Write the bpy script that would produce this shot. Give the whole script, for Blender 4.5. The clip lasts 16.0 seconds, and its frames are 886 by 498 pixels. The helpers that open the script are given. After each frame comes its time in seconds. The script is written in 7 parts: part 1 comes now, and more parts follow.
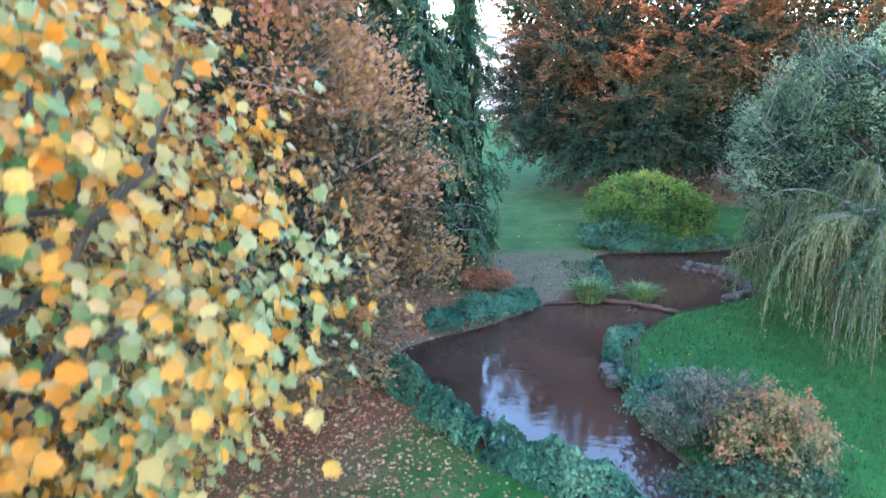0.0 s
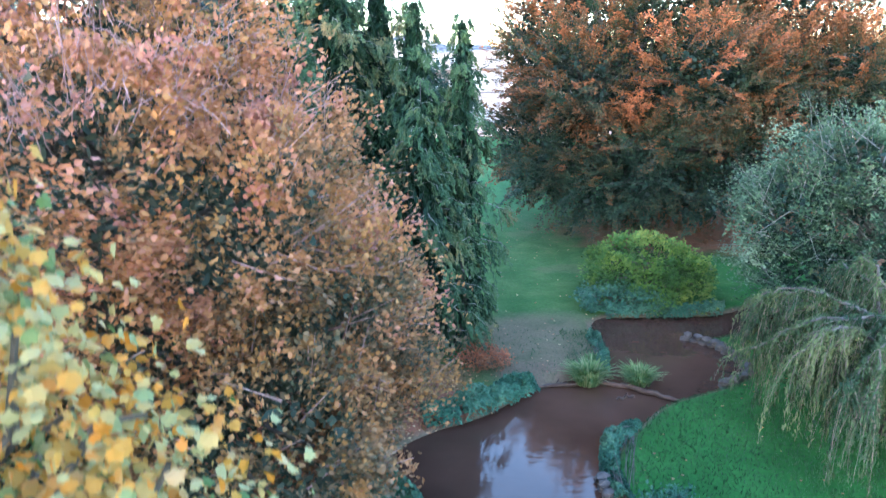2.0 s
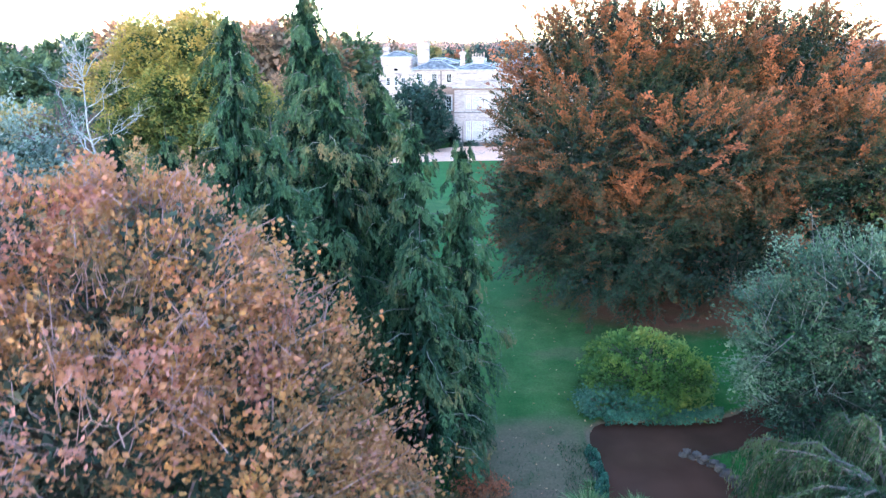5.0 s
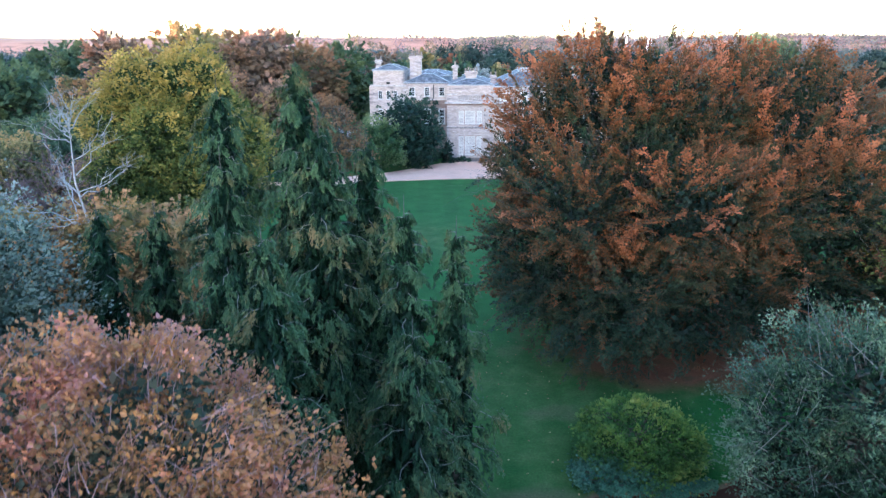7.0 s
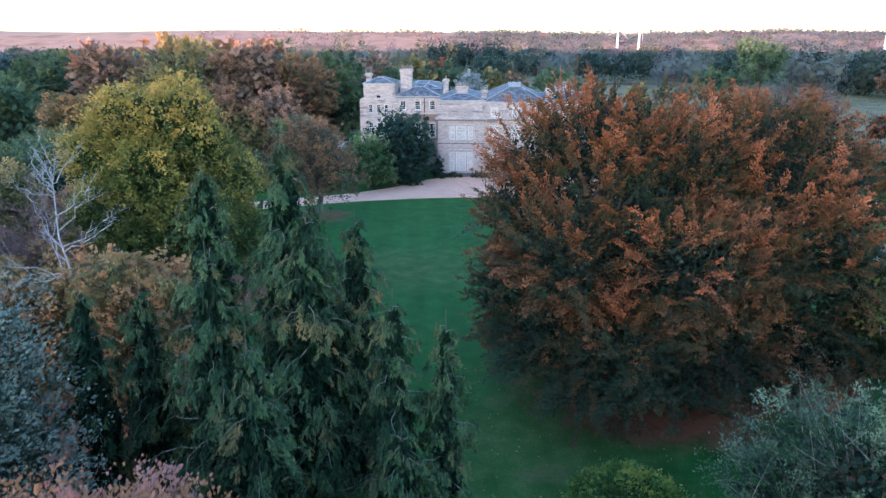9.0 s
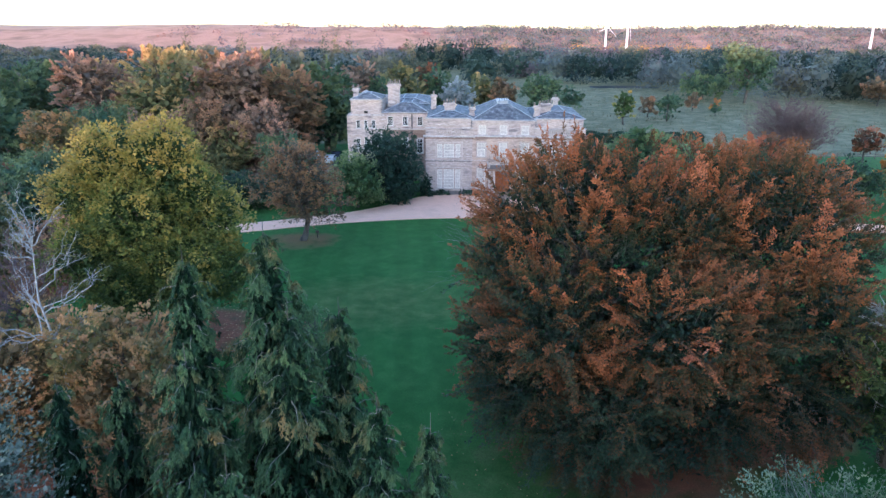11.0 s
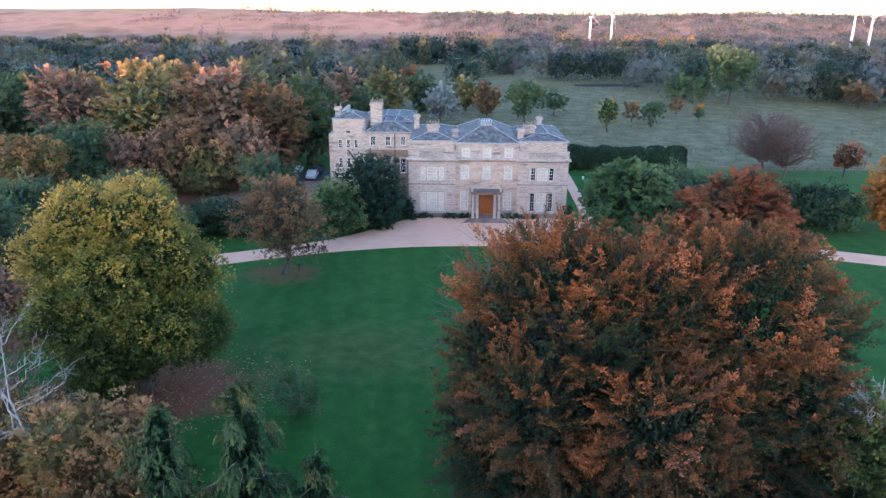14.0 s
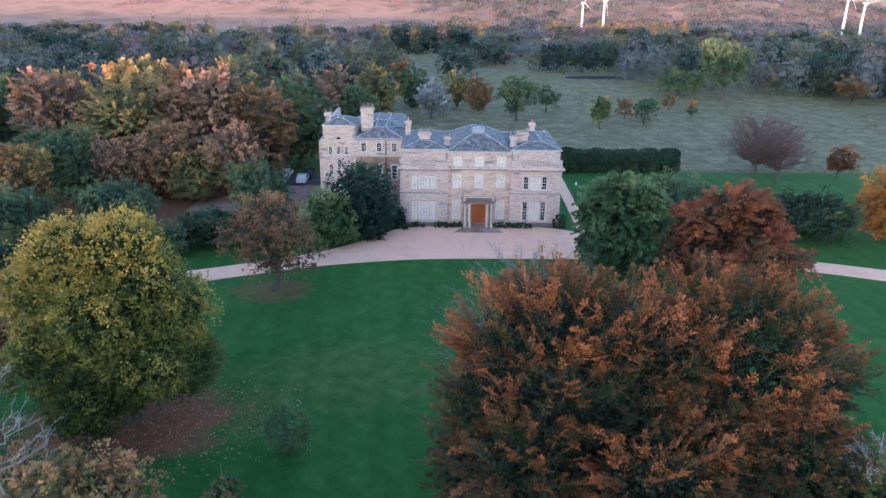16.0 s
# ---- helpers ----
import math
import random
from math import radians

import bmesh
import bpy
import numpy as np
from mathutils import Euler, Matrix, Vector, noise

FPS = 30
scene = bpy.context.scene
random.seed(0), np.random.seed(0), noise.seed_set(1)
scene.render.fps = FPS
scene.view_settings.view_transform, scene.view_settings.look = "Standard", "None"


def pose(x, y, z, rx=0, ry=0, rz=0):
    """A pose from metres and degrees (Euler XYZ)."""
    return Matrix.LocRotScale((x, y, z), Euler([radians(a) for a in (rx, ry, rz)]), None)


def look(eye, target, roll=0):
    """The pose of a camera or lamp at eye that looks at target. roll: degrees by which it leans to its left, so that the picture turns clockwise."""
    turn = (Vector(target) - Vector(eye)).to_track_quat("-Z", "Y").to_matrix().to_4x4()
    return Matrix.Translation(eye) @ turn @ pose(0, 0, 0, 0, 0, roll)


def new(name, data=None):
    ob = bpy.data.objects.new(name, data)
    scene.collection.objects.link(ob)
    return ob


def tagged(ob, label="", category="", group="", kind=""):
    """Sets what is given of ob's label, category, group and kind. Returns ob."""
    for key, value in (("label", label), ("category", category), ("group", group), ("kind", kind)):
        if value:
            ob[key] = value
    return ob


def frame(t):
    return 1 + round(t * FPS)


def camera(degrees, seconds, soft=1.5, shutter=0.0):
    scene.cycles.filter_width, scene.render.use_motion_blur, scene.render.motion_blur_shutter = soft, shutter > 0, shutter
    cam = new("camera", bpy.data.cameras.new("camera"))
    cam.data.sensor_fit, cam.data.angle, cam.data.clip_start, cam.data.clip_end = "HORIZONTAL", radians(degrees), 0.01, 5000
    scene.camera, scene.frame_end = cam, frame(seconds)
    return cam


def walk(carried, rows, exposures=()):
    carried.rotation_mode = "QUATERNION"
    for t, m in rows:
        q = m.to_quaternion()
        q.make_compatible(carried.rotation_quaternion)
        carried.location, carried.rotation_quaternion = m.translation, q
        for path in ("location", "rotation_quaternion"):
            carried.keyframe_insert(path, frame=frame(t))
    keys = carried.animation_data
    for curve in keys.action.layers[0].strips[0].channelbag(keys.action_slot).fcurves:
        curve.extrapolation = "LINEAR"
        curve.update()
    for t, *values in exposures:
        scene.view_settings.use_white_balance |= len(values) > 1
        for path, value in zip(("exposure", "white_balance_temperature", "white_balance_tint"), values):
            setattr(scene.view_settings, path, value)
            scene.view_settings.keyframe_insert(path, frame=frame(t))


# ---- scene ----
DEGREES = 63.99
WALK = [
    (0.0, (-6.140, -111.886, 7.800), (-9.853, -63.653, -4.838), -0.876),
    (0.5, (-6.107, -111.672, 8.486), (-9.805, -63.485, -4.333), -0.828),
    (1.0, (-6.092, -111.455, 9.215), (-9.774, -63.307, -3.754), -0.780),
    (1.5, (-6.093, -111.233, 9.975), (-9.779, -63.131, -3.166), -0.733),
    (2.0, (-6.106, -111.002, 10.754), (-9.767, -62.915, -2.444), -0.685),
    (2.5, (-6.129, -110.761, 11.545), (-9.758, -62.734, -1.878), -0.637),
    (3.0, (-6.158, -110.509, 12.340), (-9.748, -62.528, -1.260), -0.590),
    (3.5, (-6.192, -110.245, 13.135), (-9.724, -62.288, -0.564), -0.542),
    (4.0, (-6.228, -109.969, 13.926), (-9.696, -62.046, 0.093), -0.494),
    (4.5, (-6.264, -109.681, 14.712), (-9.672, -61.776, 0.804), -0.447),
    (5.0, (-6.298, -109.383, 15.492), (-9.622, -61.508, 1.458), -0.399),
    (5.2, (-6.312, -109.261, 15.802), (-9.549, -61.369, 1.806), -0.380),
    (5.5, (-6.330, -109.075, 16.266), (-9.524, -61.214, 2.157), -0.352),
    (6.0, (-6.357, -108.759, 17.035), (-9.432, -60.920, 2.821), -0.304),
    (6.2, (-6.367, -108.630, 17.342), (-9.370, -60.798, 3.091), -0.285),
    (6.5, (-6.379, -108.435, 17.802), (-9.304, -60.618, 3.487), -0.256),
    (7.0, (-6.396, -108.106, 18.569), (-9.172, -60.316, 4.133), -0.209),
    (7.3, (-6.402, -107.907, 19.030), (-9.102, -60.141, 4.499), -0.180),
    (7.5, (-6.405, -107.773, 19.339), (-9.021, -60.003, 4.808), -0.161),
    (8.0, (-6.409, -107.437, 20.114), (-8.886, -59.695, 5.467), -0.113),
    (8.5, (-6.405, -107.099, 20.897), (-8.755, -59.386, 6.134), -0.066),
    (9.0, (-6.395, -106.759, 21.692), (-8.556, -59.069, 6.828), -0.018),
    (9.5, (-6.379, -106.419, 22.500), (-8.373, -58.748, 7.548), 0.030),
    (10.0, (-6.357, -106.077, 23.324), (-8.163, -58.436, 8.254), 0.077),
    (10.2, (-6.347, -105.940, 23.658), (-8.031, -58.274, 8.653), 0.096),
    (10.5, (-6.331, -105.733, 24.164), (-7.914, -58.105, 9.030), 0.125),
    (11.0, (-6.302, -105.386, 25.020), (-7.675, -57.789, 9.767), 0.173),
    (11.2, (-6.290, -105.246, 25.367), (-7.584, -57.662, 10.065), 0.192),
    (11.5, (-6.271, -105.033, 25.892), (-7.429, -57.461, 10.545), 0.220),
    (12.0, (-6.240, -104.672, 26.778), (-7.206, -57.112, 11.377), 0.268),
    (12.3, (-6.223, -104.449, 27.315), (-7.036, -56.956, 11.701), 0.296),
    (12.5, (-6.211, -104.298, 27.674), (-7.036, -56.823, 12.007), 0.315),
    (13.0, (-6.186, -103.906, 28.575), (-6.804, -56.479, 12.754), 0.363),
    (13.5, (-6.167, -103.491, 29.473), (-6.601, -56.104, 13.526), 0.411),
    (14.0, (-6.157, -103.046, 30.360), (-6.450, -55.770, 14.085), 0.458),
    (14.5, (-6.158, -102.562, 31.225), (-6.302, -55.514, 14.298), 0.506),
    (15.0, (-6.174, -102.029, 32.055), (-6.165, -55.098, 14.806), 0.554),
    (15.5, (-6.209, -101.436, 32.833), (-6.036, -54.517, 15.554), 0.601),
    (16.0, (-6.265, -100.771, 33.541), (-5.943, -53.866, 16.225), 0.649),
]
EXPOSURES = [(0.0, 4.35, 6000, 20), (3.5, 4.15, 5800, 17), (5.0, 3.85, 5700, 16), (9.0, 2.76, 5700, 17), (10.3, 2.8, 5800, 18), (12.5, 2.65, 6000, 21), (16.0, 2.6, 6250, 22)]
SKY_STRENGTH = 0.15
SHADE_RIDGE = 33.9
POPLAR = 17
TURBINES = [(146, 700, 45, 10), (169, 700, 47, 50), (429, 700, 54, 25), (448, 700, 47, 80)]
cam = camera(DEGREES, 16.0, soft=1.4, shutter=0.7)
walk(cam, [(t, look(eye, target, roll)) for t, eye, target, roll in WALK], EXPOSURES)

# ---- world and sun: dusk, the sun almost down behind the camera and already off the park, still on the far hills
SUN_TURN = radians(196)
world = bpy.data.worlds.new("dusk_sky")
scene.world = world
world.use_nodes = True
wn = world.node_tree.nodes
sky = wn.new("ShaderNodeTexSky")
sky.sky_type, sky.sun_disc = "NISHITA", False
sky.sun_elevation, sky.sun_rotation = radians(8.0), SUN_TURN
sky.altitude, sky.air_density, sky.dust_density, sky.ozone_density = 50, 1.0, 0.6, 2.2
world.node_tree.links.new(sky.outputs[0], wn["Background"].inputs[0])
wn["Background"].inputs[1].default_value = SKY_STRENGTH
sun = new("sun", bpy.data.lights.new("sun", "SUN"))
sun.data.energy, sun.data.angle, sun.data.color = 2.2, radians(0.53), (1.0, 0.53, 0.41)
SUN_UP = radians(1.8)
sun_way = Vector((-math.sin(SUN_TURN) * math.cos(SUN_UP), -math.cos(SUN_TURN) * math.cos(SUN_UP), -math.sin(SUN_UP)))
sun.matrix_world = Matrix.Translation((0, -300, 120)) @ sun_way.to_track_quat("-Z", "Y").to_matrix().to_4x4()


# ---- helpers of this scene
def part(name, bm, material, parent, label="", smooth=False):
    me = bpy.data.meshes.new(name)
    bm.to_mesh(me)
    bm.free()
    if smooth:
        me.shade_smooth()
    me.materials.append(material)
    ob = new(name, me)
    ob.parent = parent
    if label:
        ob["label"] = label
    return ob


def thing(name, label, category, at=(0, 0, 0), turn=0, group="", kind=""):
    ob = new(name)
    ob.matrix_world = pose(*at, 0, 0, turn)
    return tagged(ob, label, category, group, kind)


def box(bm, x0, x1, y0, y1, z0, z1, bevel=0.0):
    m = Matrix.LocRotScale(((x0 + x1) / 2, (y0 + y1) / 2, (z0 + z1) / 2), None, (x1 - x0, y1 - y0, z1 - z0))
    made = bmesh.ops.create_cube(bm, size=1, matrix=m)
    if bevel:
        edges = list({e for v in made["verts"] for e in v.link_edges})
        bmesh.ops.bevel(bm, geom=edges, offset=bevel, segments=1, affect="EDGES")
    return bm


def boxes(*rows, bevel=0.0):
    bm = bmesh.new()
    for row in rows:
        box(bm, *row, bevel=bevel)
    return bm


def lathe(bm, profile, sides=14, at=(0, 0, 0)):
    """A turned solid from (radius, height) pairs."""
    rings = []
    for r, z in profile:
        rings.append([bm.verts.new((at[0] + r * math.cos(2 * math.pi * k / sides), at[1] + r * math.sin(2 * math.pi * k / sides), at[2] + z)) for k in range(sides)])
    for a, b in zip(rings, rings[1:]):
        for k in range(sides):
            bm.faces.new((a[k], a[(k + 1) % sides], b[(k + 1) % sides], b[k]))
    bm.faces.new(rings[-1])
    bm.faces.new(rings[0][::-1])
    return bm


def quick_mesh(name, verts, faces, material, parent=None, smooth=False, tint=None):
    """A mesh from arrays: verts (n, 3) and faces (m, k), all with the same number of corners."""
    verts, faces = np.asarray(verts, np.float32), np.asarray(faces, np.int32)
    me = bpy.data.meshes.new(name)
    me.vertices.add(len(verts))
    me.vertices.foreach_set("co", verts.ravel())
    me.loops.add(faces.size)
    me.loops.foreach_set("vertex_index", faces.ravel())
    me.polygons.add(len(faces))
    me.polygons.foreach_set("loop_start", np.arange(0, faces.size, faces.shape[1], dtype=np.int32))
    me.polygons.foreach_set("use_smooth", np.full(len(faces), smooth))
    if tint is not None:
        for key, values in tint.items():
            me.attributes.new(key, "FLOAT", "POINT").data.foreach_set("value", np.asarray(values, np.float32))
    me.update(calc_edges=True)
    me.materials.append(material)
    ob = new(name, me)
    ob.parent = parent
    return ob


def unit(v):
    return v / np.maximum(np.linalg.norm(v, axis=-1, keepdims=True), 1e-9)


def wob(p, seed, octaves=2):
    """Smooth noise of about -1 to 1 at the points p."""
    rng = np.random.default_rng(seed)
    out, amp = 0, 1.0
    for o in range(octaves):
        for _ in range(5):
            k = rng.normal(size=3) * 2.0**o
            out = out + amp * 0.36 * np.sin(p @ k + rng.random() * 6.28)
        amp *= 0.5
    return out


def leaf_cards(pos, way, normal, length, width, bend=0.0):
    """Leaf-shaped cards: verts and faces."""
    u = unit(way)
    v = unit(np.cross(normal, u))
    w = np.cross(u, v)
    length, width = np.asarray(length)[..., None], np.asarray(width)[..., None]
    a = pos - u * length * 0.5
    b = pos + v * width * 0.5 - w * width * bend
    c = pos + u * length * 0.5
    d = pos - v * width * 0.5 - w * width * bend
    verts = np.stack([a, b, c, d], 1).reshape(-1, 3)
    return verts, np.arange(len(verts)).reshape(-1, 4)


def tubes(paths, sides=5):
    """Tapered tubes along (points, radii) paths: verts and faces."""
    verts, faces, base = [], [], 0
    ang = np.arange(sides) * 2 * np.pi / sides
    for pts, rad in paths:
        pts, rad = np.asarray(pts, float), np.asarray(rad, float)
        way = unit(np.gradient(pts, axis=0))
        side = unit(np.cross(way, np.array([0.31, 0.9, 0.3])))
        other = np.cross(way, side)
        ring = pts[:, None] + rad[:, None, None] * (np.cos(ang)[None, :, None] * side[:, None] + np.sin(ang)[None, :, None] * other[:, None])
        verts.append(ring.reshape(-1, 3))
        n = len(pts)
        i, k = np.meshgrid(np.arange(n - 1), np.arange(sides), indexing="ij")
        i, k = i.ravel(), k.ravel()
        k2 = (k + 1) % sides
        faces.append(base + np.stack([i * sides + k, i * sides + k2, (i + 1) * sides + k2, (i + 1) * sides + k], 1))
        base += n * sides
    return np.concatenate(verts), np.concatenate(faces)


def arc(a, b, rise, bits=6, sway=0.0, rng=None):
    s = np.linspace(0, 1, bits)[:, None]
    p = np.asarray(a) * (1 - s) + np.asarray(b) * s
    p[:, 2:] += rise * 4 * s * (1 - s)
    if rng is not None:
        p[1:-1] += rng.normal(size=(bits - 2, 3)) * sway
    return p


# ---- materials
def nodes_of(name):
    m = bpy.data.materials.new(name)
    m.use_nodes = True
    n, l = m.node_tree.nodes, m.node_tree.links
    return m, n, l, n["Principled BSDF"]


def ramp(n, stops):
    r = n.new("ShaderNodeValToRGB")
    e = r.color_ramp.elements
    while len(e) < len(stops):
        e.new(0.5)
    for k, (at, rgb) in enumerate(stops):
        e[k].position, e[k].color = at, (*rgb, 1)
    return r


def noise_node(n, l, scale, detail=4, coords=None, rough=0.55):
    t = n.new("ShaderNodeTexNoise")
    t.inputs["Scale"].default_value, t.inputs["Detail"].default_value, t.inputs["Roughness"].default_value = scale, detail, rough
    if coords is not None:
        l.new(coords, t.inputs["Vector"])
    return t


def mixed(n, l, fac, a, b, blend="MIX"):
    x = n.new("ShaderNodeMix")
    x.data_type, x.blend_type = "RGBA", blend
    for socket, value in ((x.inputs[0], fac), (x.inputs[6], a), (x.inputs[7], b)):
        if isinstance(value, (int, float)):
            socket.default_value = value
        elif isinstance(value, tuple):
            socket.default_value = (*value, 1)
        else:
            l.new(value, socket)
    return x.outputs[2]


def spread(n, l, value, low, high):
    x = n.new("ShaderNodeMapRange")
    x.clamp = True
    x.inputs[1].default_value, x.inputs[2].default_value = low, high
    l.new(value, x.inputs[0])
    return x.outputs[0]


def even(stops):
    return [(k / max(len(stops) - 1, 1), c) for k, c in enumerate(stops)]


def leaf_material(name, colours, others=None, patch=0.35, low=0.45, high=0.6, gloss=0.5, thin=0.25, tint=None):
    """Leaves: each card takes a colour from the ramp; others take over in patches of the crown."""
    m, n, l, p = nodes_of(name)
    geo = n.new("ShaderNodeNewGeometry")
    if tint:
        at = n.new("ShaderNodeAttribute")
        at.attribute_name = tint
        key = n.new("ShaderNodeMath")
        key.operation = "MULTIPLY_ADD"
        l.new(geo.outputs["Random Per Island"], key.inputs[0])
        key.inputs[1].default_value = 0.035
        l.new(at.outputs["Fac"], key.inputs[2])
        key = key.outputs[0]
    else:
        at = n.new("ShaderNodeAttribute")
        at.attribute_name = "tone"
        lerp = n.new("ShaderNodeMapRange")
        lerp.inputs[3].default_value, lerp.inputs[4].default_value = -0.07, 0.07
        l.new(geo.outputs["Random Per Island"], lerp.inputs[0])
        key = n.new("ShaderNodeMath")
        key.operation, key.use_clamp = "ADD", True
        l.new(at.outputs["Fac"], key.inputs[0])
        l.new(lerp.outputs[0], key.inputs[1])
        key = key.outputs[0]
    r = ramp(n, even(colours))
    l.new(key, r.inputs[0])
    colour = r.outputs[0]
    if others:
        r2 = ramp(n, even(others))
        l.new(key, r2.inputs[0])
        co = n.new("ShaderNodeTexCoord")
        t = noise_node(n, l, patch, 3, co.outputs["Object"])
        colour = mixed(n, l, spread(n, l, t.outputs[0], low, high), colour, r2.outputs[0])
    l.new(colour, p.inputs["Base Color"])
    p.inputs["Roughness"].default_value = gloss
    p.inputs["Specular IOR Level"].default_value = 0.16
    tr = n.new("ShaderNodeBsdfTranslucent")
    l.new(colour, tr.inputs[0])
    mx = n.new("ShaderNodeMixShader")
    mx.inputs[0].default_value = thin
    l.new(p.outputs[0], mx.inputs[1])
    l.new(tr.outputs[0], mx.inputs[2])
    l.new(mx.outputs[0], n["Material Output"].inputs[0])
    return m


def surface(name, colours, scale=2.0, fine=30.0, rough=0.85, bump=0.3, metal=0.0, spec=0.3, space="Object", stretch=None):
    """A rough surface: broad stains over fine grain, with relief."""
    m, n, l, p = nodes_of(name)
    co = n.new("ShaderNodeTexCoord").outputs[space]
    if stretch:
        mp = n.new("ShaderNodeMapping")
        mp.inputs["Scale"].default_value = stretch
        l.new(co, mp.inputs[0])
        co = mp.outputs[0]
    big, small = noise_node(n, l, scale, 5, co), noise_node(n, l, fine, 4, co)
    r = ramp(n, [(0.3 + 0.4 * at, c) for at, c in even(colours)])
    l.new(big.outputs[0], r.inputs[0])
    g = ramp(n, [(0.3, (0.72, 0.72, 0.72)), (0.7, (1.2, 1.2, 1.2))])
    l.new(small.outputs[0], g.inputs[0])
    l.new(mixed(n, l, 0.8, r.outputs[0], g.outputs[0], "MULTIPLY"), p.inputs["Base Color"])
    p.inputs["Roughness"].default_value, p.inputs["Metallic"].default_value = rough, metal
    p.inputs["Specular IOR Level"].default_value = spec
    b = n.new("ShaderNodeBump")
    b.inputs["Strength"].default_value, b.inputs["Distance"].default_value = bump, 0.02
    l.new(small.outputs[0], b.inputs["Height"])
    l.new(b.outputs[0], p.inputs["Normal"])
    return m


BARK = surface("bark", [(0.05, 0.04, 0.032), (0.1, 0.085, 0.07), (0.14, 0.12, 0.1)], 3, 40, 0.9, 0.8, stretch=(1, 1, 0.25))
BARK_PALE = surface("pale_bark", [(0.26, 0.245, 0.235), (0.4, 0.38, 0.365), (0.17, 0.16, 0.15)], 5, 30, 0.8, 0.4, stretch=(1, 1, 0.6))
BARK_GREY = surface("grey_bark", [(0.05, 0.045, 0.04), (0.09, 0.08, 0.07), (0.12, 0.11, 0.1)], 4, 30, 0.85, 0.5)
# near-black first stop is for inner leaves: crown shade put into their colour
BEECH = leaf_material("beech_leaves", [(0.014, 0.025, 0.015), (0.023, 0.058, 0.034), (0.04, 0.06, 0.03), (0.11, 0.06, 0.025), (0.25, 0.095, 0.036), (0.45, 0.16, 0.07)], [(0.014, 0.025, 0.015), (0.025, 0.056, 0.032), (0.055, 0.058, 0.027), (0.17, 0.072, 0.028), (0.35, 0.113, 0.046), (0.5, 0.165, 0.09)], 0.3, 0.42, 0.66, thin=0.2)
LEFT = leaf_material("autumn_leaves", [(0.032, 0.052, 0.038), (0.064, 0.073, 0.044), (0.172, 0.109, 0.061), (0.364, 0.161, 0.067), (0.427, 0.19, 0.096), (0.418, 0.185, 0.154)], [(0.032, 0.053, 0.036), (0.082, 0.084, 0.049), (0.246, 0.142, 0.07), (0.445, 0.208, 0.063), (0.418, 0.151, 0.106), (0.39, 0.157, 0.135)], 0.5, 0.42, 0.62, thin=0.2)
PINKTWIG = surface("pink_twigs", [(0.3, 0.17, 0.155), (0.42, 0.25, 0.23)], 4, 20)
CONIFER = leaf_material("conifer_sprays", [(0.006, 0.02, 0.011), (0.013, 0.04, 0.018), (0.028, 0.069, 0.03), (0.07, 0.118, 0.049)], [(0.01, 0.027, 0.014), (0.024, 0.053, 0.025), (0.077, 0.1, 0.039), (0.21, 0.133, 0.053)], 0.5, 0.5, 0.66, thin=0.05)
TWIG_GREY = surface("grey_twigs", [(0.13, 0.12, 0.105), (0.24, 0.22, 0.2)], 4, 20)
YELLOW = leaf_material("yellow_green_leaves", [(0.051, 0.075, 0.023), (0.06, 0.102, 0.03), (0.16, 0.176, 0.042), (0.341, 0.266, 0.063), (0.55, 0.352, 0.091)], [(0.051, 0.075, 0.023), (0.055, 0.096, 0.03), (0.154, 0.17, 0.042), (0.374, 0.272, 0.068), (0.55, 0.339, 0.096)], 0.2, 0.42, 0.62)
OAKLEAF = leaf_material("oak_leaves", [(0.04, 0.08, 0.025), (0.1, 0.15, 0.045), (0.2, 0.22, 0.065), (0.3, 0.27, 0.08)], [(0.03, 0.06, 0.025), (0.08, 0.11, 0.04), (0.17, 0.16, 0.05)], 0.3)
MAPLE = leaf_material("maple_leaves", [(0.067, 0.13, 0.034), (0.164, 0.206, 0.077), (0.329, 0.306, 0.144), (0.462, 0.223, 0.034), (0.492, 0.153, 0.012), (0.448, 0.345, 0.17)], [(0.119, 0.161, 0.051), (0.313, 0.283, 0.128), (0.462, 0.245, 0.051), (0.508, 0.176, 0.017)], 0.6, 0.4, 0.55, thin=0.3)
WILLOW = leaf_material("willow_leaves", [(0.031, 0.061, 0.022), (0.056, 0.092, 0.035), (0.093, 0.131, 0.05), (0.13, 0.155, 0.064)], [(0.023, 0.053, 0.024), (0.044, 0.082, 0.037), (0.074, 0.115, 0.052)], 0.5)
GREYGREEN = leaf_material("grey_green_leaves", [(0.012, 0.026, 0.015), (0.02, 0.046, 0.024), (0.042, 0.086, 0.046), (0.088, 0.137, 0.075), (0.18, 0.235, 0.14)], [(0.012, 0.026, 0.015), (0.019, 0.041, 0.022), (0.04, 0.075, 0.038), (0.08, 0.12, 0.06)], 0.5, thin=0.1)
BUSH = leaf_material("bush_leaves", [(0.02, 0.05, 0.014), (0.045, 0.11, 0.024), (0.095, 0.18, 0.038), (0.175, 0.25, 0.052), (0.27, 0.29, 0.065)], [(0.02, 0.05, 0.014), (0.034, 0.095, 0.026), (0.068, 0.145, 0.036), (0.14, 0.195, 0.048)], 0.7)
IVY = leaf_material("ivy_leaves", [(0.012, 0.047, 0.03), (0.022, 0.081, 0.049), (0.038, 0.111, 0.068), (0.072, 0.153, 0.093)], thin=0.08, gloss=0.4)
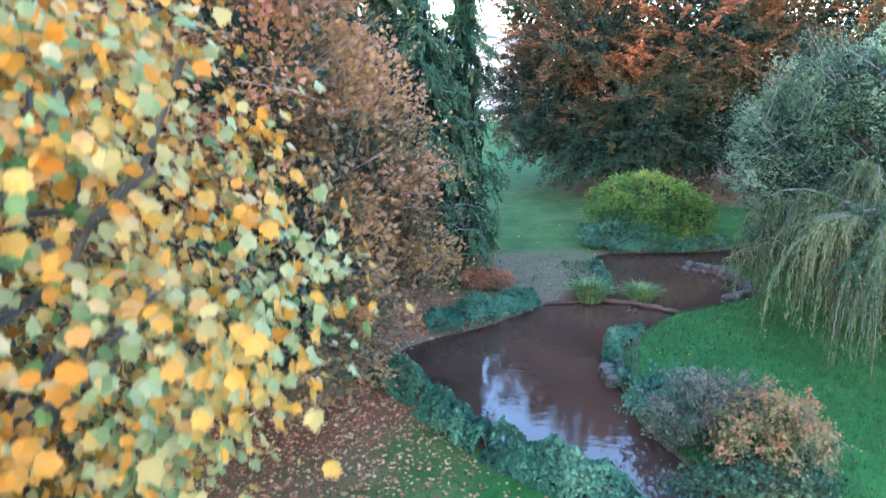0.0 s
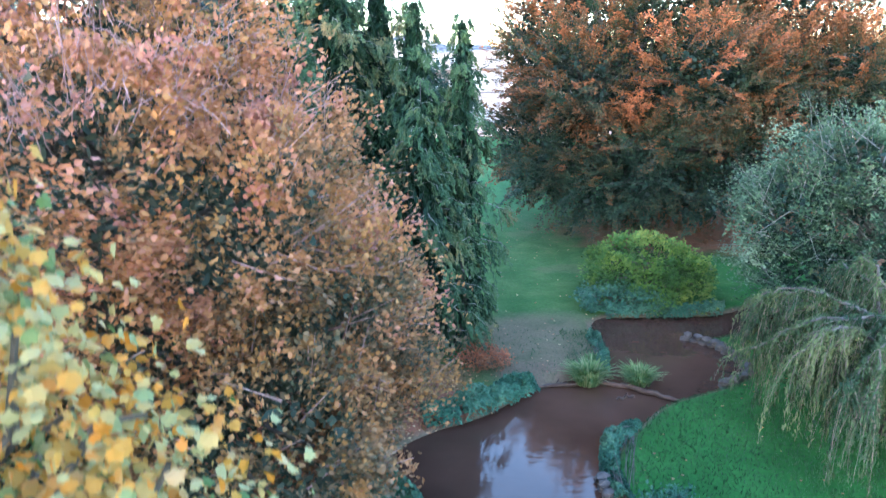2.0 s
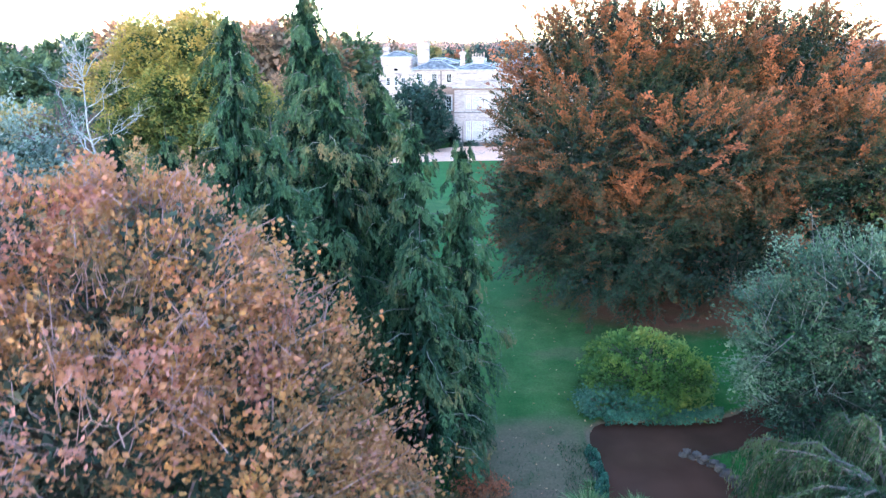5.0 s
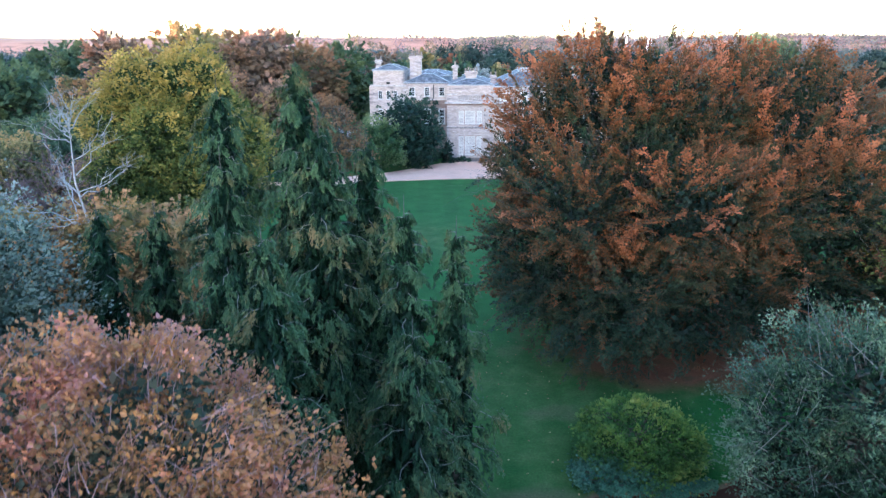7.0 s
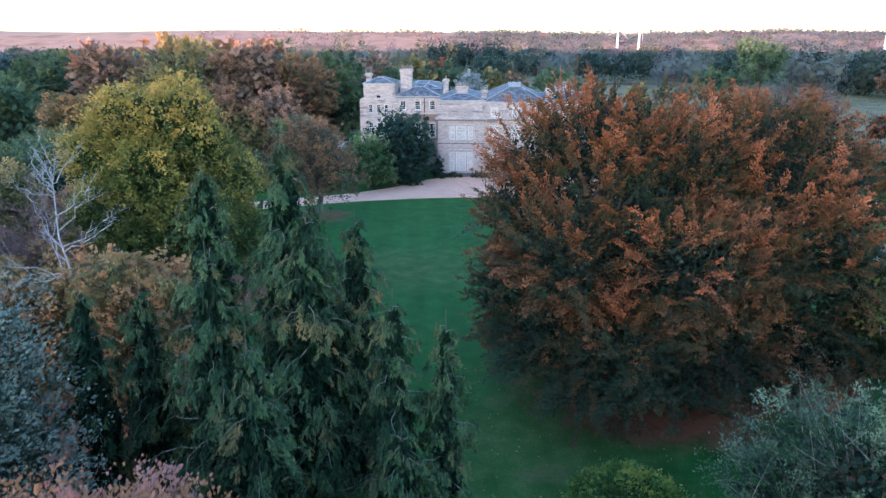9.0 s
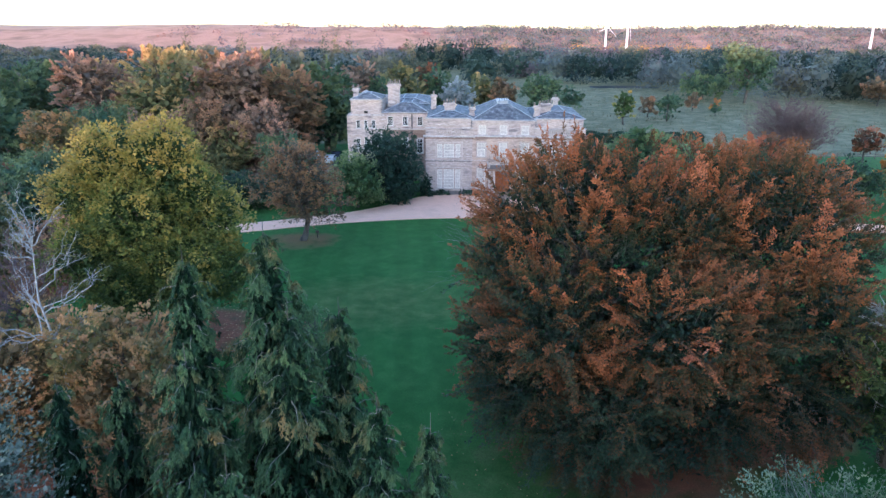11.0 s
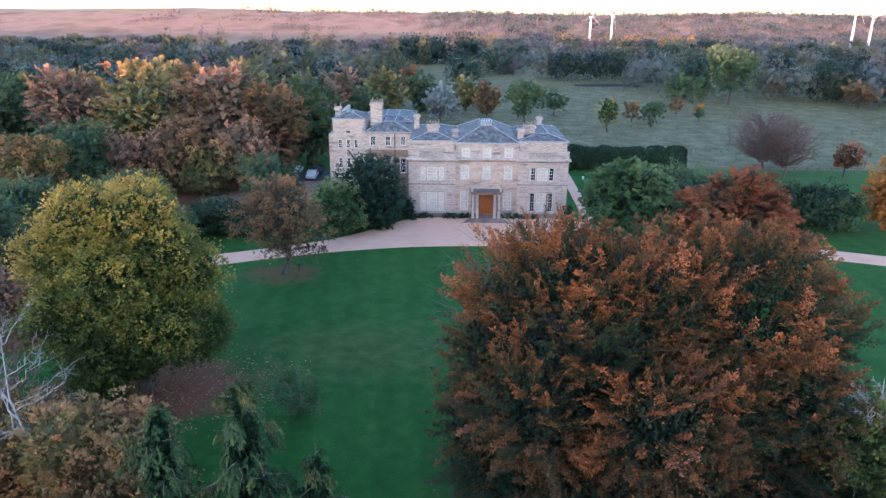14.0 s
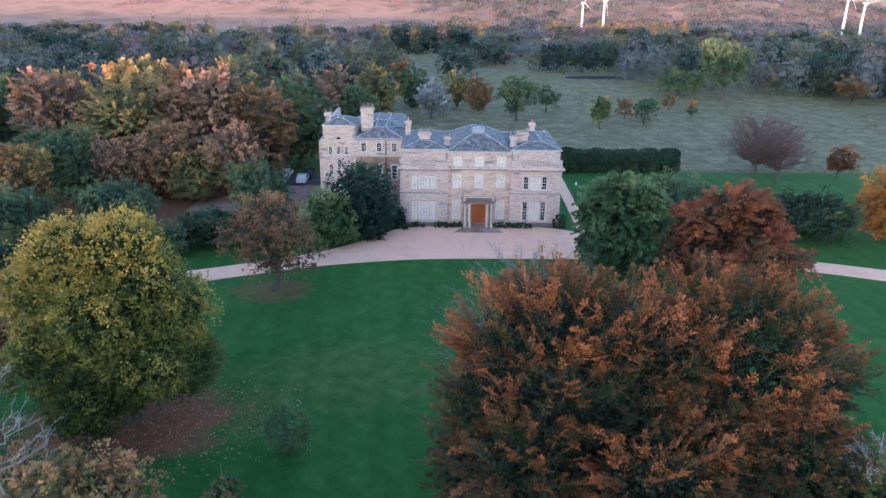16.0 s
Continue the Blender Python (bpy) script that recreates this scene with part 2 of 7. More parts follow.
SHRUB = leaf_material("shrub_leaves", [(0.033, 0.058, 0.024), (0.083, 0.098, 0.036), (0.165, 0.127, 0.05), (0.264, 0.173, 0.069), (0.33, 0.104, 0.059)], [(0.033, 0.064, 0.036), (0.066, 0.104, 0.059), (0.11, 0.139, 0.074), (0.22, 0.127, 0.064)], 0.9)
HEATHER = leaf_material("heather_leaves", [(0.04, 0.05, 0.036), (0.075, 0.085, 0.062), (0.11, 0.105, 0.085), (0.15, 0.12, 0.105)], [(0.03, 0.055, 0.034), (0.06, 0.1, 0.055), (0.1, 0.13, 0.08)], 1.1)
LAUREL = leaf_material("laurel_leaves", [(0.015, 0.037, 0.022), (0.025, 0.056, 0.031), (0.04, 0.081, 0.045)], [(0.037, 0.062, 0.03), (0.075, 0.106, 0.045), (0.125, 0.15, 0.062)], 0.35, 0.5, 0.62, gloss=0.45, thin=0.08)
BROWNLEAF = leaf_material("brown_leaves", [(0.112, 0.078, 0.044), (0.209, 0.131, 0.078), (0.354, 0.192, 0.112), (0.524, 0.247, 0.129)], [(0.112, 0.096, 0.049), (0.197, 0.148, 0.078), (0.327, 0.198, 0.103), (0.524, 0.234, 0.112)], 0.12)
OLIVELEAF = leaf_material("olive_leaves", [(0.095, 0.106, 0.044), (0.191, 0.174, 0.072), (0.334, 0.25, 0.101), (0.524, 0.31, 0.129)], thin=0.15)
GREYBROWN = leaf_material("grey_brown_leaves", [(0.133, 0.096, 0.066), (0.238, 0.153, 0.104), (0.378, 0.22, 0.15), (0.576, 0.278, 0.169)], thin=0.12)
BIRCHLEAF = leaf_material("birch_leaves", [(0.13, 0.1, 0.05), (0.26, 0.165, 0.08), (0.42, 0.225, 0.105), (0.5, 0.26, 0.13)], [(0.13, 0.13, 0.05), (0.23, 0.185, 0.068), (0.38, 0.25, 0.09), (0.46, 0.27, 0.11)], 0.25)
RUSTLEAF = leaf_material("rust_leaves", [(0.075, 0.058, 0.036), (0.16, 0.1, 0.056), (0.29, 0.155, 0.078), (0.42, 0.2, 0.09)], thin=0.15)
TWIG_PURPLE = surface("purple_twigs", [(0.12, 0.075, 0.07), (0.19, 0.12, 0.11)], 4, 20)
REDLEAF = leaf_material("red_leaves", [(0.079, 0.05, 0.031), (0.184, 0.073, 0.04), (0.354, 0.11, 0.056), (0.42, 0.15, 0.069)], [(0.092, 0.069, 0.04), (0.197, 0.106, 0.053), (0.328, 0.138, 0.069)], 0.2)
DARKLEAF = leaf_material("dark_green_leaves", [(0.041, 0.085, 0.05), (0.074, 0.126, 0.069), (0.115, 0.169, 0.089)], [(0.103, 0.151, 0.069), (0.168, 0.194, 0.079)], 0.25, thin=0.12)
GREENLEAF = leaf_material("mid_green_leaves", [(0.03, 0.072, 0.036), (0.063, 0.133, 0.062), (0.121, 0.203, 0.093), (0.205, 0.291, 0.139)], [(0.037, 0.076, 0.038), (0.093, 0.151, 0.066), (0.184, 0.215, 0.091)], 0.3)
SILVER = leaf_material("silver_leaves", [(0.16, 0.19, 0.18), (0.26, 0.28, 0.27), (0.4, 0.41, 0.41)], thin=0.15)
HOLM = leaf_material("holm_oak_leaves", [(0.013, 0.034, 0.024), (0.02, 0.048, 0.032), (0.033, 0.07, 0.045)], [(0.02, 0.045, 0.028), (0.04, 0.072, 0.042), (0.06, 0.09, 0.05)], 0.35, 0.5, 0.7, gloss=0.45, thin=0.06)
VARIEGATED = leaf_material("variegated_leaves", [(0.036, 0.078, 0.029), (0.09, 0.144, 0.053), (0.216, 0.252, 0.108), (0.384, 0.36, 0.18)], thin=0.1)
SAGE = leaf_material("sage_leaves", [(0.04, 0.066, 0.044), (0.097, 0.132, 0.092), (0.176, 0.211, 0.163), (0.282, 0.304, 0.246)], thin=0.12)
ORANGE = leaf_material("orange_leaves", [(0.3, 0.12, 0.04), (0.45, 0.19, 0.05), (0.5, 0.25, 0.07)])
# far leaves tinted bluish: the distance haze is put into their colour
WOODS = leaf_material("woodland_leaves", [(0.017, 0.038, 0.035), (0.034, 0.061, 0.047), (0.079, 0.09, 0.059), (0.147, 0.136, 0.082), (0.119, 0.146, 0.142), (0.136, 0.118, 0.124), (0.17, 0.101, 0.1), (0.227, 0.113, 0.077), (0.51, 0.282, 0.07)], tint="tint")
LITTER = leaf_material("fallen_leaves", [(0.157, 0.057, 0.036), (0.291, 0.104, 0.063), (0.426, 0.18, 0.081), (0.47, 0.323, 0.162), (0.224, 0.057, 0.041)], thin=0.05)
REED = leaf_material("reed_blades", [(0.04, 0.095, 0.03), (0.08, 0.15, 0.045), (0.16, 0.22, 0.08), (0.24, 0.25, 0.11)])
STRAW = leaf_material("straw_grass", [(0.09, 0.09, 0.042), (0.18, 0.16, 0.09), (0.3, 0.26, 0.165)])
GRASS = leaf_material("grass_blades", [(0.015, 0.053, 0.018), (0.027, 0.074, 0.027), (0.046, 0.099, 0.035)], thin=0.2)
STONE = surface("pale_limestone", [(0.2, 0.17, 0.165), (0.38, 0.31, 0.29), (0.52, 0.42, 0.37), (0.36, 0.285, 0.255), (0.62, 0.53, 0.48)], 1.1, 6, 0.85, 0.25, stretch=(0.4, 0.4, 1.5))
# warmer tone of the limestone for the recessed centre wall
STONE_WARM = surface("warm_limestone", [(0.27, 0.2, 0.17), (0.45, 0.335, 0.28), (0.56, 0.42, 0.345), (0.4, 0.29, 0.235)], 1.1, 7, 0.85, 0.25, stretch=(0.4, 0.4, 1.5))
STONE_TRIM = surface("dressed_stone", [(0.391, 0.326, 0.288), (0.539, 0.446, 0.4), (0.428, 0.353, 0.316)], 1.2, 12, 0.8, 0.2)
# pale ledge stone: the highlight along their tops is in the colour
STONE_PALE = surface("ledge_highlight_stone", [(0.252, 0.223, 0.21), (0.445, 0.396, 0.37), (0.534, 0.475, 0.447), (0.334, 0.295, 0.279)], 1.4, 9, 0.85, 0.25)
# brown portico and wing stone; under cornices it paints their shade line
STONE_BROWN = surface("brown_and_shaded_stone", [(0.14, 0.09, 0.075), (0.25, 0.165, 0.135), (0.33, 0.23, 0.19), (0.18, 0.12, 0.1)], 0.9, 8, 0.9, 0.3, stretch=(0.5, 0.5, 1.3))
# weathered grey, darkened further so that courses carry their shadow lines in colour
STONE_GREY = surface("weathered_shade_stone", [(0.12, 0.105, 0.1), (0.21, 0.18, 0.17), (0.16, 0.14, 0.135), (0.28, 0.24, 0.22)], 0.8, 9, 0.9, 0.3)
SLATE = surface("roof_slate", [(0.058, 0.061, 0.069), (0.101, 0.104, 0.113), (0.156, 0.156, 0.164), (0.281, 0.281, 0.289)], 1.5, 8, 0.75, 0.3, spec=0.2)
LEAD = surface("lead_flashing", [(0.288, 0.295, 0.31), (0.432, 0.439, 0.454)], 1.5, 14, 0.6, 0.1, spec=0.25)
GRAVEL = surface("gravel", [(0.78, 0.44, 0.305), (0.85, 0.48, 0.335), (0.74, 0.41, 0.285)], 0.25, 25, 0.95, 0.3)
DOORWOOD = surface("orange_door_paint", [(0.3, 0.085, 0.026), (0.38, 0.115, 0.036)], 2, 20, 0.5, 0.1)
WHITE = surface("white_paint", [(0.74, 0.73, 0.7), (0.82, 0.81, 0.78)], 2, 20, 0.5, 0.05)
BLIND = surface("pale_blind", [(0.62, 0.57, 0.52), (0.74, 0.69, 0.63)], 2, 20, 0.7, 0.05)
MASONRY = surface("old_bank_stone", [(0.043, 0.037, 0.034), (0.074, 0.065, 0.059), (0.105, 0.093, 0.081)], 2, 14, 0.9, 0.7)
LOG = surface("wet_log", [(0.034, 0.02, 0.016), (0.064, 0.038, 0.027), (0.09, 0.056, 0.042)], 3, 30, 0.7, 0.6)
IRON = surface("dark_iron", [(0.03, 0.03, 0.03), (0.06, 0.06, 0.06)], 5, 30, 0.5, 0.2)
FENCE = surface("weathered_timber", [(0.12, 0.09, 0.07), (0.2, 0.16, 0.13)], 4, 30, 0.9, 0.4)
GRAVEL_BROWN = surface("brown_gravel", [(0.24, 0.15, 0.115), (0.33, 0.21, 0.16), (0.19, 0.125, 0.1)], 0.4, 25, 0.95, 0.3)
ASPHALT = surface("asphalt", [(0.045, 0.045, 0.05), (0.07, 0.07, 0.075)], 0.5, 30, 0.9, 0.3)
TURBINE = surface("turbine_white", [(0.75, 0.75, 0.76), (0.82, 0.82, 0.83)], 0.5, 5, 0.4, 0.02)


def glass_material():
    m, n, l, p = nodes_of("window_glass")
    p.inputs["Base Color"].default_value = (0.006, 0.007, 0.009, 1)
    p.inputs["Roughness"].default_value, p.inputs["Specular IOR Level"].default_value = 0.08, 0.3
    p.inputs["Transmission Weight"].default_value = 0.0
    t = noise_node(n, l, 1.2, 2, n.new("ShaderNodeTexCoord").outputs["Object"])
    b = n.new("ShaderNodeBump")
    b.inputs["Strength"].default_value, b.inputs["Distance"].default_value = 0.12, 0.02
    l.new(t.outputs[0], b.inputs["Height"])
    l.new(b.outputs[0], p.inputs["Normal"])
    return m


def water_material(name, deep, ripple, strength):
    m, n, l, p = nodes_of(name)
    co = n.new("ShaderNodeTexCoord").outputs["Object"]
    mp = n.new("ShaderNodeMapping")
    mp.inputs["Scale"].default_value = (1.0, 2.2, 1)
    l.new(co, mp.inputs[0])
    t, s = noise_node(n, l, ripple, 3, mp.outputs[0]), noise_node(n, l, 0.35, 3, co)
    r = ramp(n, [(0.35, tuple(0.8 * c for c in deep)), (0.65, tuple(1.25 * c for c in deep))])
    l.new(s.outputs[0], r.inputs[0])
    l.new(r.outputs[0], p.inputs["Base Color"])
    p.inputs["Roughness"].default_value, p.inputs["IOR"].default_value = 0.02, 1.36
    b = n.new("ShaderNodeBump")
    b.inputs["Strength"].default_value, b.inputs["Distance"].default_value = strength, 0.02
    l.new(t.outputs[0], b.inputs["Height"])
    l.new(b.outputs[0], p.inputs["Normal"])
    return m


GLASS = glass_material()
# dark base with little gloss: the trees' reflection is put into the colour
LAKE = surface("lake_water", [(0.012, 0.014, 0.015), (0.018, 0.02, 0.02)], 0.2, 3, 0.5, 0.02, spec=0.06)
WATER = water_material("muddy_water", (0.062, 0.031, 0.021), 2.0, 0.16)


def ground_material():
    """Lawn, rough pasture, litter under trees, bare mud and stubble, after the ground's own layers."""
    m, n, l, p = nodes_of("park_ground")
    co = n.new("ShaderNodeNewGeometry").outputs["Position"]
    fine, mid, big = noise_node(n, l, 9, 5, co), noise_node(n, l, 0.7, 5, co), noise_node(n, l, 0.09, 4, co)

    def layer(colours, source):
        r = ramp(n, [(0.32 + 0.36 * at, c) for at, c in even(colours)])
        l.new(source.outputs[0], r.inputs[0])
        return r.outputs[0]

    lawn = mixed(n, l, 0.5, layer([(0.01, 0.074, 0.013), (0.018, 0.102, 0.018), (0.036, 0.132, 0.028)], mid), layer([(0.009, 0.068, 0.012), (0.017, 0.094, 0.017), (0.04, 0.125, 0.03)], big))
    wave = n.new("ShaderNodeTexWave")
    wave.inputs["Scale"].default_value, wave.inputs["Distortion"].default_value = 0.1, 2.2
    turned = n.new("ShaderNodeMapping")
    turned.inputs["Rotation"].default_value = (0, 0, radians(-5))
    l.new(co, turned.inputs[0])
    l.new(turned.outputs[0], wave.inputs[0])
    stripe = ramp(n, [(0.3, (0.93, 0.94, 0.93)), (0.7, (1.07, 1.05, 1.08))])
    l.new(wave.outputs[0], stripe.inputs[0])
    lawn = mixed(n, l, 1.0, lawn, stripe.outputs[0], "MULTIPLY")
    worn = layer([(0.045, 0.085, 0.02), (0.07, 0.105, 0.03), (0.1, 0.125, 0.042)], mid)
    grain = ramp(n, [(0.3, (0.65, 0.65, 0.65)), (0.7, (1.3, 1.3, 1.3))])
    l.new(fine.outputs[0], grain.inputs[0])
    rough = layer([(0.062, 0.066, 0.032), (0.13, 0.12, 0.066), (0.25, 0.215, 0.135)], noise_node(n, l, 0.22, 8, co, 0.75))
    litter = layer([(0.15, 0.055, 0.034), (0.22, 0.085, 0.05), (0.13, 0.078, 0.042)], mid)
    mud = layer([(0.1, 0.068, 0.044), (0.13, 0.092, 0.058), (0.095, 0.09, 0.046)], mid)
    stubble = layer([(0.26, 0.145, 0.105), (0.36, 0.2, 0.15), (0.19, 0.105, 0.08)], noise_node(n, l, 0.012, 4, co))

    def cover(name, under, over, soften=0.6):
        at = n.new("ShaderNodeAttribute")
        at.attribute_name = name
        add = n.new("ShaderNodeMath")
        add.operation = "MULTIPLY_ADD"
        l.new(mid.outputs[0], add.inputs[0])
        add.inputs[1].default_value = soften
        l.new(at.outputs["Fac"], add.inputs[2])
        return mixed(n, l, spread(n, l, add.outputs[0], soften * 0.5 + 0.25, soften * 0.5 + 0.75), under, over)

    colour = cover("worn", lawn, worn, 0.45)
    colour = cover("pasture", colour, rough, 0.3)
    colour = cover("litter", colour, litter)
    colour = cover("mud", colour, mud)
    colour = cover("stubble", colour, stubble, 0.1)
    l.new(mixed(n, l, 0.7, colour, grain.outputs[0], "MULTIPLY"), p.inputs["Base Color"])
    p.inputs["Roughness"].default_value, p.inputs["Specular IOR Level"].default_value = 0.95, 0.15
    p.inputs["Sheen Weight"].default_value, p.inputs["Sheen Roughness"].default_value = 0.035, 0.45
    p.inputs["Sheen Tint"].default_value = (0.85, 0.95, 0.5, 1)
    b = n.new("ShaderNodeBump")
    b.inputs["Strength"].default_value, b.inputs["Distance"].default_value = 0.6, 0.05
    l.new(fine.outputs[0], b.inputs["Height"])
    l.new(b.outputs[0], p.inputs["Normal"])
    return m


GROUND = ground_material()

# ---- ground: one sheet with the pond's bed, the far hills and an unseen ridge behind, added to block the sun
POND = [(-2.5, -106), (-3.9, -99.9), (-5.2, -99.0), (-6.0, -98.2), (-6.7, -96.9), (-7.5, -95.8), (-8.5, -94.4), (-9.0, -93.2), (-7.7, -91.9), (-6.4, -91.2), (-4.9, -89.4), (-4.1, -88.5), (-2.7, -88.2), (-2.0, -87.4), (-1.9, -86.2), (-2.1, -84.4), (-1.9, -82.3), (-0.7, -82.1), (1.7, -81.9), (3.7, -81.7), (7, -79.2), (11, -77), (12.5, -78.5), (8, -81.2), (5, -83.2), (3, -83.9), (1.7, -84.5), (2.3, -85.2), (2.8, -86.5), (2.6, -87.9), (0.4, -89.2), (-0.6, -89.7), (-1.5, -90.8), (-2.9, -92.9), (-3.2, -94.4), (-3.1, -95.6), (-3.0, -97.2), (-2.5, -98.6), (-1.8, -99.8), (0.5, -106)]
WATER_Z = -0.2
for _ in range(2):
    POND = [(a * w + c * (1 - w), b * w + d * (1 - w)) for (a, b), (c, d) in zip(POND, POND[1:] + POND[:1]) for w in (0.75, 0.25)]


def from_bank(x, y):
    """Metres from the pond's edge, negative in the water."""
    p = np.array(POND)
    a, b = p, np.roll(p, -1, 0)
    d = np.full(np.shape(x), 1e9)
    inside = np.zeros(np.shape(x), bool)
    for (ax, ay), (bx, by) in zip(a, b):
        t = np.clip(((x - ax) * (bx - ax) + (y - ay) * (by - ay)) / ((bx - ax) ** 2 + (by - ay) ** 2), 0, 1)
        d = np.minimum(d, np.hypot(x - ax - t * (bx - ax), y - ay - t * (by - ay)))
        inside ^= ((ay > y) != (by > y)) & (x < (bx - ax) * (y - ay) / (by - ay + 1e-12) + ax)
    return np.where(inside, -d, d)


def step(a, b, v):
    s = np.clip((v - a) / (b - a), 0, 1)
    return s * s * (3 - 2 * s)


def height(x, y, bank=None):
    z = 0.04 * wob(np.stack([x, y, 0 * x], -1) * 0.12, 5)
    z = np.where(y > -16, z * 0.0, z) + 0 * x
    roll = wob(np.stack([x * 0.004, y * 0.003, 0 * x], -1), 8)
    z = z - 48 * step(430, 950, y) + step(1200, 1750, y) * (61 + 4 * roll) + step(500, 900, y) * 2.0 * wob(np.stack([x * 0.01, y * 0.008, 0 * x], -1), 9)
    z = z - 60 * step(1900, 2300, y)
    # unseen ridge, added to keep the low sun off the park
    z = z + step(-180, -450, y) * (SHADE_RIDGE + 1.2 * wob(np.stack([x * 0.03, y * 0.01, 0 * x], -1), 10, 3))
    if bank is not None:
        z = z + np.where(bank < 0, -0.25 + np.maximum(bank * 0.7, -0.6), -0.25 * step(0.55, 0.0, bank))
    return z


def ground_sheet():
    def line(*spans):
        out = []
        for a, b, gap in spans:
            out += list(np.arange(a, b, gap))
        return np.array(out + [spans[-1][1]])

    xs = line((-2400, -400, 100), (-400, -100, 15), (-100, -26, 3), (-26, -12, 0.9), (-12, 6, 0.3), (6, 24, 0.9), (24, 110, 3), (110, 400, 15), (400, 2400, 100))
    ys = line((-900, -500, 50), (-500, -180, 10), (-180, -116, 4), (-116, -100, 0.8), (-100, -80, 0.28), (-80, -40, 0.9), (-40, 60, 2.5), (60, 250, 8), (250, 700, 25), (700, 2300, 30))
    x, y = np.meshgrid(xs, ys)
    bank = from_bank(x, y)
    z = height(x, y, bank)
    v = np.stack([x, y, z], -1).reshape(-1, 3)
    nx, ny = len(xs), len(ys)
    i, j = np.meshgrid(np.arange(nx - 1), np.arange(ny - 1))
    k = (j * nx + i).ravel()
    faces = np.stack([k, k + 1, k + nx + 1, k + nx], 1)
    blot = wob(np.stack([x, y, 0 * x], -1) * 0.5, 3)

    def spot(cx, cy, rx, ry, soft=0.35):
        d = np.hypot((x - cx) / rx, (y - cy) / ry) + 0.12 * blot
        return step(1 + soft, 1 - soft, d)

    # beech beds: brown mulch, with the shade under the crowns put into colour
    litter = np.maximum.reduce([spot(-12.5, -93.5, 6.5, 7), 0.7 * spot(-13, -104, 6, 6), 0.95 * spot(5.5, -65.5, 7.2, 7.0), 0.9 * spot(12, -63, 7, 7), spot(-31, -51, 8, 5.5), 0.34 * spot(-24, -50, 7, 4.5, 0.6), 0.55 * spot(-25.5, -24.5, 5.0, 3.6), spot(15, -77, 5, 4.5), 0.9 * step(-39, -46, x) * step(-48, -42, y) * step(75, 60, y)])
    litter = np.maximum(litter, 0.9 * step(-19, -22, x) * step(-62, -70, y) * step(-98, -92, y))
    mud = np.maximum.reduce([spot(-4.4, -88.2, 1.6, 0.9, 0.5), 0.7 * spot(-4.2, -85.6, 3.8, 3.6, 0.7), step(0.5, 0.1, bank), 0.4 * spot(-2, -75.5, 2.6, 1.0), 0.3 * spot(-1, -66, 6, 5)])
    worn = np.maximum.reduce([0.5 * spot(-14, -43, 12, 8, 0.8), 0.5 * spot(-3, -75, 9, 13, 0.8), 0.7 * spot(-11, -99, 5, 4)])
    pasture = np.maximum(step(33, 38, y) * step(12, 18, x), step(42, 50, y)) * step(860, 760, y)
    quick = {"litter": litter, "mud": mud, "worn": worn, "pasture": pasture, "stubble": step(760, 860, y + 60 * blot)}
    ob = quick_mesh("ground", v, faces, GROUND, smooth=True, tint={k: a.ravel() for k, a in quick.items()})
    return tagged(ob, "mown green park lawn with leaf litter and bare muddy patches", "ground", kind="structure")


ground_sheet()
bm = bmesh.new()
bmesh.ops.create_grid(bm, x_segments=1, y_segments=1, size=0.5, matrix=Matrix.LocRotScale((1.5, -91, WATER_Z), None, (25, 31, 1)))
water = part("water", bm, WATER, None)
tagged(water, "still brown pond water mirroring the pale sky", "water", kind="structure")


def slab(name, left, right, material, top, label, samples=90):
    """A raised bed between two edge lines."""
    def line(p):
        p = np.array(p, float)
        s = np.r_[0, np.cumsum(np.hypot(*np.diff(p, axis=0).T))]
        q = np.linspace(0, s[-1], samples)
        o = np.stack([np.interp(q, s, p[:, 0]), np.interp(q, s, p[:, 1])], 1)
        for _ in range(4):
            o[1:-1] = (o[:-2] + 2 * o[1:-1] + o[2:]) / 4
        return o

    a, b = line(left), line(right)
    n = samples
    v = np.concatenate([np.c_[a, np.full(n, top)], np.c_[b, np.full(n, top)], np.c_[a, np.full(n, -0.1)], np.c_[b, np.full(n, -0.1)]])
    k = np.arange(n - 1)
    f = np.concatenate([np.stack([k, k + 1, n + k + 1, n + k], 1), np.stack([2 * n + k, 2 * n + k + 1, k + 1, k], 1), np.stack([n + k, n + k + 1, 3 * n + k + 1, 3 * n + k], 1)])
    return tagged(quick_mesh(name, v, f, material), label, name.split("_")[0], kind="structure")


slab("drive", [(-78, -36), (-60, -31.5), (-35.4, -22.4), (-21.8, -16.6), (-10.4, -13.9), (0, -13.4), (12, -13.3), (26, -14.2), (41.3, -16.9), (49.1, -20.2), (75, -30), (110, -46)], [(-80, -31), (-61, -27), (-36.5, -18.6), (-22.5, -12.3), (-15.5, -6.2), (-12.9, -0.4), (12.6, -0.2), (17, -6), (26, -10.6), (43, -13.4), (51.2, -16.6), (76, -25), (110, -41)], GRAVEL, 0.085, "pinkish gravel drive and forecourt in front of the house")
slab("lake", [(44, 186), (54, 185), (64, 186), (72, 187)], [(45, 194), (54, 198), (64, 197), (72, 192)], LAKE, 0.04, "dark still lake at the far edge of the pasture", 20)
slab("path", [(14.2, -3), (14.6, 8), (15.2, 30)], [(16.0, -3), (16.4, 8), (17.0, 30)], GRAVEL, 0.025, "narrow gravel path along the side of the house", 20)
slab("car_park", [(-46, 21.5), (-27, 22.5)], [(-46, 30), (-27, 31)], ASPHALT, 0.03, "dark asphalt yard beside the house wing", 4)
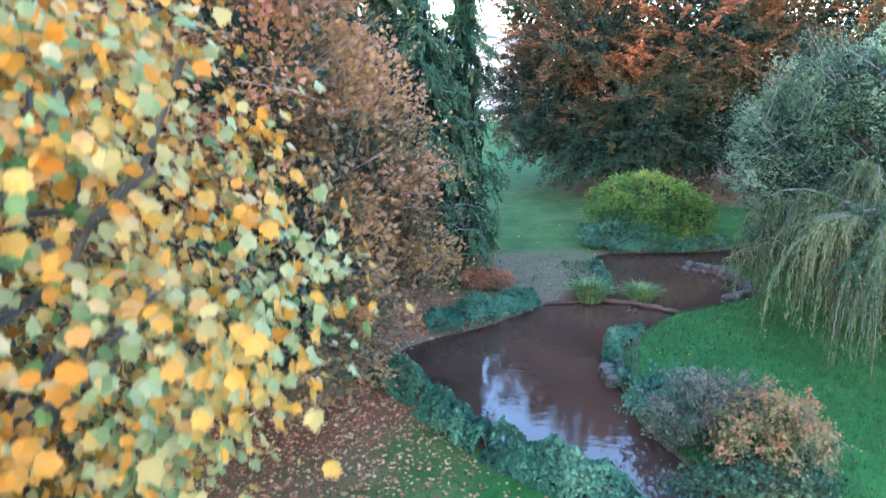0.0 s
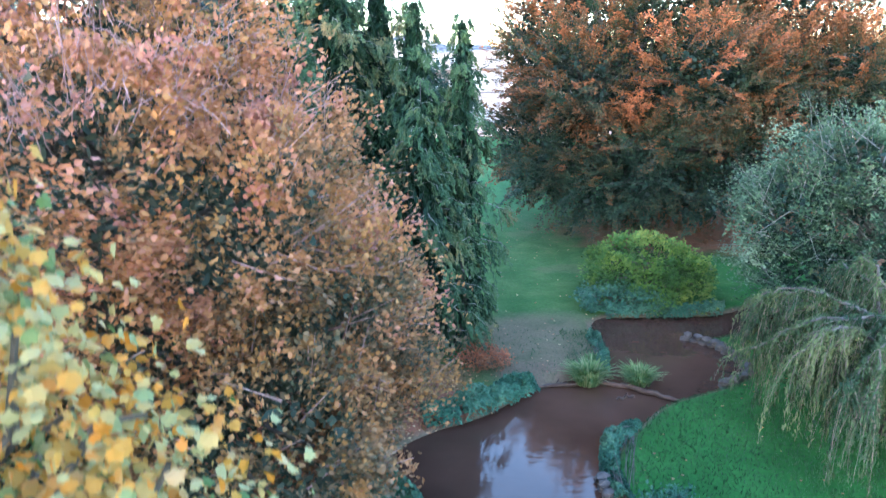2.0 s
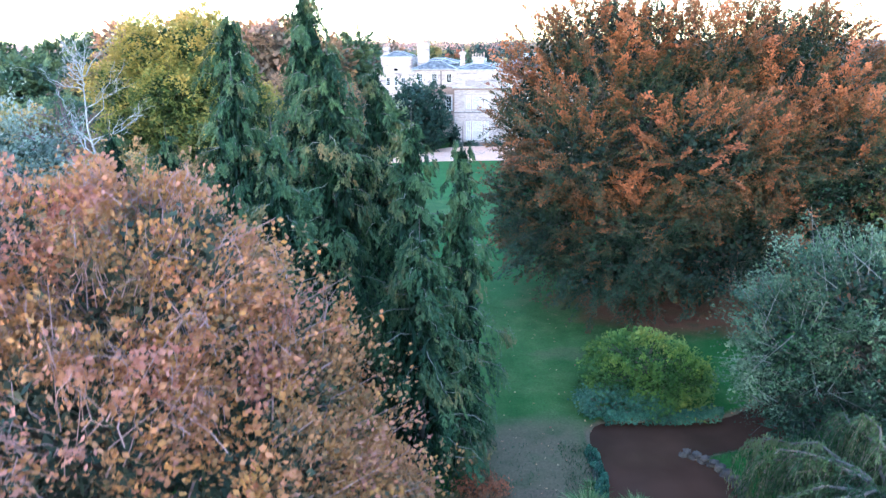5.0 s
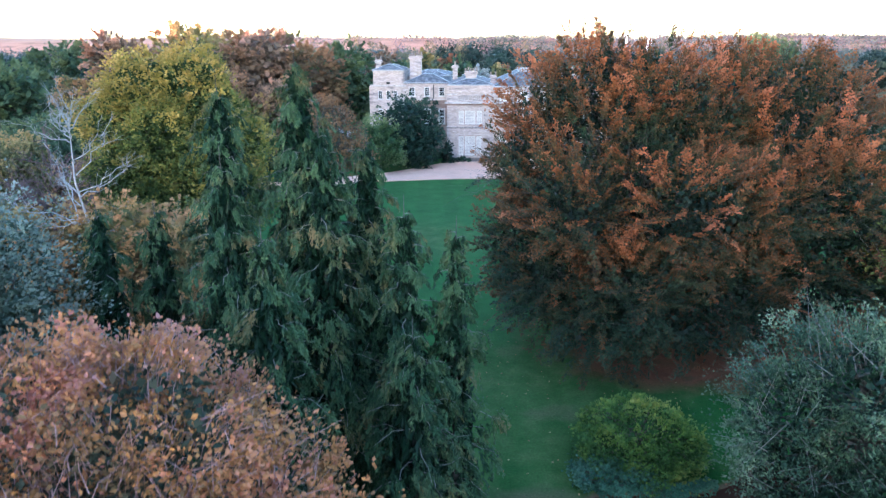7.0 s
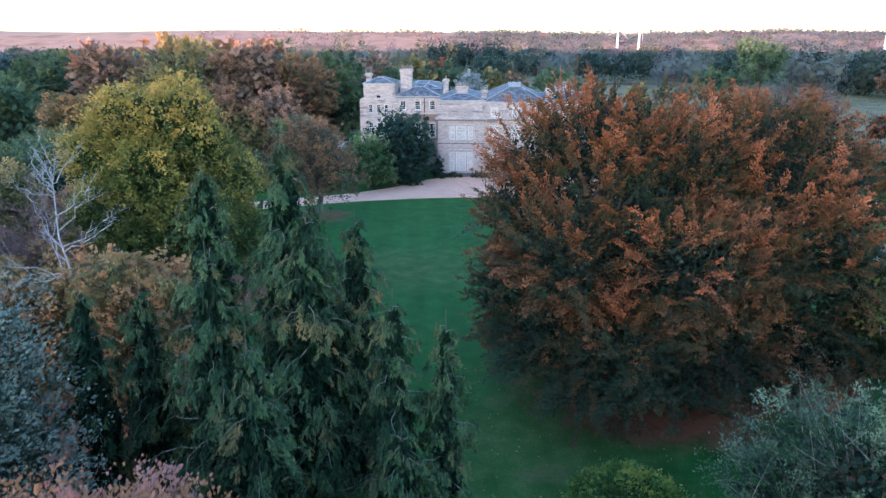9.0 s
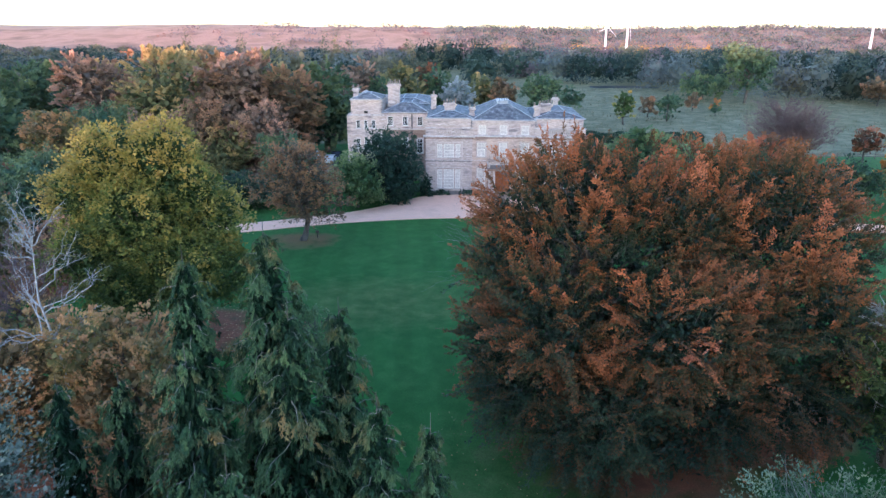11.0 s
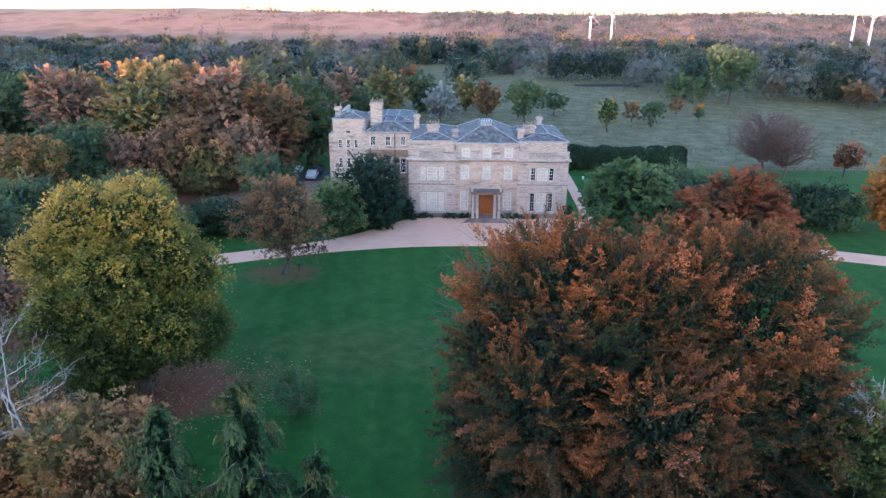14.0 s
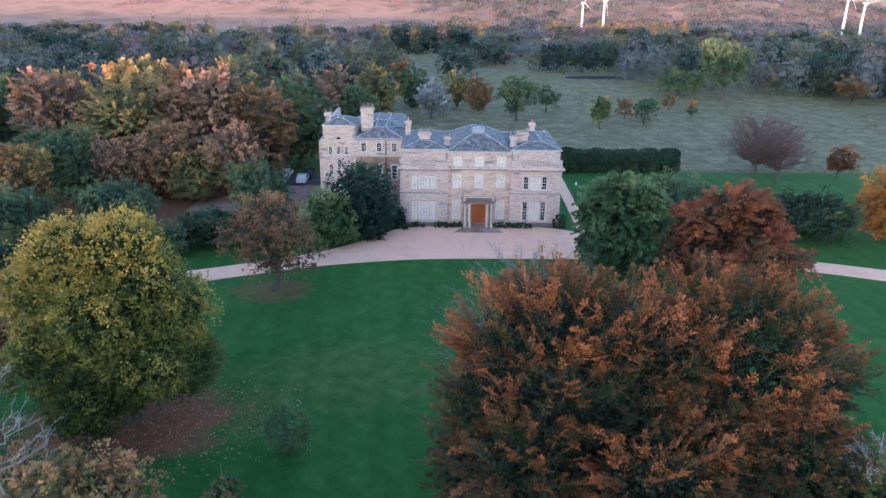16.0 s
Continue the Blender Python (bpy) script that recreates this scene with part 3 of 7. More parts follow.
slab("yard", [(-46, 6), (-26, 8)], [(-46, 21.3), (-27, 22.3)], GRAVEL_BROWN, 0.03, "reddish brown gravel yard beside the house wing", 4)


# ---- house
def pierced(x0, x1, z0, z1, y0, y1, holes):
    """A wall along x with real openings (x0, x1, z0, z1)."""
    bm = bmesh.new()
    xs = sorted({x0, x1, *[h[0] for h in holes], *[h[1] for h in holes]})
    for a, b in zip(xs, xs[1:]):
        cuts = sorted((h[2], h[3]) for h in holes if h[0] < (a + b) / 2 < h[1])
        low = z0
        for c, d in cuts:
            if c > low:
                box(bm, a, b, y0, y1, low, c)
            low = d
        if z1 > low:
            box(bm, a, b, y0, y1, low, z1)
    bmesh.ops.remove_doubles(bm, verts=bm.verts, dist=0.0005)
    return bm


def sash(house, x0, x1, z0, z1, y, blind=True, across=2, up=4, surround=True):
    """A sash window in its opening: stone surround, frame, panes, glazing bars, blind."""
    f = 0.09 if blind else 0.075
    g = 0.012 if blind else 0.018
    bm = boxes((x0, x0 + f, y + 0.12, y + 0.24, z0, z1), (x1 - f, x1, y + 0.12, y + 0.24, z0, z1), (x0 + f, x1 - f, y + 0.12, y + 0.24, z1 - f, z1), (x0 + f, x1 - f, y + 0.12, y + 0.24, z0, z0 + f), (x0 + f, x1 - f, y + 0.13, y + 0.23, (z0 + z1) / 2 - 0.03, (z0 + z1) / 2 + 0.03))
    w = part("window", bm, CREAM if blind else WHITE, house)
    zm = (z0 + z1) / 2
    for a, b in ((z0 + f, zm - 0.03), (zm + 0.03, z1 - f)):
        part("pane", boxes((x0 + f, x1 - f, y + 0.185, y + 0.195, a, b)), GLASS_CLEAR if blind else GLASS, w)
    bars = []
    for k in range(1, across):
        bx = x0 + f + (x1 - x0 - 2 * f) * k / across
        bars.append((bx - g, bx + g, y + 0.15, y + 0.182, z0 + f, z1 - f))
    for k in range(1, up):
        if k * 2 == up:
            continue
        bz = z0 + f + (z1 - z0 - 2 * f) * k / up
        bars.append((x0 + f, x1 - f, y + 0.152, y + 0.18, bz - g, bz + g))
    for row in bars:
        part("glazing_bar", boxes(row), CREAM if blind else WHITE, w)
    if blind:
        part("blind", boxes((x0 + f, x1 - f, y + 0.26, y + 0.28, z0 + f, z1 - f)), BLIND, w, "closed cream window blind")
    if surround:
        part("window_surround", boxes((x0 - 0.2, x0, y - 0.06, y + 0.1, z0, z1), (x1, x1 + 0.2, y - 0.06, y + 0.1, z0, z1), (x0 - 0.2, x1 + 0.2, y - 0.06, y + 0.1, z1, z1 + 0.24), bevel=0.015), STONE_TRIM, w)
    part("sill", boxes((x0 - 0.2, x1 + 0.2, y - 0.14, y + 0.12, z0 - 0.12, z0), bevel=0.02), STONE_PALE, w)
    return w


def chimney(house, x, y, z0, z1, w, d, pots):
    """A stone stack with a waist, an oversailing cap and uneven clay pots."""
    bm = bmesh.new()
    for out, low, top in ((0.08, z0, z0 + 0.4), (0.0, z0 + 0.4, z1 - 0.5), (0.07, z1 - 0.5, z1 - 0.38), (0.2, z1 - 0.38, z1 - 0.2), (0.1, z1 - 0.2, z1)):
        box(bm, x - w / 2 - out, x + w / 2 + out, y - d / 2 - out, y + d / 2 + out, low, top, 0.02)
    c = part("chimney", bm, STONE, house)
    rng = random.Random(int(x * 10 + y))
    for k in range(pots):
        px = x + (k - (pots - 1) / 2) * w / max(pots - 1, 1)
        tall = rng.uniform(0.3, 0.75)
        part("chimney_pot", lathe(bmesh.new(), [(0.16, 0), (0.12, 0.1), (0.11, tall - 0.13), (0.15, tall - 0.08), (0.15, tall), (0.1, tall)], 8, (px, y + rng.uniform(-0.2, 0.2) * d, z1)), POT, c)
    return c


def hip(house, x0, x1, y0, y1, z0, rise, inset, back=True):
    """A hipped slate roof with lead on its hips and a flat top."""
    a, b = inset, inset
    lo = [Vector(p) for p in ((x0, y0, z0), (x1, y0, z0), (x1, y1, z0), (x0, y1, z0))]
    hi = [Vector(p) for p in ((x0 + a, y0 + b, z0 + rise), (x1 - a, y0 + b, z0 + rise), (x1 - a, y1 - b, z0 + rise), (x0 + a, y1 - b, z0 + rise))]
    bm = bmesh.new()
    vl, vh = [bm.verts.new(p) for p in lo], [bm.verts.new(p) for p in hi]
    vb = [bm.verts.new(p - Vector((0, 0, 0.12))) for p in lo]
    for k in range(4):
        bm.faces.new((vl[k], vl[(k + 1) % 4], vh[(k + 1) % 4], vh[k]))
        bm.faces.new((vb[k], vb[(k + 1) % 4], vl[(k + 1) % 4], vl[k]))
    bm.faces.new(vh)
    bm.faces.new(vb[::-1])
    r = part("roof", bm, SLATE, house)
    paths = [(np.array([lo[k], hi[k]]) + (0, 0, 0.03), [0.06, 0.06]) for k in range(4)]
    paths += [(np.array([hi[k], hi[(k + 1) % 4]]) + (0, 0, 0.03), [0.06, 0.06]) for k in range(4)]
    for path in paths:
        quick_mesh("lead_ridge", *tubes([path], 6), LEAD, r)
    part("gutter", boxes((x0 - 0.1, x1 + 0.1, y0 - 0.12, y0 + 0.1, z0 - 0.1, z0 + 0.03)), LEAD, r)
    return r


GLASS_CLEAR = surface("blind_glass", [(0.5, 0.46, 0.43), (0.64, 0.6, 0.56)], 0.8, 4, 0.12, 0.02, spec=0.6)
CREAM = surface("cream_paint", [(0.66, 0.62, 0.57), (0.76, 0.72, 0.67)], 2, 20, 0.5, 0.05)
POT = surface("clay_pot", [(0.1, 0.075, 0.06), (0.3, 0.23, 0.19), (0.42, 0.35, 0.3)], 4, 20, 0.85, 0.2)
ROOM = surface("dim_room", [(0.05, 0.045, 0.04), (0.08, 0.07, 0.06)], 1, 8)


def build_house():
    h = thing("country_house", "pale limestone country house with slate roofs and an orange door", "house")
    PL, PR = (-12.0, -5.0), (4.2, 11.65)
    # pavilions
    for x0, x1, dark in ((*PL, False), (*PR, True)):
        m = -8.5 if x0 < 0 else 7.85
        bays = ((m - 1.72, m - 0.98), (m - 0.78, m + 0.78), (m + 0.98, m + 1.72))
        holes = [(a, b, 0.95, 3.85) for a, b in bays] + [(a, b, 5.7, 7.68) for a, b in bays]
        part("wall", pierced(x0, x1, 0, 8.6, 0, 0.5, holes), STONE, h)
        for a, b, c, d in holes:
            side = b - a < 1
            sash(h, a, b, c, d, 0.0, blind=not (dark and side), across=2 if side else 3, up=6 if c < 4 else 4, surround=False)
        part("wall_trim", boxes((m - 2.05, m - 1.74, -0.08, 0.1, 0.7, 4.0), (m + 1.74, m + 2.05, -0.08, 0.1, 0.7, 4.0), (m - 2.2, m + 2.2, -0.2, 0.1, 4.06, 4.2), (m - 2.05, m - 1.74, -0.08, 0.1, 5.5, 7.8), (m + 1.74, m + 2.05, -0.08, 0.1, 5.5, 7.8), (m - 2.2, m + 2.2, -0.16, 0.1, 7.84, 7.98), bevel=0.02), STONE_TRIM, h)
        part("plinth", boxes((x0 - 0.12, x1 + 0.12, -0.15, 0.3, 0, 0.6), bevel=0.03), STONE_GREY, h)
        # pale upper, dark lower courses: highlight and shade lines put into the colour
        part("string_course", boxes((x0 - 0.06, x1 + 0.06, -0.12, 0.3, 5.2, 5.3), bevel=0.02), STONE_PALE, h)
        part("string_course", boxes((x0 - 0.03, x1 + 0.03, -0.06, 0.3, 5.06, 5.2)), STONE_GREY, h)
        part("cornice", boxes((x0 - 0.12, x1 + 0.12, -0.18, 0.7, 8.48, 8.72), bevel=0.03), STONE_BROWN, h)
        part("cornice", boxes((x0 - 0.35, x1 + 0.35, -0.45, 0.7, 8.724, 8.95), bevel=0.03), STONE_PALE, h)
        for c0, c1 in ((x0 - 0.06, m - 1.96), (m + 1.96, x1 + 0.06)):
            part("coping", boxes((c0, c1, -0.18, 0.38, 10.003, 10.12), bevel=0.02), STONE_PALE, h)
        # parapet with a run of small balusters in the middle
        part("parapet", boxes((x0, m - 1.9, -0.1, 0.3, 8.95, 10.0), (m + 1.9, x1, -0.1, 0.3, 8.95, 10.0), (m - 1.9, m + 1.9, -0.1, 0.3, 8.95, 9.2), (m - 1.9, m + 1.9, -0.14, 0.34, 9.85, 9.98), (m - 0.75, m - 0.45, -0.1, 0.3, 9.2, 9.85), (m + 0.45, m + 0.75, -0.1, 0.3, 9.2, 9.85)), STONE, h)
        for k in range(13):
            bx = m - 1.8 + 3.6 * k / 12
            if 0.35 < abs(bx - m) < 0.8:
                continue
            part("baluster", lathe(bmesh.new(), [(0.09, 0), (0.06, 0.08), (0.1, 0.25), (0.05, 0.5), (0.09, 0.65)], 6, (bx, 0.1, 9.2)), STONE_TRIM, h)
        part("attic_wall", boxes((x0 + 0.25, x1 - 0.2, 1.1, 1.6, 8.9, 11.25)), STONE, h)
        part("attic_cornice", boxes((x0 + 0.1, x1 - 0.05, 0.9, 1.7, 11.25, 11.42), bevel=0.03), STONE_PALE, h)
        hip(h, x0 + 0.05, x1 - 0.02, 1.0, 14.5, 11.42, 0.75, 2.7)
    # centre
    cw = [(-4.25, -3.05), (-1.0, 0.14), (2.2, 3.4)]
    holes = [(a, b, 5.75, 7.8) for a, b in cw] + [(cw[0][0], cw[0][1], 1.0, 3.95), (cw[2][0], cw[2][1], 1.0, 3.95), (-1.5, 0.75, 0.35, 3.9)]
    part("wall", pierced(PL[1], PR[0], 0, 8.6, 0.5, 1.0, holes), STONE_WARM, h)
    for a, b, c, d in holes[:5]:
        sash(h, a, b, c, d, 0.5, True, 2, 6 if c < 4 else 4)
    # the centre cornice has the same painted shade line below
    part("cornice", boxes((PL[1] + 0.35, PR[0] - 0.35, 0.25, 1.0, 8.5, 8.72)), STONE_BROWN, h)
    part("cornice", boxes((PL[1] + 0.35, PR[0] - 0.35, 0.05, 1.0, 8.724, 8.95), bevel=0.03), STONE_PALE, h)
    part("string_course", boxes((PL[1] + 0.1, -2.9, 0.38, 0.6, 5.1, 5.22), (2.15, PR[0] - 0.1, 0.38, 0.6, 5.1, 5.22), bevel=0.02), STONE_TRIM, h)
    aw = [(-4.1, -3.0, 9.05, 10.4), (-0.95, 0.15, 9.05, 10.4), (2.25, 3.4, 9.05, 10.4)]
    part("attic_wall", pierced(PL[1] - 0.1, PR[0] + 0.1, 8.95, 11.0, 0.6, 1.0, aw), STONE, h)
    for a, b, c, d in aw:
        sash(h, a, b, c, d, 0.6, True, 2, 2)
    part("attic_cornice", boxes((PL[1] - 0.15, PR[0] + 0.15, 0.4, 1.1, 11.05, 11.25), bevel=0.03), STONE_PALE, h)
    hip(h, PL[1] - 0.1, PR[0] + 0.1, 0.45, 15.0, 11.25, 1.95, 3.9)
    lantern = part("roof_lantern", boxes((-1.2, 0.45, 4.9, 7.6, 13.15, 13.55), (-1.35, 0.6, 4.75, 7.75, 13.55, 13.65), bevel=0.03), LEAD, h)
    for k in range(6):
        bx = -1.3 + 1.85 * k / 5
        quick_mesh("railing", *tubes([(np.array([(bx, 4.85, 13.65), (bx, 4.85, 14.15)]), [0.045, 0.035])]), IRON, lantern)
    quick_mesh("railing", *tubes([(arc((-1.4, 4.85, 14.1), (0.65, 4.85, 14.1), 0.22), [0.05] * 6)]), IRON, lantern)
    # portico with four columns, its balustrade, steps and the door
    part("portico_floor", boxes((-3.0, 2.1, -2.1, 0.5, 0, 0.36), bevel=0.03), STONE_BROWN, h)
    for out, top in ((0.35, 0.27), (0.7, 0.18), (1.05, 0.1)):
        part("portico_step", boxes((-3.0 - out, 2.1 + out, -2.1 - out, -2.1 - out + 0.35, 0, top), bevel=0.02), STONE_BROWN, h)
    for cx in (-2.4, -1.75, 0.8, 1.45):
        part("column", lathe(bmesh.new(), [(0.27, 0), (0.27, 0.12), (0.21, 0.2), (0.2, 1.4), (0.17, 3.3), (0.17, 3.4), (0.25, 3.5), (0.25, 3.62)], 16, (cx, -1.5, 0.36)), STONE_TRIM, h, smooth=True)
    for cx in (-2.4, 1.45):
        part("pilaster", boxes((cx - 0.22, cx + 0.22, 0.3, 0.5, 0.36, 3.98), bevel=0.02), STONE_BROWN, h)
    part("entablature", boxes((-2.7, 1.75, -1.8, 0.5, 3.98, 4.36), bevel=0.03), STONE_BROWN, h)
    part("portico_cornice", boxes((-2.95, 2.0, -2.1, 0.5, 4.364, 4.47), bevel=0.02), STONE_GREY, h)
    part("portico_parapet", boxes((-2.75, 1.8, -1.95, -1.75, 4.98, 5.08), (-2.75, -2.4, -1.95, -1.75, 4.474, 4.98), (1.45, 1.8, -1.95, -1.75, 4.474, 4.98), (-2.75, -2.6, -1.75, 0.5, 4.474, 5.05), (1.65, 1.8, -1.75, 0.5, 4.474, 5.05)), STONE_TRIM, h)
    for k in range(11):
        bx = -2.2 + 3.45 * k / 10
        part("baluster", lathe(bmesh.new(), [(0.06, 0), (0.035, 0.06), (0.06, 0.2), (0.03, 0.42), (0.055, 0.5)], 6, (bx, -1.85, 4.476)), STONE_GREY, h)
    door = part("door", boxes((-1.5, -0.4, 0.68, 0.76, 0.36, 3.9), (-0.35, 0.75, 0.68, 0.76, 0.36, 3.9)), DOORWOOD, h, "tall orange-brown panelled double door")
    for x0 in (-1.38, -0.23):
        for z0, z1 in ((0.55, 1.5), (1.65, 2.9), (3.05, 3.75)):
            part("door_panel", boxes((x0, x0 + 0.86, 0.64, 0.69, z0, z1), bevel=0.02), DOORWOOD, door)
    part("door_knob", lathe(bmesh.new(), [(0.03, 0), (0.05, 0.03), (0.04, 0.07)], 8, (-0.5, 0.62, 1.6)), IRON, door)
    # body behind the front, closed all round
    part("side_wall", boxes((-12, -11.5, 0.5, 18, 0, 8.95), (-11.75, -11.3, 1.6, 17.5, 8.95, 11.3)), STONE, h)
    part("side_wall", boxes((11.15, 11.65, 0.5, 18, 0, 8.95), (11.0, 11.45, 1.6, 17.5, 8.95, 11.3)), STONE, h)
    part("back_wall", boxes((-12, 11.65, 17.5, 18, 0, 10.9)), STONE, h)
    part("side_cornice", boxes((11.55, 12.0, 0.6, 18, 8.75, 8.95)), STONE_GREY, h)
    part("flat_roof", boxes((-11.5, 11.15, 0.9, 17.5, 8.7, 8.9), (-11.2, 10.9, 13.5, 17.5, 10.6, 10.8)), SLATE, h)
    part("inner_room", boxes((-11.4, 11.1, 3.4, 3.6, 0, 8.6), (-11.4, 11.1, 1.1, 3.4, 4.4, 4.6)), ROOM, h)
    for args in ((-8.5, 5.0, 11.6, 13.2, 1.7, 0.9, 5), (-5.1, 4.0, 11.4, 12.7, 0.75, 0.75, 2), (6.1, 5.0, 11.6, 13.2, 1.7, 1.0, 5), (4.7, 3.4, 11.4, 13.0, 0.8, 1.2, 2), (8.6, 13.0, 11.6, 13.3, 0.8, 0.8, 1), (-11.2, 10.5, 10.8, 13.9, 0.8, 0.8, 1)):
        chimney(h, *args)
    part("drainpipe", boxes((4.3, 4.42, 0.36, 0.48, 0, 8.6)), STONE_TRIM, h)
    # wing set back beside the main block: tall end tower and a lower range
    Y = 9.5
    tw = [(-23.75, -23.1, 8.55, 9.88), (-22.45, -21.85, 8.55, 9.88), (-21.2, -20.6, 8.55, 9.88), (-23.75, -23.1, 5.3, 6.95), (-22.45, -21.85, 5.3, 6.95), (-21.2, -20.6, 5.3, 6.95), (-23.75, -23.1, 1.2, 3.4), (-21.2, -20.6, 1.2, 3.4)]
    part("wall", pierced(-24.6, -19.4, 0, 10.55, Y, Y + 0.5, tw), STONE, h)
    for a, b, c, d in tw:
        sash(h, a, b, c, d, Y, False, 2, 4, surround=False)
    part("string_course", boxes((-25.0, -19.2, Y - 0.25, Y + 0.4, 10.6, 10.85), bevel=0.03), STONE_PALE, h)
    part("wall", pierced(-24.4, -19.6, 10.85, 13.0, Y + 0.1, Y + 0.5, [(-22.4, -21.8, 10.95, 11.3)]), STONE, h)
    part("pane", boxes((-22.4, -21.8, Y + 0.3, Y + 0.34, 10.95, 11.3)), GLASS, h)
    part("attic_cornice", boxes((-24.6, -19.4, Y - 0.1, Y + 0.6, 13.0, 13.22), bevel=0.03), STONE_PALE, h)
    part("side_wall", boxes((-24.6, -24.1, Y + 0.5, 28, 0, 13.0), (-25.3, -24.6, Y + 0.6, Y + 5, 0, 10.6)), STONE, h)
    part("side_wall", boxes((-19.9, -19.4, Y + 0.5, 20, 10.5, 13.0)), STONE, h)
    part("back_wall", boxes((-24.6, -12, 27.5, 28, 0, 11)), STONE, h)
    hip(h, -24.55, -19.45, Y, Y + 6.5, 13.22, 0.75, 2.1)
    mw = [(-18.6, -17.75, 9.03, 10.46), (-16.2, -15.35, 9.03, 10.46), (-13.8, -12.95, 9.03, 10.46), (-18.6, -17.75, 4.6, 6.9), (-16.2, -15.35, 4.6, 6.9), (-13.8, -12.95, 4.6, 6.9)]
    part("wall", pierced(-19.4, -12, 8.4, 11.0, Y, Y + 0.5, mw[:3]), STONE, h)
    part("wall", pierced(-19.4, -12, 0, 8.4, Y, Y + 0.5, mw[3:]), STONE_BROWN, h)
    for a, b, c, d in mw:
        sash(h, a, b, c, d, Y, False, 3, 4)
    part("string_course", boxes((-19.4, -12, Y - 0.45, Y + 0.3, 8.4, 8.6), bevel=0.03), STONE_TRIM, h)
    part("attic_cornice", boxes((-19.4, -12, Y - 0.2, Y + 0.5, 11.0, 11.2), bevel=0.03), STONE_GREY, h)
    hip(h, -19.5, -11.9, Y - 0.1, Y + 17, 11.2, 1.25, 3.0)
    hip(h, -19.3, -12.2, Y + 6, Y + 17.9, 12.0, 0.6, 2.5)
    part("drainpipe", boxes((-14.75, -14.6, Y - 0.15, Y - 0.02, 0, 10.9)), IRON, h)
    chimney(h, -17.9, 13.8, 11.6, 15.3, 1.9, 1.5, 6)
    chimney(h, -24.0, 12.5, 13.0, 14.7, 0.85, 0.85, 2)
    return h


build_house()


# ---- trees
def crown_cards(seed, radii, zc, clumps, per, clump, leaf, shell=0.55, lump=0.16, freq=2.2, flat=0.6, droop=0.3, cut=None, upright=0.5, tilt=0.7, power=1.0, skirt=0.0, shoot=0.0, high=0.12):
    """Leaves in clumps through the outer part of a lumpy crown. Returns the cards and the clumps' middles."""
    rng = np.random.default_rng(seed)
    d = unit(rng.normal(size=(clumps, 3)))
    r = shell + (1 - shell) * np.sqrt(rng.random(clumps))
    r *= 1 + lump * wob(d * freq, seed + 1, 3)
    c = d * r[:, None] * np.array(radii)
    if power != 1.0:
        up = np.clip(c[:, 2:] / radii[2], -1, 1)
        c[:, :2] *= 1 - (1 - power) * np.clip(up, 0, 1)
    if skirt:
        low = np.clip(-c[:, 2:] / radii[2], 0, 0.97)
        c[:, :2] *= 1 + skirt * (1 / np.sqrt(1 - low**2) - 1)
    c[:, 2] += zc
    if cut is not None:
        keep = (c[:, 2] > cut + 0.4 * wob(c * 0.6, seed + 2)) & ((d[:, 1] < 0.35) | (d[:, 2] > 0.15) | (rng.random(clumps) < 0.5))
        c, d = c[keep], d[keep]
    n = len(c)
    size = clump * rng.uniform(0.6, 1.3, n)
    off = rng.normal(size=(n, per, 3)) * size[:, None, None] * np.array([1, 1, flat])
    if shoot:
        lead = unit(d * np.array([1, 1, 0.5]) + rng.normal(size=(n, 3)) * 0.35 + np.array([0, 0, 0.35]))
        along = rng.uniform(-0.8, 1.0, (n, per, 1)) * shoot * rng.uniform(0.5, 1.3, (n, 1, 1))
        off = off * (0.75 - 0.35 * np.abs(along) / shoot) + lead[:, None] * along
    pos = (c[:, None] + off).reshape(-1, 3)
    out = np.repeat(d, per, 0)
    m = len(pos)
    tone = np.clip(rng.normal(size=n) * 0.22 + 0.5 + 0.22 * wob(c * 0.45, seed + 4), 0, 1)
    tone = np.repeat(tone, per)
    if shoot:
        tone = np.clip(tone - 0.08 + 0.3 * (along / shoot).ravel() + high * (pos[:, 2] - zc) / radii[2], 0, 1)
    way = out * 0.7 + rng.normal(size=(m, 3)) * tilt + np.array([0, 0, -droop])
    normal = out * 0.5 + np.array([0, 0, upright]) + rng.normal(size=(m, 3)) * 0.6
    scale = rng.uniform(0.6, 1.35, m)
    return leaf_cards(pos, way, normal, leaf[0] * scale, leaf[1] * scale, 0.15), c, np.repeat(tone, 4)


def limbs(seed, tips, base_z, trunk_r, split, rise=0.6):
    """Limbs from the trunk's axis to some of the crown's clumps."""
    rng = np.random.default_rng(seed + 77)
    out = []
    for tip in tips:
        start = np.array([0, 0, base_z + (max(tip[2], base_z + 0.2) - base_z) * split * rng.uniform(0.6, 1)])
        length = np.linalg.norm(tip - start)
        r0 = trunk_r * rng.uniform(0.22, 0.42)
        p = arc(start, tip, rise * rng.uniform(-0.2, 1) * length * 0.12, 6, 0.04 * length, rng)
        out.append((p, np.linspace(r0, 0.02 + 0.04 * r0, 6)))
    return out


def trunk_path(seed, h, r, lean=0.0):
    rng = np.random.default_rng(seed + 5)
    z = np.array([-0.2, 0.15, 0.6, h * 0.25, h * 0.5, h * 0.75, h])
    p = np.zeros((7, 3))
    p[:, 2] = z
    p[2:, :2] = np.cumsum(rng.normal(size=(5, 2)) * 0.02 * h, 0) + lean * z[2:, None] * 0.05
    return p, r * np.array([1.6, 1.25, 1.0, 0.85, 0.65, 0.4, 0.12])


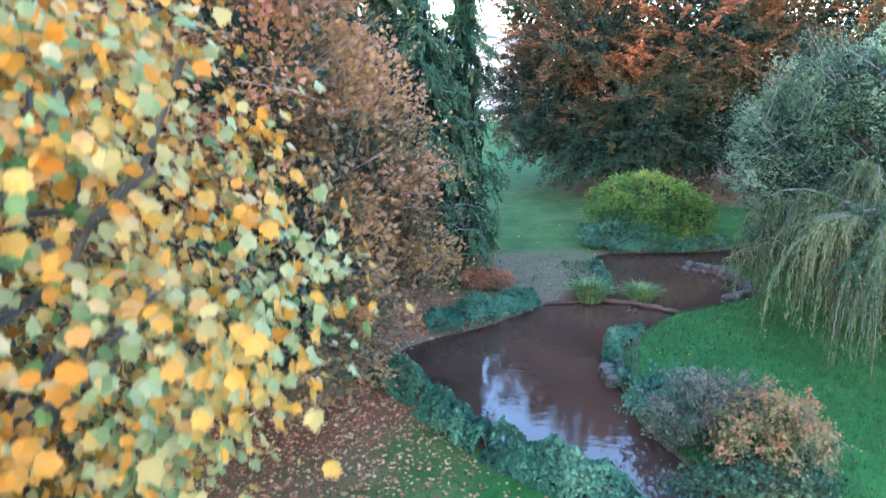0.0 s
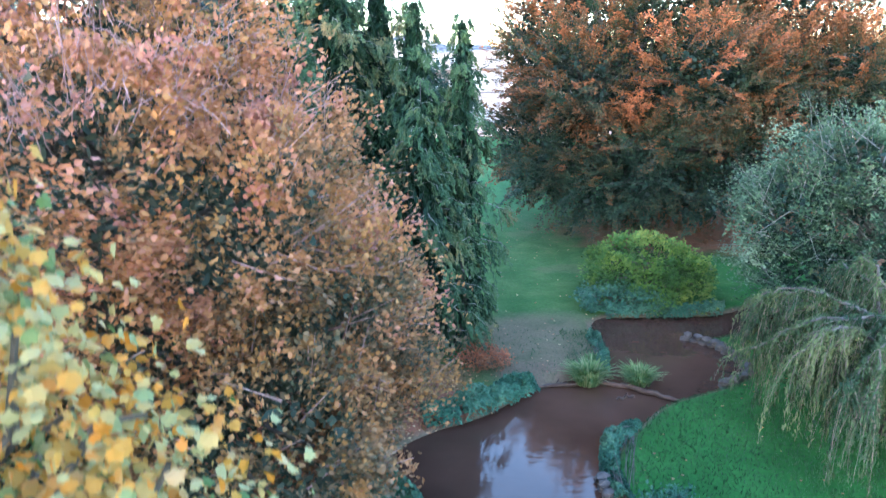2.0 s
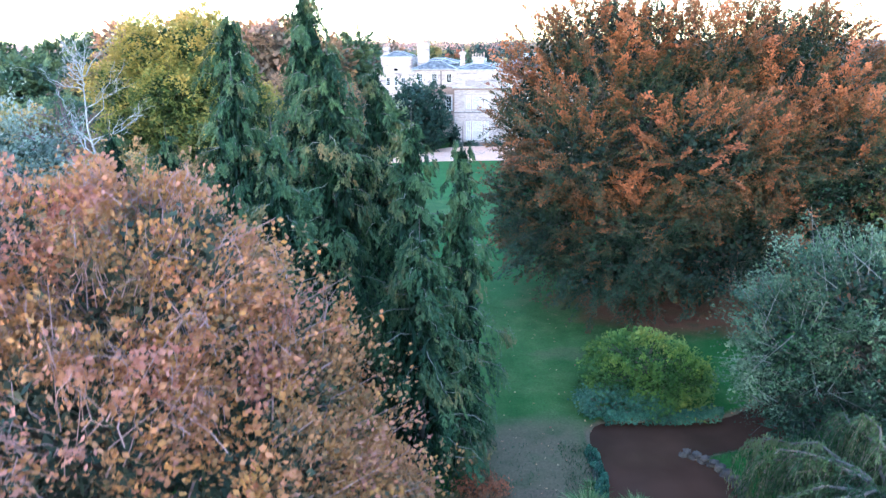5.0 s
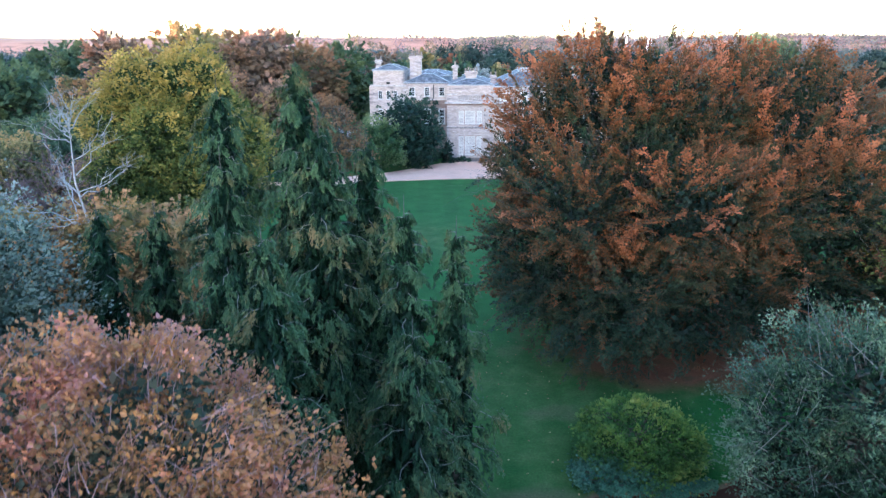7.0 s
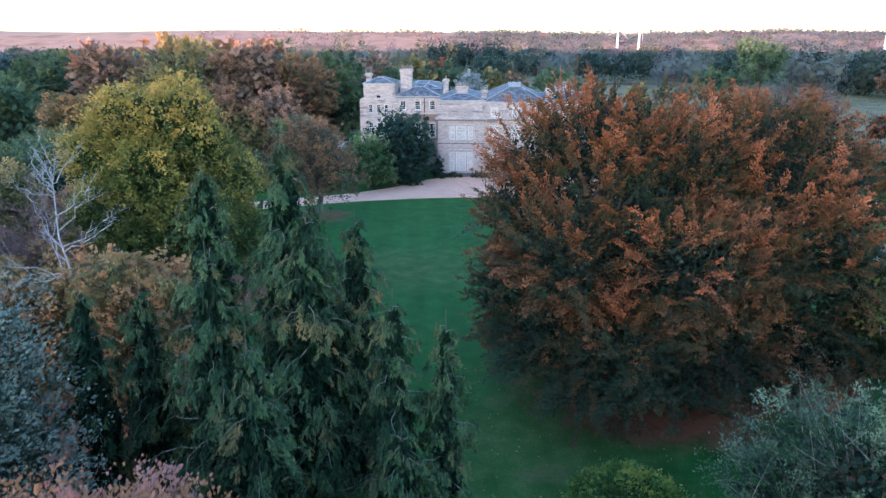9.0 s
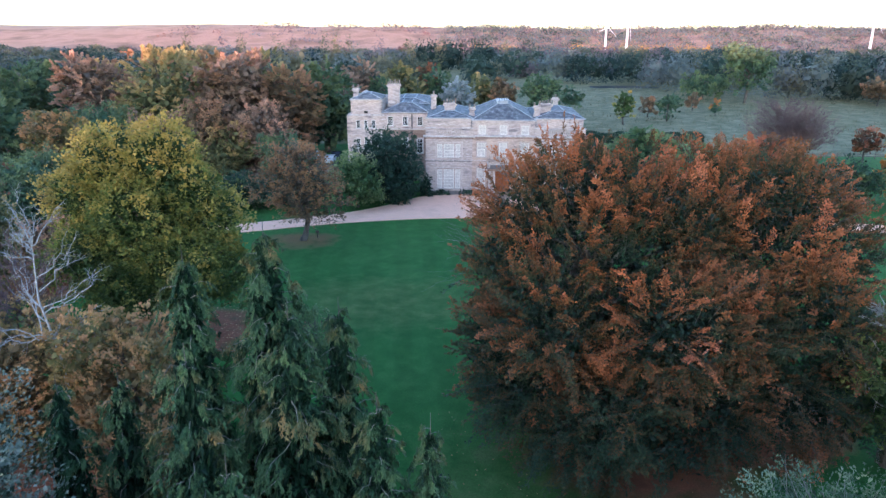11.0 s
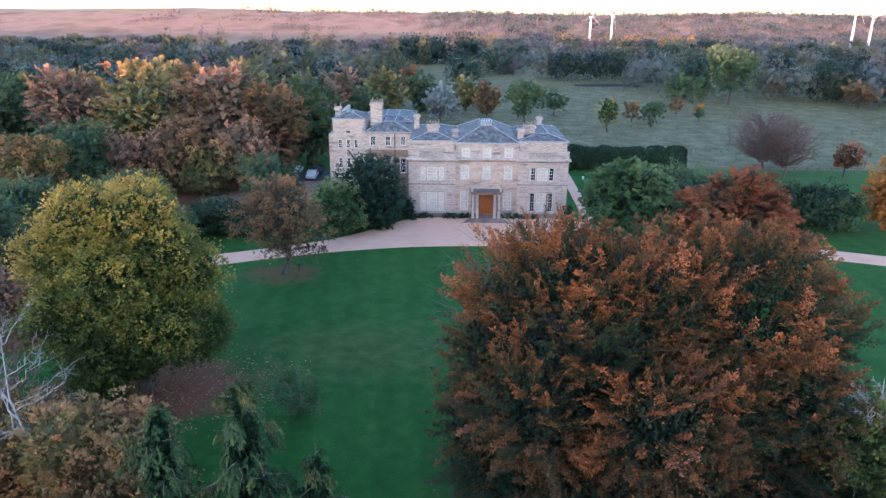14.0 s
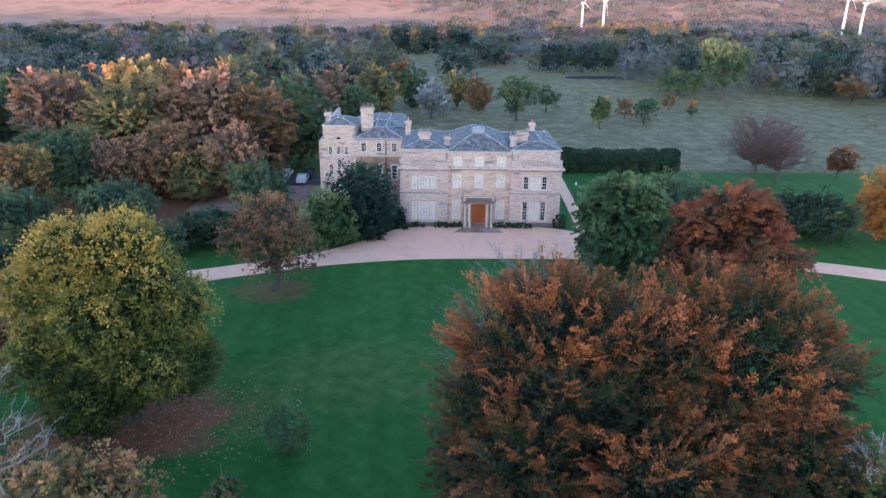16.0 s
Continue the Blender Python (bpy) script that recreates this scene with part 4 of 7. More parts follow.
def spray_crown(seed, lobes, per_area, length, per, leaf, fan=0.55, thick=0.06, rise=0.3, floor=1.0, sag=0.12, tone=(0.3, 0.28, 0.4, 0.2), patch=0.3, inner=0.0, inner_leaf=0.4, top=None, wide=0.75, bunch=0.5, gather=1.1):
    """A crown of flat fanning sprays over the union of rounded lobes (x, y, z, rx, ry, rz); tone is (base, patches, height, tip)."""
    rng = np.random.default_rng(seed)
    spots, ways, deep = [], [], []
    box_l = np.array(lobes, float)
    for k, (x, y, z, rx, ry, rz) in enumerate(lobes):
        n = int(per_area * 4 * math.pi * ((rx * ry) ** 1.6 / 3 + (rx * rz) ** 1.6 / 3 + (ry * rz) ** 1.6 / 3) ** 0.625)
        d = unit(rng.normal(size=(n, 3)))
        r = rng.uniform(wide, 1.0, n) * (1 + 0.1 * wob(d * 3, seed + k, 2))
        c = d * r[:, None] * (rx, ry, rz) + (x, y, z)
        m = int(n * inner)
        di = unit(rng.normal(size=(m, 3)))
        ci = di * rng.uniform(0.5, 0.84, m)[:, None] * (rx, ry, rz) + (x, y, z)
        deep.append(ci[ci[:, 2] > floor + 0.3])
        ok = (c[:, 2] > floor + 0.5 * wob(c * 0.6, seed + 2)) & ((d[:, 1] < 0.35) | (d[:, 2] > 0.4) | (rng.random(n) < 0.4))
        for j in range(len(lobes)):
            if j != k:
                ok &= (((c - box_l[j, :3]) / box_l[j, 3:]) ** 2).sum(1) > 0.62
        spots.append(c[ok])
        ways.append(unit(d / (rx, ry, rz))[ok])
    c, d, deep = np.concatenate(spots), np.concatenate(ways), np.concatenate(deep)
    knot = wob(c * gather, seed + 8)
    ok = (knot > (-0.55 if bunch > 0.35 else -9)) | (rng.random(len(c)) < 0.3)
    c, d, knot = c[ok] + d[ok] * (bunch * np.clip(knot[ok], -1, 1))[:, None], d[ok], knot[ok]
    n = len(c)
    low, high = c[:, 2].min(), c[:, 2].max() if top is None else top
    lead = unit(d * np.array([1, 1, 0.6]) + rng.normal(size=(n, 3)) * 0.28 + np.array([0, 0, rise]))
    side = unit(np.cross(lead, np.array([0, 0, 1.0]) + rng.normal(size=(n, 3)) * 0.3))
    over = np.cross(side, lead)
    L = length * rng.choice((0.5, 0.75, 1.0, 1.3, 1.75), n) * rng.uniform(0.85, 1.15, n)
    s = rng.integers(0, 8, (n, per)) / 8 + rng.normal(size=(n, per)) * 0.025
    sign = rng.choice([-1.0, 1.0], (n, per))
    w = rng.random((n, per)) * (1 - s * 0.75) * fan
    along = s - 0.35 + w * 0.55
    pos = c[:, None] + L[:, None, None] * (lead[:, None] * along[..., None] + side[:, None] * (sign * w)[..., None] + over[:, None] * (rng.normal(size=(n, per)) * thick)[..., None])
    pos[..., 2] -= sag * L[:, None] * (along**2 + w**2)
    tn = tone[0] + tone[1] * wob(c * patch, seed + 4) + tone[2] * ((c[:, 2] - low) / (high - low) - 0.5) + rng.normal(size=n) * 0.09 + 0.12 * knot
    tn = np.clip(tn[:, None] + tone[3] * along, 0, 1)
    m = n * per
    way = (lead[:, None] * 0.8 + side[:, None] * (sign * 0.7)[..., None] + rng.normal(size=(n, per, 3)) * 0.4).reshape(-1, 3)
    normal = (over[:, None] + rng.normal(size=(n, per, 3)) * 0.55).reshape(-1, 3)
    size = rng.uniform(0.65, 1.35, m)
    v, f = leaf_cards(pos.reshape(-1, 3), way, normal, leaf[0] * size, leaf[1] * size, 0.12)
    tn = np.repeat(tn.ravel(), 4)
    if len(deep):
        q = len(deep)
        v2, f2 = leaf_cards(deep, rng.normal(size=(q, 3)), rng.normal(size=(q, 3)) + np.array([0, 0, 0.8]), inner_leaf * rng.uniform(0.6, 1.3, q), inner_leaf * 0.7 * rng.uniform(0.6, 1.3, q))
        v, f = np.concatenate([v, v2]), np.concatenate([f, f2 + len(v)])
        # inner leaves pinned near the dark end: shade in the gaps put into colour
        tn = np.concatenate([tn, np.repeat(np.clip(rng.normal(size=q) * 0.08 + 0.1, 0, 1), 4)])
    twigs = [(np.stack([c[i] - lead[i] * L[i] * 0.55, c[i] + lead[i] * L[i] * 0.1, c[i] + lead[i] * L[i] * 0.6]), (0.02 + 0.006 * L[i], 0.012, 0.005)) for i in range(n)]
    return v, f, tn, c, twigs


def plume_crown(seed, lobes, per_area, length, leaf, pairs=7, nodes=9, floor=1.0, tone=(0.3, 0.28, 0.4, 0.2), patch=0.3, inner=6.0, inner_leaf=0.4, top=None, wide=0.8, bunch=1.0, gather=0.8, rise=0.7, sag=0.12):
    """A crown of long leafy boughs like feathers, each a leader with leafy shoots to both sides, over the union of rounded lobes; high boughs strive upward, low ones hang out."""
    rng = np.random.default_rng(seed)
    spots, ways, deep = [], [], []
    box_l = np.array(lobes, float)
    for k, (x, y, z, rx, ry, rz) in enumerate(lobes):
        n = int(per_area * 4 * math.pi * ((rx * ry) ** 1.6 / 3 + (rx * rz) ** 1.6 / 3 + (ry * rz) ** 1.6 / 3) ** 0.625)
        d = unit(rng.normal(size=(n, 3)))
        c = d * (rng.uniform(wide, 1.0, n) * (1 + 0.08 * wob(d * 3, seed + k, 2)))[:, None] * (rx, ry, rz) + (x, y, z)
        di = unit(rng.normal(size=(int(n * inner), 3)))
        ci = di * rng.uniform(0.3, 0.82, len(di))[:, None] * (rx, ry, rz) + (x, y, z)
        deep.append(ci[ci[:, 2] > floor + 0.4])
        ok = (c[:, 2] > floor + 0.6 * wob(c * 0.6, seed + 2)) & ((d[:, 1] < 0.35) | (d[:, 2] > 0.4) | (rng.random(n) < 0.35))
        for j in range(len(lobes)):
            if j != k:
                ok &= (((c - box_l[j, :3]) / box_l[j, 3:]) ** 2).sum(1) > 0.66
        spots.append(c[ok])
        ways.append(unit(d / (rx, ry, rz))[ok])
    c, d, deep = np.concatenate(spots), np.concatenate(ways), np.concatenate(deep)
    knot = wob(c * gather, seed + 8)
    ok = (knot > -0.6) | (rng.random(len(c)) < 0.5)
    c, d, knot = c[ok] + d[ok] * (bunch * np.clip(knot[ok], -1, 1))[:, None], d[ok], knot[ok]
    n = len(c)
    low, high = c[:, 2].min(), c[:, 2].max() if top is None else top
    up = (c[:, 2] - low) / (high - low)
    lead = d * np.array([1, 1, 0.6]) + rng.normal(size=(n, 3)) * 0.25
    lead[:, 2] += rise * (1.7 * up - 0.35)
    lead = unit(lead)
    side = unit(np.cross(lead, np.array([0, 0, 1.0]) + rng.normal(size=(n, 3)) * 0.4))
    over = np.cross(side, lead)
    L = length * rng.uniform(0.55, 1.45, n)
    K, M = pairs, nodes
    s = (np.arange(K)[None, :, None] + 0.3 + rng.random((n, K, 2)) * 0.8) / K
    sign = np.array([-1.0, 1.0])[None, None, :]
    E = (n, K, 2, 1)
    ax = lambda a: a[:, None, None, :]
    foot = ax(c) + ax(lead) * (L[:, None, None] * (s - 0.6))[..., None]
    foot[..., 2] -= sag * L[:, None, None] * s**2
    way = unit(ax(lead) * rng.uniform(0.75, 1.1, E) + ax(side) * (sign * rng.uniform(0.35, 0.68, (n, K, 2)))[..., None] + ax(over) * rng.normal(size=E) * 0.2)
    far = L[:, None, None] * 0.4 * (1.05 - 0.75 * s) * rng.uniform(0.55, 1.25, (n, K, 2))
    flat = unit(np.cross(ax(over), way))
    t = ((np.arange(M) + 0.5) / M)[None, None, None, :]
    turn = np.where(np.arange(M) % 2, 1.0, -1.0)
    pos = foot[..., None, :] + way[..., None, :] * (far[..., None] * t)[..., None] + flat[..., None, :] * (turn * leaf[0] * 0.35)[:, None]
    pos[..., 2] -= 0.1 * far[..., None] * t**2
    count = n * K * 2 * M
    pos = pos.reshape(-1, 3) + rng.normal(size=(count, 3)) * 0.03
    lw = (way[..., None, :] * 0.8 + flat[..., None, :] * (0.7 * turn)[:, None]).reshape(-1, 3) + rng.normal(size=(count, 3)) * 0.3
    normal = np.broadcast_to(over[:, None, None, None, :], (n, K, 2, M, 3)).reshape(-1, 3) + rng.normal(size=(count, 3)) * 0.5
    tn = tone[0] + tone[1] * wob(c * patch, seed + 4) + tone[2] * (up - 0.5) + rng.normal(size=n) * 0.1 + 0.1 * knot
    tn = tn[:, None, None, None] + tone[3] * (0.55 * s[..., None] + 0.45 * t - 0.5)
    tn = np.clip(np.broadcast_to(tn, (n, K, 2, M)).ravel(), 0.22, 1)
    size = rng.uniform(0.65, 1.35, count)
    v, f = leaf_cards(pos, lw, normal, leaf[0] * size, leaf[1] * size, 0.12)
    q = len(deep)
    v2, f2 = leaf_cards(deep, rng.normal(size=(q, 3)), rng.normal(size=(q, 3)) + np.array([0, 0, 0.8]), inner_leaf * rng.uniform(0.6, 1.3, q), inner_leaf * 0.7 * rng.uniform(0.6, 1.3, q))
    # inner leaves on the darkest stop: crown shade painted into their colour
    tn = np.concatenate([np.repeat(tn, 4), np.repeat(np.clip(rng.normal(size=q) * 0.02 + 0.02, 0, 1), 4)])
    twigs = [(np.stack([c[i] - lead[i] * L[i] * 0.6, c[i] - (0, 0, sag * L[i] * 0.2), c[i] + lead[i] * L[i] * 0.4 - (0, 0, sag * L[i])]), (0.022, 0.012, 0.005)) for i in range(n)]
    return np.concatenate([v, v2]), np.concatenate([f, f2 + len(v)]), tn, c, twigs


def spray_tree(name, label, at, seed, trunk_h, trunk_r, bark, leaves, limb_count, lobes, base=2.0, twigs=0, twig_bark=None, shoots=(0, 1.0, 0.0), category="tree", maker=spray_crown, **more):
    """A tree whose leaves lie in sprays: trunk, branches, fine twigs and crown."""
    root = thing(name, label, category, at)
    v, f, tone, tips, fine = maker(seed, lobes, **more)
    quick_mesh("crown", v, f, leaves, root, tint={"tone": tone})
    rng = np.random.default_rng(seed + 3)
    quick_mesh("trunk", *tubes([trunk_path(seed, trunk_h, trunk_r)], 9), bark, root, smooth=True)
    quick_mesh("branch_work", *tubes(limbs(seed, tips[rng.permutation(len(tips))[:limb_count]] * np.array([0.84, 0.84, 0.93]), base, trunk_r, 0.72), 5), bark, root, smooth=True)
    rods = [fine[i] for i in rng.permutation(len(fine))[:twigs]]
    count, long, above = shoots
    if count:
        pick = tips[tips[:, 2] > above]
        for c in pick[rng.integers(0, len(pick), count)]:
            way = unit((c * np.array([0.12, 0.12, 0]) + rng.normal(size=3) * 0.25 + (0, 0, 1.0))[None])[0] * long * rng.uniform(0.4, 1.1)
            rods.append((arc(c - way * 0.5 + rng.normal(size=3) * 0.3, c + way * 0.55, 0.05, 4, 0.05, rng), [0.011, 0.009, 0.006, 0.003]))
    if rods:
        quick_mesh("twig_work", *tubes(rods, 3), twig_bark or bark, root)
    return root


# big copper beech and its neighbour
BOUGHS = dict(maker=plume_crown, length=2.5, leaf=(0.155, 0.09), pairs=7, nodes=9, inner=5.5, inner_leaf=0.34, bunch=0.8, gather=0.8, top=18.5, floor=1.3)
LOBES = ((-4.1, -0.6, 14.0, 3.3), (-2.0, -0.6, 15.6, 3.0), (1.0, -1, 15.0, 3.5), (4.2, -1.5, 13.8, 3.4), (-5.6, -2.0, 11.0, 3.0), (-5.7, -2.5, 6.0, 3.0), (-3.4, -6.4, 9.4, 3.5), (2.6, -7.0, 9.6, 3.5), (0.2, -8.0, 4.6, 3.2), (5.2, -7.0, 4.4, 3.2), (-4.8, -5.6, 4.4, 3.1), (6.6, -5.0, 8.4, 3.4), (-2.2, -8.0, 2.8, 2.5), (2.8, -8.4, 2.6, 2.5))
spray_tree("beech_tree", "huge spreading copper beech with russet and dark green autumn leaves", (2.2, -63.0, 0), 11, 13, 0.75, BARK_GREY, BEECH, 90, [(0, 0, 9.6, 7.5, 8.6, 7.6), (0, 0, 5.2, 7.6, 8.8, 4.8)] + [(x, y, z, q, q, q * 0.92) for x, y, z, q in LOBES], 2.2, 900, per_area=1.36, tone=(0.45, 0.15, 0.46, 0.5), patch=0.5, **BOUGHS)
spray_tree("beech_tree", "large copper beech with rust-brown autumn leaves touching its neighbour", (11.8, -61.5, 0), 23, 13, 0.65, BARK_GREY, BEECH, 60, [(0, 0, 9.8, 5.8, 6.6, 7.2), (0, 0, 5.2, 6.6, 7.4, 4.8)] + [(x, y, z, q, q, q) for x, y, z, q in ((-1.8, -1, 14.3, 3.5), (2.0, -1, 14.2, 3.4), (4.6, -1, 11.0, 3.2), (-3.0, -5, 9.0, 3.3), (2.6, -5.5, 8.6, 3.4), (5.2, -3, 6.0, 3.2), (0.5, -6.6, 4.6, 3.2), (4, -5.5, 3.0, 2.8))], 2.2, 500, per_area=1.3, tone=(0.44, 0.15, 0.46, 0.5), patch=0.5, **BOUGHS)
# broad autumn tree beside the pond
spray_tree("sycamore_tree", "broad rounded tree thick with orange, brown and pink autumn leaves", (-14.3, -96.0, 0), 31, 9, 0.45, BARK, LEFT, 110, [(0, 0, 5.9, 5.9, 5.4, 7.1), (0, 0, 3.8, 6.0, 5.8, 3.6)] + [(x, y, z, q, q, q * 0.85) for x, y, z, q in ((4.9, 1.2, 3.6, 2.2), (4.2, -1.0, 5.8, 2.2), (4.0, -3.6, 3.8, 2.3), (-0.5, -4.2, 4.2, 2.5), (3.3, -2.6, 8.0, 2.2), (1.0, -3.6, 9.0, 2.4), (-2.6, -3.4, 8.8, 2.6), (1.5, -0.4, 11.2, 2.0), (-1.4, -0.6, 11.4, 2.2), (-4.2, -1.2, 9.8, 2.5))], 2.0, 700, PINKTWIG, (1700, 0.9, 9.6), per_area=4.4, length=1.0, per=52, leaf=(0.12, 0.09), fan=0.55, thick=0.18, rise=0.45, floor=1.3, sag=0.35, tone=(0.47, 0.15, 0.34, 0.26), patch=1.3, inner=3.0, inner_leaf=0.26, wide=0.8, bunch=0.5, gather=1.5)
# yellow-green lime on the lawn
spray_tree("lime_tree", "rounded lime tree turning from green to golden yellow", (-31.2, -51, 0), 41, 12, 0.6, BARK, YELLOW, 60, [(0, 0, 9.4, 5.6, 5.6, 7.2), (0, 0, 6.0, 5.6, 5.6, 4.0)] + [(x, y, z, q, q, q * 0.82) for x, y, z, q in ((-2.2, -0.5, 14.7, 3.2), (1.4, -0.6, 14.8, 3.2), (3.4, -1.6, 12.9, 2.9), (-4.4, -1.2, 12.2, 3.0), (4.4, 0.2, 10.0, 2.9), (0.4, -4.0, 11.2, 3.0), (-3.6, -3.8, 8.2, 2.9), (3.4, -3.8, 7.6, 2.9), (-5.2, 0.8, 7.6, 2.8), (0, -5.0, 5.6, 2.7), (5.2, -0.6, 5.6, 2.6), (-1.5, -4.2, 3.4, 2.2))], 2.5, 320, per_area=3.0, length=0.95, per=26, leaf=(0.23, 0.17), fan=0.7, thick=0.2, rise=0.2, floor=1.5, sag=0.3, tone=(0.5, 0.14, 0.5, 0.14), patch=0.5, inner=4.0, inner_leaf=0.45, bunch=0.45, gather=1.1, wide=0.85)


def conifer(at, seed, h, r, boughs=90, label="tall dark green cypress with drooping feathery sprays"):
    """A cypress: short boughs round a straight pale stem, each hung with drooping sprays; the leader stands bare."""
    rng = np.random.default_rng(seed)
    root = thing("conifer_tree", label, "tree", at, rng.uniform(0, 360), "cypresses by the pond")
    pos, way, tone, rods = [], [], [], []
    for k in range(boughs):
        s = (k + rng.random()) / boughs
        z = 0.6 + (h - 0.7) * s**0.8
        s = z / h
        a = k * 2.4 + rng.normal() * 0.5
        reach = r * (1 - s) ** 0.64 * rng.choice((0.6, 0.85, 1.0, 1.15, 1.3)) * rng.uniform(0.85, 1.1) + 0.16
        d = np.array([math.cos(a), math.sin(a), 0])
        side = np.array([-d[1], d[0], 0])
        t = np.linspace(0, 1, 6)
        lift = reach * (0.5 * t - 0.5 * t**2.2)
        p = d * (reach * t)[:, None] + np.array([0, 0, z]) + np.stack([0 * t, 0 * t, lift], 1) + rng.normal(size=(6, 3)) * 0.03 * reach
        rods.append((p, np.linspace(0.01 + 0.01 * reach, 0.007, 6)))
        m = int(3 + 6.5 * reach)
        own = rng.normal() * 0.12
        for j in range(m):
            q = min(1.0, math.sqrt(rng.random()) * 1.03)
            c = np.array([np.interp(q, t, p[:, i]) for i in range(3)]) + side * rng.normal() * (0.06 + 0.14 * reach)
            long = rng.uniform(0.35, 0.8) * (0.6 + 0.25 * reach)
            lead = unit((d * rng.uniform(0.1, 0.7) + side * rng.normal() * 0.4 - (0, 0, 1.0))[None])[0]
            flat = unit((side + rng.normal(size=3) * 0.5)[None])[0]
            n = int(12 + 26 * long)
            u = rng.random(n)
            w = rng.uniform(-1, 1, n) * (0.26 * long) * (1 - 0.75 * u) + 0.01
            pos.append(c + lead * (u * long)[:, None] + flat * w[:, None] + rng.normal(size=(n, 3)) * 0.025)
            way.append(lead + flat * (np.sign(w) * 0.55)[:, None] + rng.normal(size=(n, 3)) * 0.22)
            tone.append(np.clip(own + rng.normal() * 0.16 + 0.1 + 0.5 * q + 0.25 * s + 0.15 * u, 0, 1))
    pos, way, tone = np.concatenate(pos), np.concatenate(way), np.concatenate(tone)
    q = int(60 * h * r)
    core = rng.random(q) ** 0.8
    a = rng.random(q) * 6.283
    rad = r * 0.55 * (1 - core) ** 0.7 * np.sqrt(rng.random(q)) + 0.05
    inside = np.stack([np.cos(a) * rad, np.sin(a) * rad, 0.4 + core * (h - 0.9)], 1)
    # core leaves kept to dark tones: the inner shade is in their colour
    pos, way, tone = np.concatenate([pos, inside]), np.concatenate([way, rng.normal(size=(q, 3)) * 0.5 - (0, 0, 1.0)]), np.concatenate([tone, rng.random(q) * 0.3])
    m = len(pos)
    normal = pos * np.array([1, 1, 0]) + rng.normal(size=(m, 3)) * 0.6
    scale = rng.uniform(0.6, 1.35, m)
    scale[m - q:] *= 3.2
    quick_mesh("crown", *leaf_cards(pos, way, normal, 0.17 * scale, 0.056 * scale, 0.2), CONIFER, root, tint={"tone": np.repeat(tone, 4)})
    zt = np.linspace(-0.2, h, 7)
    zt[-1] += 0.5
    quick_mesh("trunk", *tubes([(np.stack([0 * zt, 0 * zt, zt], 1), np.linspace(0.016 * h, 0.008, 7))], 7), BARK_GREY, root)
    quick_mesh("branch_work", *tubes(rods, 4), TWIG_GREY, root)
    return root


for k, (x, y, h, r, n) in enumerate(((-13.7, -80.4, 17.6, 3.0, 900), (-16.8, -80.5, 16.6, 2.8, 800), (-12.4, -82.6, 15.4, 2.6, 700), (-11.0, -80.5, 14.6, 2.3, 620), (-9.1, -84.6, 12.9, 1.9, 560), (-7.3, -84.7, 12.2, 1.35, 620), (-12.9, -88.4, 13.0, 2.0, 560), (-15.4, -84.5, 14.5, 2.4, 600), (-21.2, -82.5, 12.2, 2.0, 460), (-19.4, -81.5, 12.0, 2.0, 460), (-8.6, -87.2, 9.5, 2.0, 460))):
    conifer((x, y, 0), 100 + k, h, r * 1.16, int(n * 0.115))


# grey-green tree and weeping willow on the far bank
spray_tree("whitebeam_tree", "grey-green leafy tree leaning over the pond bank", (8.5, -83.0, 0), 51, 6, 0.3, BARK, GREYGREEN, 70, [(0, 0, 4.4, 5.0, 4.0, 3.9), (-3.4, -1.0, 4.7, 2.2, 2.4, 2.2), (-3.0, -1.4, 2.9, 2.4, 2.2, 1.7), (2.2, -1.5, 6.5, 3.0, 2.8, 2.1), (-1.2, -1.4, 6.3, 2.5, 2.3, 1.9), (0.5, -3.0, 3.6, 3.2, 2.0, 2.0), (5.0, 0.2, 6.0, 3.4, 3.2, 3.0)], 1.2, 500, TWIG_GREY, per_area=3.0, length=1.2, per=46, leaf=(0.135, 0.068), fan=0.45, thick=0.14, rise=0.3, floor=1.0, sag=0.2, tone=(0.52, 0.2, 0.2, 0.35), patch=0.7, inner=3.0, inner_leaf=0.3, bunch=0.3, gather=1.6)


